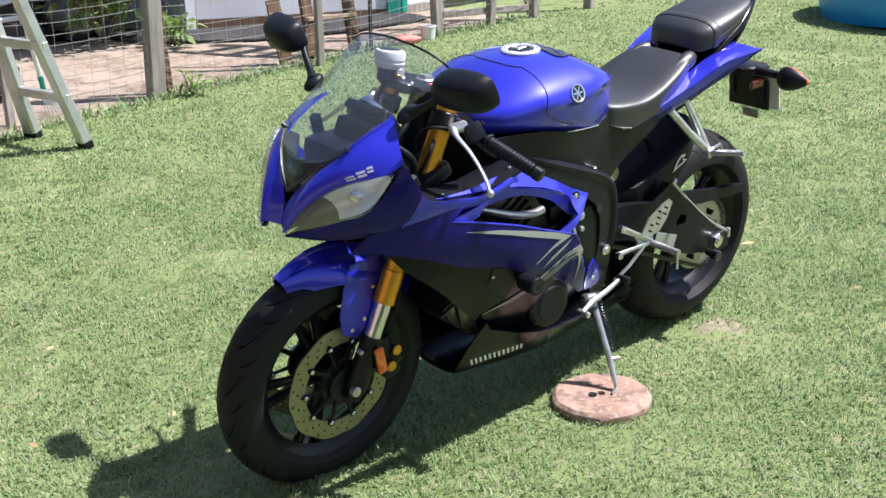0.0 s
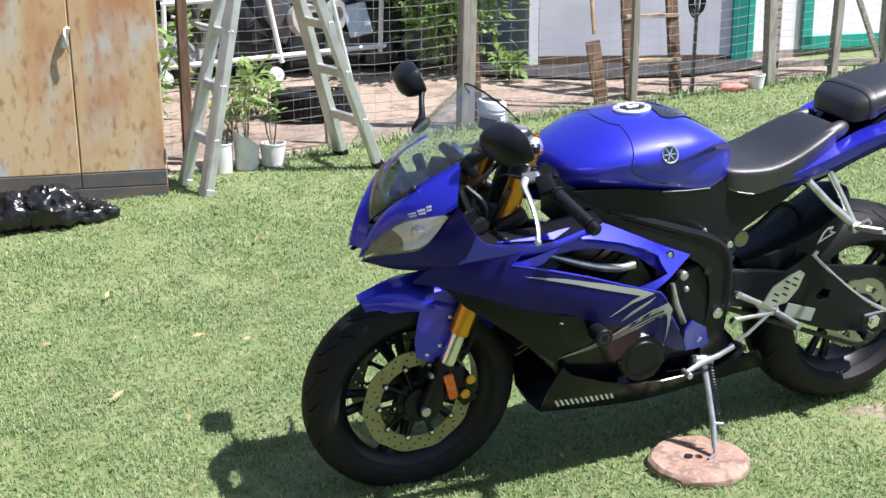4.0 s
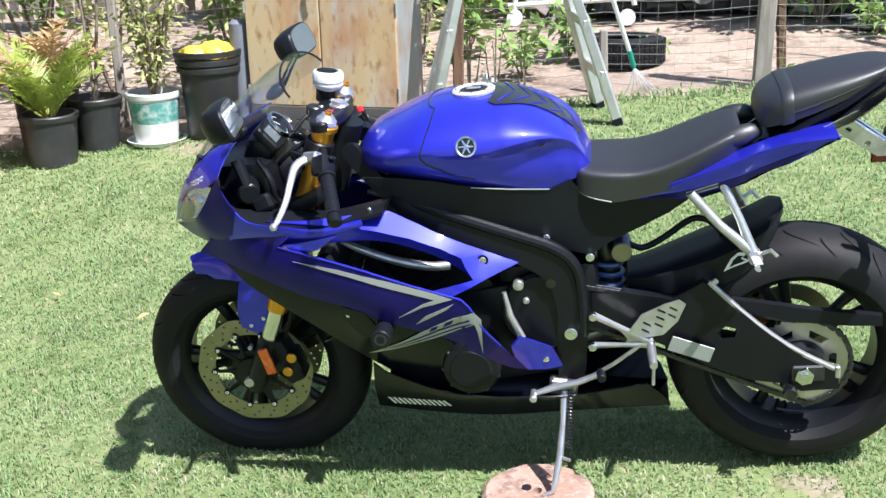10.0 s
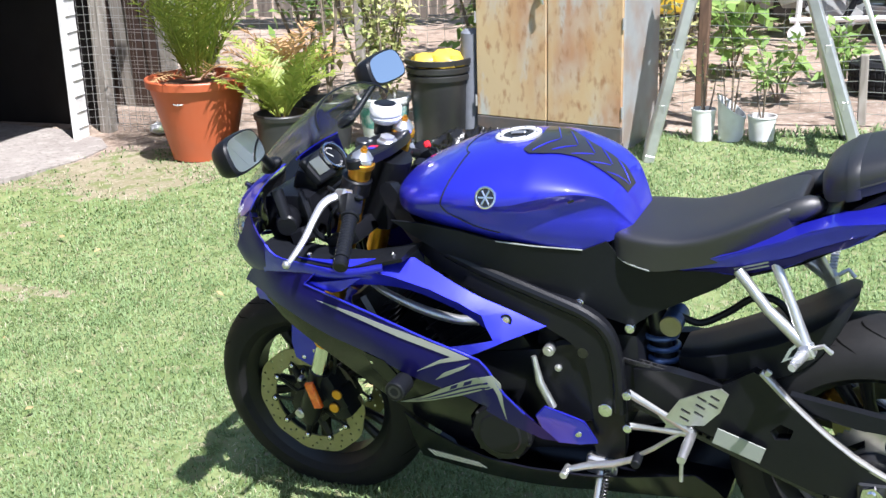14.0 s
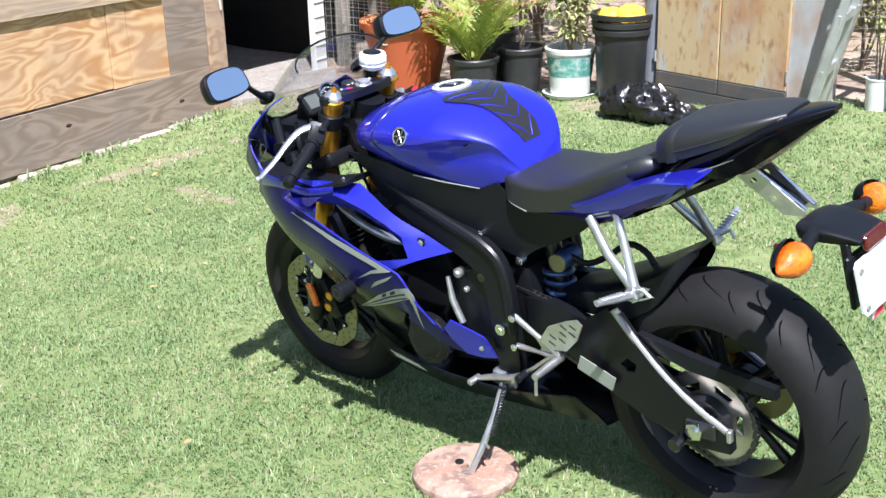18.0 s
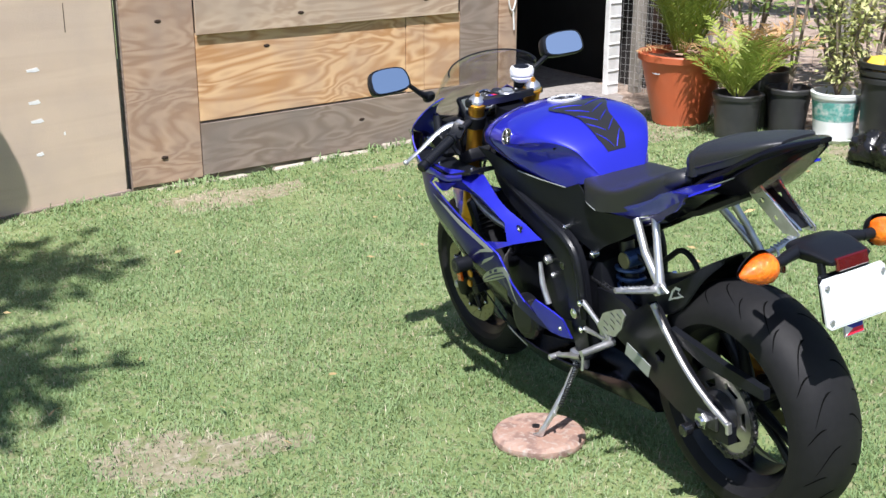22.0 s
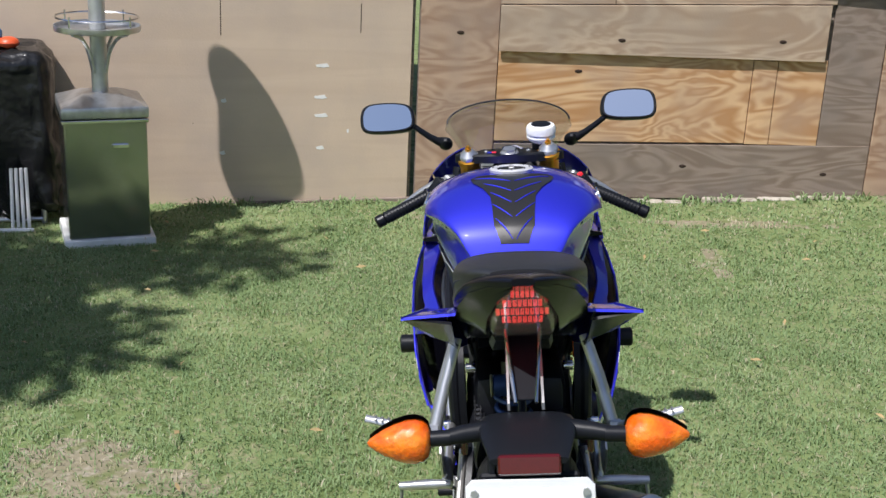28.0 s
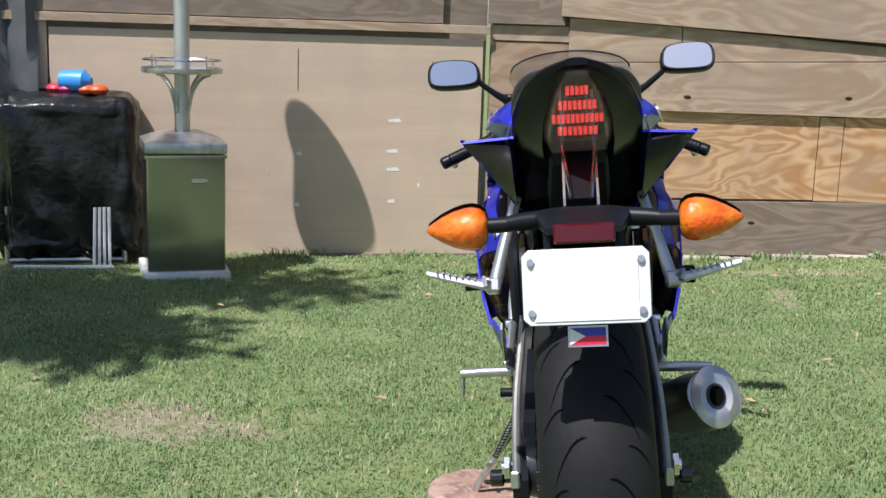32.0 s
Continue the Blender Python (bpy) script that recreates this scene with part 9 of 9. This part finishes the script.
for k in range(46):
    x, y = rr.uniform(-1.5, 0.75), rr.uniform(-6.75, -6.3)
    z = ground_z(x, y) + rr.uniform(0.05, 0.75) * rr.random()
    kind = k % 4
    mat = scrap_mats[rr.randrange(len(scrap_mats))]
    if kind == 0:
        part("scrap_panel", box(B(), (rr.uniform(0.15, 0.5), 0.02, rr.uniform(0.1, 0.3)), (x, y, z + 0.15), (rr.uniform(-25, 25), rr.uniform(-40, 40), rr.uniform(-30, 30)), 0.004), mat, scrap)
    elif kind == 1:
        d = Vector((rr.uniform(-0.5, 0.5), rr.uniform(-0.1, 0.1), rr.uniform(0.05, 0.6)))
        part("scrap_pipe", tube(B(), [Vector((x, y, z)), Vector((x, y, z)) + d], rr.uniform(0.012, 0.03), 8), mat, scrap)
    elif kind == 2:
        part("scrap_block", box(B(), (rr.uniform(0.1, 0.3), rr.uniform(0.1, 0.25), rr.uniform(0.1, 0.25)), (x, y - 0.1, z + 0.1), (0, 0, rr.uniform(-40, 40)), 0.015, 2), mat, scrap)
    else:
        part("scrap_ring", lathe(B(), [(0.07, -0.03), (0.12, -0.03), (0.125, 0.0), (0.12, 0.03), (0.07, 0.03)], 18, pose(x, y, z + 0.12, 90 + rr.uniform(-25, 25), 0, rr.uniform(-50, 50)), closed=True), mat, scrap)
lean = thing("leaning_boards", "dark weathered boards standing behind the mesh", "boards")
for k in range(9):
    x = 4.30 + 0.145 * k
    part("plank", box(B(), (0.135, 0.022, 1.62 + rr.uniform(-0.08, 0.06)), (x, -4.02 - 0.02 * k, ground_z(x, -4.0) + 0.78), (-4, rr.uniform(-1.5, 1.5), 0), 0.003), dark_wood if k % 3 else post_wood, lean)
barrel = thing("steel_drum", "small grey drum lying on its side", "drum", pose(-1.62, -6.35, ground_z(-1.62, -6.35)))
part("drum_body", cyl(B(), (-0.02, 0.16, 0.17), (0.05, -0.16, 0.17), 0.13, n=24, bevel=0.01), alu, barrel)
part("drum_stand", box(B(), (0.2, 0.2, 0.06), (0, 0, 0.03), bevel=0.005), dark_steel, barrel)
ybin = thing("yellow_barrow", "yellow plastic barrow tray", "barrow", pose(1.35, -5.6, ground_z(1.35, -5.6)))
part("tray", box(B(), (0.46, 0.4, 0.26), (0, 0, 0.48), (8, 0, 10), 0.04, 2, (1.2, 1.2)), material("yellow_tray", (0.72, 0.48, 0.03), 0.45, vary=0.12, scale=12), ybin, "yellow tray")
for dx in (-0.18, 0.18):
    part("leg", tube(B(), [(dx, 0.1, 0), (dx, 0.1, 0.4)], 0.015, 8), dark_steel, ybin)
opot = thing("clay_pot", "orange clay pot on the soil", "plant pot", pose(-2.0, -6.9, ground_z(-2.0, -6.9)))
part("pot_body", lathe(B(), [(0.005, 0), (0.12, 0), (0.17, 0.24), (0.185, 0.24), (0.185, 0.3), (0.165, 0.3), (0.11, 0.02), (0.005, 0.02)], 28), terracotta_plastic, opot)
can = thing("plastic_drum", "pale blue plastic drum", "drum", pose(-2.15, -7.4, ground_z(-2.15, -7.4)))
part("drum_body", lathe(B(), [(0.005, 0), (0.2, 0), (0.21, 0.1), (0.21, 0.6), (0.17, 0.7), (0.005, 0.7)], 28), material("pale_blue_plastic", (0.45, 0.55, 0.68), 0.5, vary=0.08, scale=10), can)
for k, (x, y, h, sp, st, per, size, mat) in enumerate(((-1.72, -6.05, 1.35, 0.55, 8, 190, 0.11, green_leaf), (1.1, -7.6, 1.8, 0.8, 9, 170, 0.15, green_leaf), (-0.2, -8.3, 1.7, 0.9, 9, 150, 0.16, green_leaf), (-1.6, -8.6, 1.5, 0.8, 8, 130, 0.16, green_leaf), (2.2, -7.2, 1.9, 0.8, 8, 150, 0.15, cream_leaf), (0.75, -5.3, 0.55, 0.28, 5, 30, 0.14, green_leaf), (0.32, -4.55, 0.42, 0.2, 5, 26, 0.09, green_leaf), (0.05, -5.1, 0.35, 0.2, 5, 28, 0.10, green_leaf),
                                                       (-2.0, -5.5, 0.22, 0.18, 6, 22, 0.09, green_leaf), (1.0, -4.5, 0.9, 0.3, 5, 50, 0.07, cream_leaf), (2.1, -4.4, 1.5, 0.45, 6, 120, 0.09, green_leaf), (2.9, -4.3, 1.6, 0.4, 5, 90, 0.09, cream_leaf),
                                                       (3.5, -4.6, 1.7, 0.5, 6, 90, 0.10, green_leaf), (1.6, -5.3, 1.3, 0.5, 6, 110, 0.11, green_leaf), (2.5, -5.6, 1.8, 0.6, 7, 120, 0.12, cream_leaf), (1.3, -6.4, 1.6, 0.7, 7, 130, 0.14, green_leaf), (0.35, -7.0, 1.4, 0.6, 6, 110, 0.13, green_leaf), (4.4, -4.6, 1.8, 0.5, 6, 100, 0.10, green_leaf), (-0.5, -5.0, 0.15, 0.12, 5, 12, 0.06, green_leaf), (-1.25, -4.0, 0.16, 0.08, 5, 10, 0.06, green_leaf))):
    gp = thing("garden_plant", "leafy green garden shrub in the soil" if mat is green_leaf else "pale variegated garden shrub in the soil", "shrub", pose(x, y, ground_z(x, y) - 0.01), "garden plants")
    shrub(gp, (0, 0, 0), h, sp, st, per, size, mat, rr, bare_low=0.2)
red_fl = thing("red_flags", "red plastic tags on the fence", "tag")
for k, (x, y, z) in enumerate(((1.95, -5.3, 0.98), (2.35, -5.2, 0.92), (0.98, -4.6, 0.95))):
    part("tag", box(B(), (0.07, 0.01, 0.09), (x, y, z), (0, 10, 20 * k), 0.002), red_plastic if k else flag_red, red_fl)
trash2 = thing("paper_litter", "crumpled printed packaging by the fence", "litter", pose(3.85, -3.42, ground_z(3.85, -3.42)))
bm = ball(B(), (0, 0, 0.03), (0.16, 0.06, 0.035), 20)
bm.normal_update()
part("wrapper", crumple(bm, 0.025, 18, 4), material("printed_wrapper", (0.65, 0.65, 0.66), 0.4, vary=0.1, scale=20, second=(0.35, 0.45, 0.2), second_scale=14, second_amount=0.8), trash2)

# ---- patio heater and covered grill ----
olive_steel = material("brushed_steel_case", (0.40, 0.41, 0.40), 0.16, 0.95, vary=0.06, scale=8)
heater = thing("patio_heater", "stainless patio heater on a pale base", "patio heater", pose(2.734, 1.898, ground_z(2.734, 1.898) - 0.034, 0, 0, 23.5) @ Matrix.Diagonal((1.022, 1.022, 1.022, 1)))
part("base_slab", box(B(), (0.40, 0.40, 0.075), (0, 0, 0.037), bevel=0.012, seg=2), pail_white, heater, "pale base slab")
case = part("tank_case", box(B(), (0.355, 0.355, 0.54), (0, 0, 0.345), bevel=0.006), olive_steel, heater, "mirror-like steel cylinder case")
part("case_trim", box(B(), (0.372, 0.372, 0.016), (0, 0, 0.612), bevel=0.003), chrome, case)
part("case_lid", box(B(), (0.375, 0.375, 0.05), (0, 0, 0.65), bevel=0.008, seg=2), alloy, case, "steel lid")
part("case_roof", box(B(), (0.36, 0.36, 0.04), (0, 0, 0.695), bevel=0.004, taper=(0.45, 0.45)), alloy, case)
part("case_latch", box(B(), (0.014, 0.07, 0.022), (-0.182, -0.06, 0.50), bevel=0.004), chrome, case, "bright latch")
part("pole", cyl(B(), (0, 0, 0.70), (0, 0, 1.66), 0.036, n=28), alu, heater, "steel pole")
tray = part("tray", lathe(B(), [(0.04, 0.985), (0.185, 0.985), (0.187, 0.99), (0.187, 1.01), (0.184, 1.01), (0.183, 0.992), (0.04, 0.992)], 40, closed=True), alloy, heater, "round steel tray with a rail")
part("tray_rail", tube(B(), [(0.18 * math.cos(t), 0.18 * math.sin(t), 1.045) for t in (2 * math.pi * i / 36 for i in range(37))], 0.004, 6), chrome, tray)
for k in range(4):
    a = radians(45 + 90 * k)
    d = Vector((math.cos(a), math.sin(a), 0))
    part("tray_bracket", tube(B(), [d * 0.036 + Vector((0, 0, 0.80)), d * 0.06 + Vector((0, 0, 0.90)), d * 0.11 + Vector((0, 0, 0.965)), d * 0.165 + Vector((0, 0, 0.982))], 0.008, 8, smooth=1), alloy, tray)
    part("rail_post", cyl(B(), d * 0.18 + Vector((0, 0, 1.0)), d * 0.18 + Vector((0, 0, 1.06)), 0.004, n=8), chrome, tray)
part("burner", cyl(B(), (0, 0, 1.60), (0, 0, 1.94), 0.120, n=32, bevel=0.01), alloy, heater)
part("reflector", lathe(B(), [(0.01, 2.07), (0.06, 2.068), (0.12, 2.048), (0.146, 2.02), (0.148, 2.017), (0.145, 2.015), (0.12, 2.04), (0.06, 2.06), (0.01, 2.063)], 56, closed=True), alloy, heater, "domed reflector")
grill = thing("covered_grill", "grill under a wrinkled black plastic cover", "grill", pose(2.98, 2.58, ground_z(2.98, 2.58), 0, 0, 18))
bm = box(B(), (0.46, 0.66, 0.78), (0, 0, 0.44), (0, 0, 0), 0.09, 3)
bmesh.ops.subdivide_edges(bm, edges=list(bm.edges), cuts=7, use_grid_fill=True)
bm.normal_update()
for v in bm.verts:
    fold = 0.022 * math.sin(v.co.y * 38 + v.co.x * 30 + 2 * noise.noise(v.co * 5)) * min(1, max(0, (0.85 - v.co.z) * 2))
    v.co += v.normal * (fold + 0.03 * (1 - 2 * abs(noise.noise(v.co * 9))))
part("cover", bm, black_film, grill, "wrinkled black plastic cover", sharp=60)
for dx, dy in ((-0.2, -0.28), (-0.2, 0.28), (0.2, -0.28), (0.2, 0.28)):
    part("leg", cyl(B(), (dx, dy, 0.0), (dx, dy, 0.3), 0.014, n=12), alloy, grill, "steel leg")
part("lower_rail", tube(B(), [(-0.2, -0.28, 0.03), (-0.2, 0.28, 0.03)], 0.012, 8), alloy, grill)
chair = thing("folded_chair", "folded chair with white tubular legs", "chair", pose(2.75, 2.28, ground_z(2.75, 2.28), 0, 0, 20))
for k in range(4):
    part("leg", tube(B(), [(0.0, 0.025 * k, 0.0), (0.02, 0.022 * k, 0.30)], 0.008, 8), white_plastic, chair, "white tube leg")
part("foot_rail", tube(B(), [(-0.05, -0.02, 0.012), (0.0, 0.45, 0.012)], 0.011, 8), white_plastic, chair)
toy = thing("toy_heap", "bright plastic toys on top of the cover", "toy", pose(2.95, 2.52, ground_z(2.95, 2.52) + 0.85))
part("bottle", lathe(B(), [(0.005, -0.07), (0.05, -0.07), (0.055, -0.02), (0.055, 0.05), (0.02, 0.085), (0.005, 0.085)], 20, pose(0, 0.0, 0.06, 90)), material("blue_toy", (0.05, 0.28, 0.7), 0.4, vary=0.1), toy, "blue plastic bottle")
for k, (dy, col) in enumerate(((0.04, (0.6, 0.03, 0.15)), (-0.06, (0.75, 0.12, 0.04)), (-0.12, (0.7, 0.1, 0.03)), (0.1, (0.55, 0.03, 0.05)))):
    part("toy_piece", ball(B(), (0.0, dy, 0.02), (0.05, 0.05, 0.028), 16), material("toy_colour", col, 0.4, vary=0.1), toy)
tarp = thing("hanging_tarpaulin", "grey-black plastic sheet hanging on the wall", "tarpaulin")
bm = B()
rows = []
for i in range(25):
    s0 = 2.35 + i * 0.05
    col = []
    for j in range(20):
        z = 0.55 + j * 0.075 - 0.08 * math.sin(i * 0.7)
        fold = 0.03 * math.sin(i * 1.9 + 0.8 * math.sin(j * 0.6)) + 0.015 * noise.noise((i * 0.7, j * 0.7, 3))
        col.append(WL @ Vector((s0, 0.05 + fold, z)))
    rows.append(col)
front = loft(bm, rows, close=False)
part("sheet", bm, material("grey_plastic_sheet", (0.10, 0.105, 0.115), 0.3, vary=0.3, scale=8), tarp, sharp=60)
# cable hanging down the wall, and loop at the door post
cord = thing("rope_coil", "pale rope hanging beside the shed door", "rope")
part("loop", tube(B(), [WR @ Vector((2.70 + 0.03 * math.sin(t), -0.045, 0.78 + 0.10 * math.cos(t))) for t in (2 * math.pi * i / 16 for i in range(17))], 0.006, 6), corrugated, cord)
part("tail", tube(B(), [WR @ Vector((2.71, -0.045, 0.68)), WR @ Vector((2.72, -0.045, 0.55))], 0.006, 6), corrugated, cord)

# ---- unseen tree added to shade the lawn, and trees round the yard ----
def tree(name, label, x, y, h, crown_r, n, r, leaf=0.12, base_z=None, crown_z=0.55):
    ob = thing(name, label, "tree", pose(x, y, ground_z(x, y) if base_z is None else base_z))
    tb = B()
    tube(tb, [(0, 0, -0.1), (0.05, 0.02, h * 0.3), (0.0, 0.08, h * 0.6), (0.02, 0.0, h * 0.9)], [h * 0.035, h * 0.028, h * 0.018, h * 0.006], 10, smooth=1)
    spots = []
    for k in range(11):
        a = k * 2.4
        z0 = h * (crown_z * 0.8 + 0.035 * k)
        end = Vector((math.cos(a) * crown_r * r.uniform(0.6, 1), math.sin(a) * crown_r * r.uniform(0.6, 1), z0 + crown_r * r.uniform(0.1, 0.6)))
        tube(tb, [(0, 0.05, z0), Vector((0, 0.05, z0)).lerp(end, 0.5) + Vector((0, 0, 0.1)), end], [h * 0.012, h * 0.008, h * 0.003], 6)
        for _ in range(n // 11):
            t = r.uniform(0.3, 1.1)
            out = Vector((r.gauss(0, 1), r.gauss(0, 1), r.gauss(0, 0.8))).normalized()
            spots.append((Vector((0, 0.05, z0)).lerp(end, t) + out * crown_r * 0.38 * r.random(), out))
    part("trunk", tb, bark, ob)
    tagged(part("crown", leaves(B(), spots, leaf, r), green_leaf, ob), kind="stuff")
    return ob


shade = SUN_DIR / SUN_DIR.z
# added out of view, set up-sun of the shadow it has to cast
tree("yard_tree", "leafy tree shading the edge of the lawn", 1.62 + shade.x * 5.4, 2.45 + shade.y * 5.4, 6.8, 1.1, 6200, rr, 0.17, crown_z=0.66)
for k, (x, y, h) in enumerate(((6, -11, 5), (2.5, -12, 6), (-1.5, -13, 5.5), (9.5, -9, 6))):
    tree("far_tree", "broad green tree beyond the fence", x, y, h, h * 0.42, 1500, rr, 0.34)
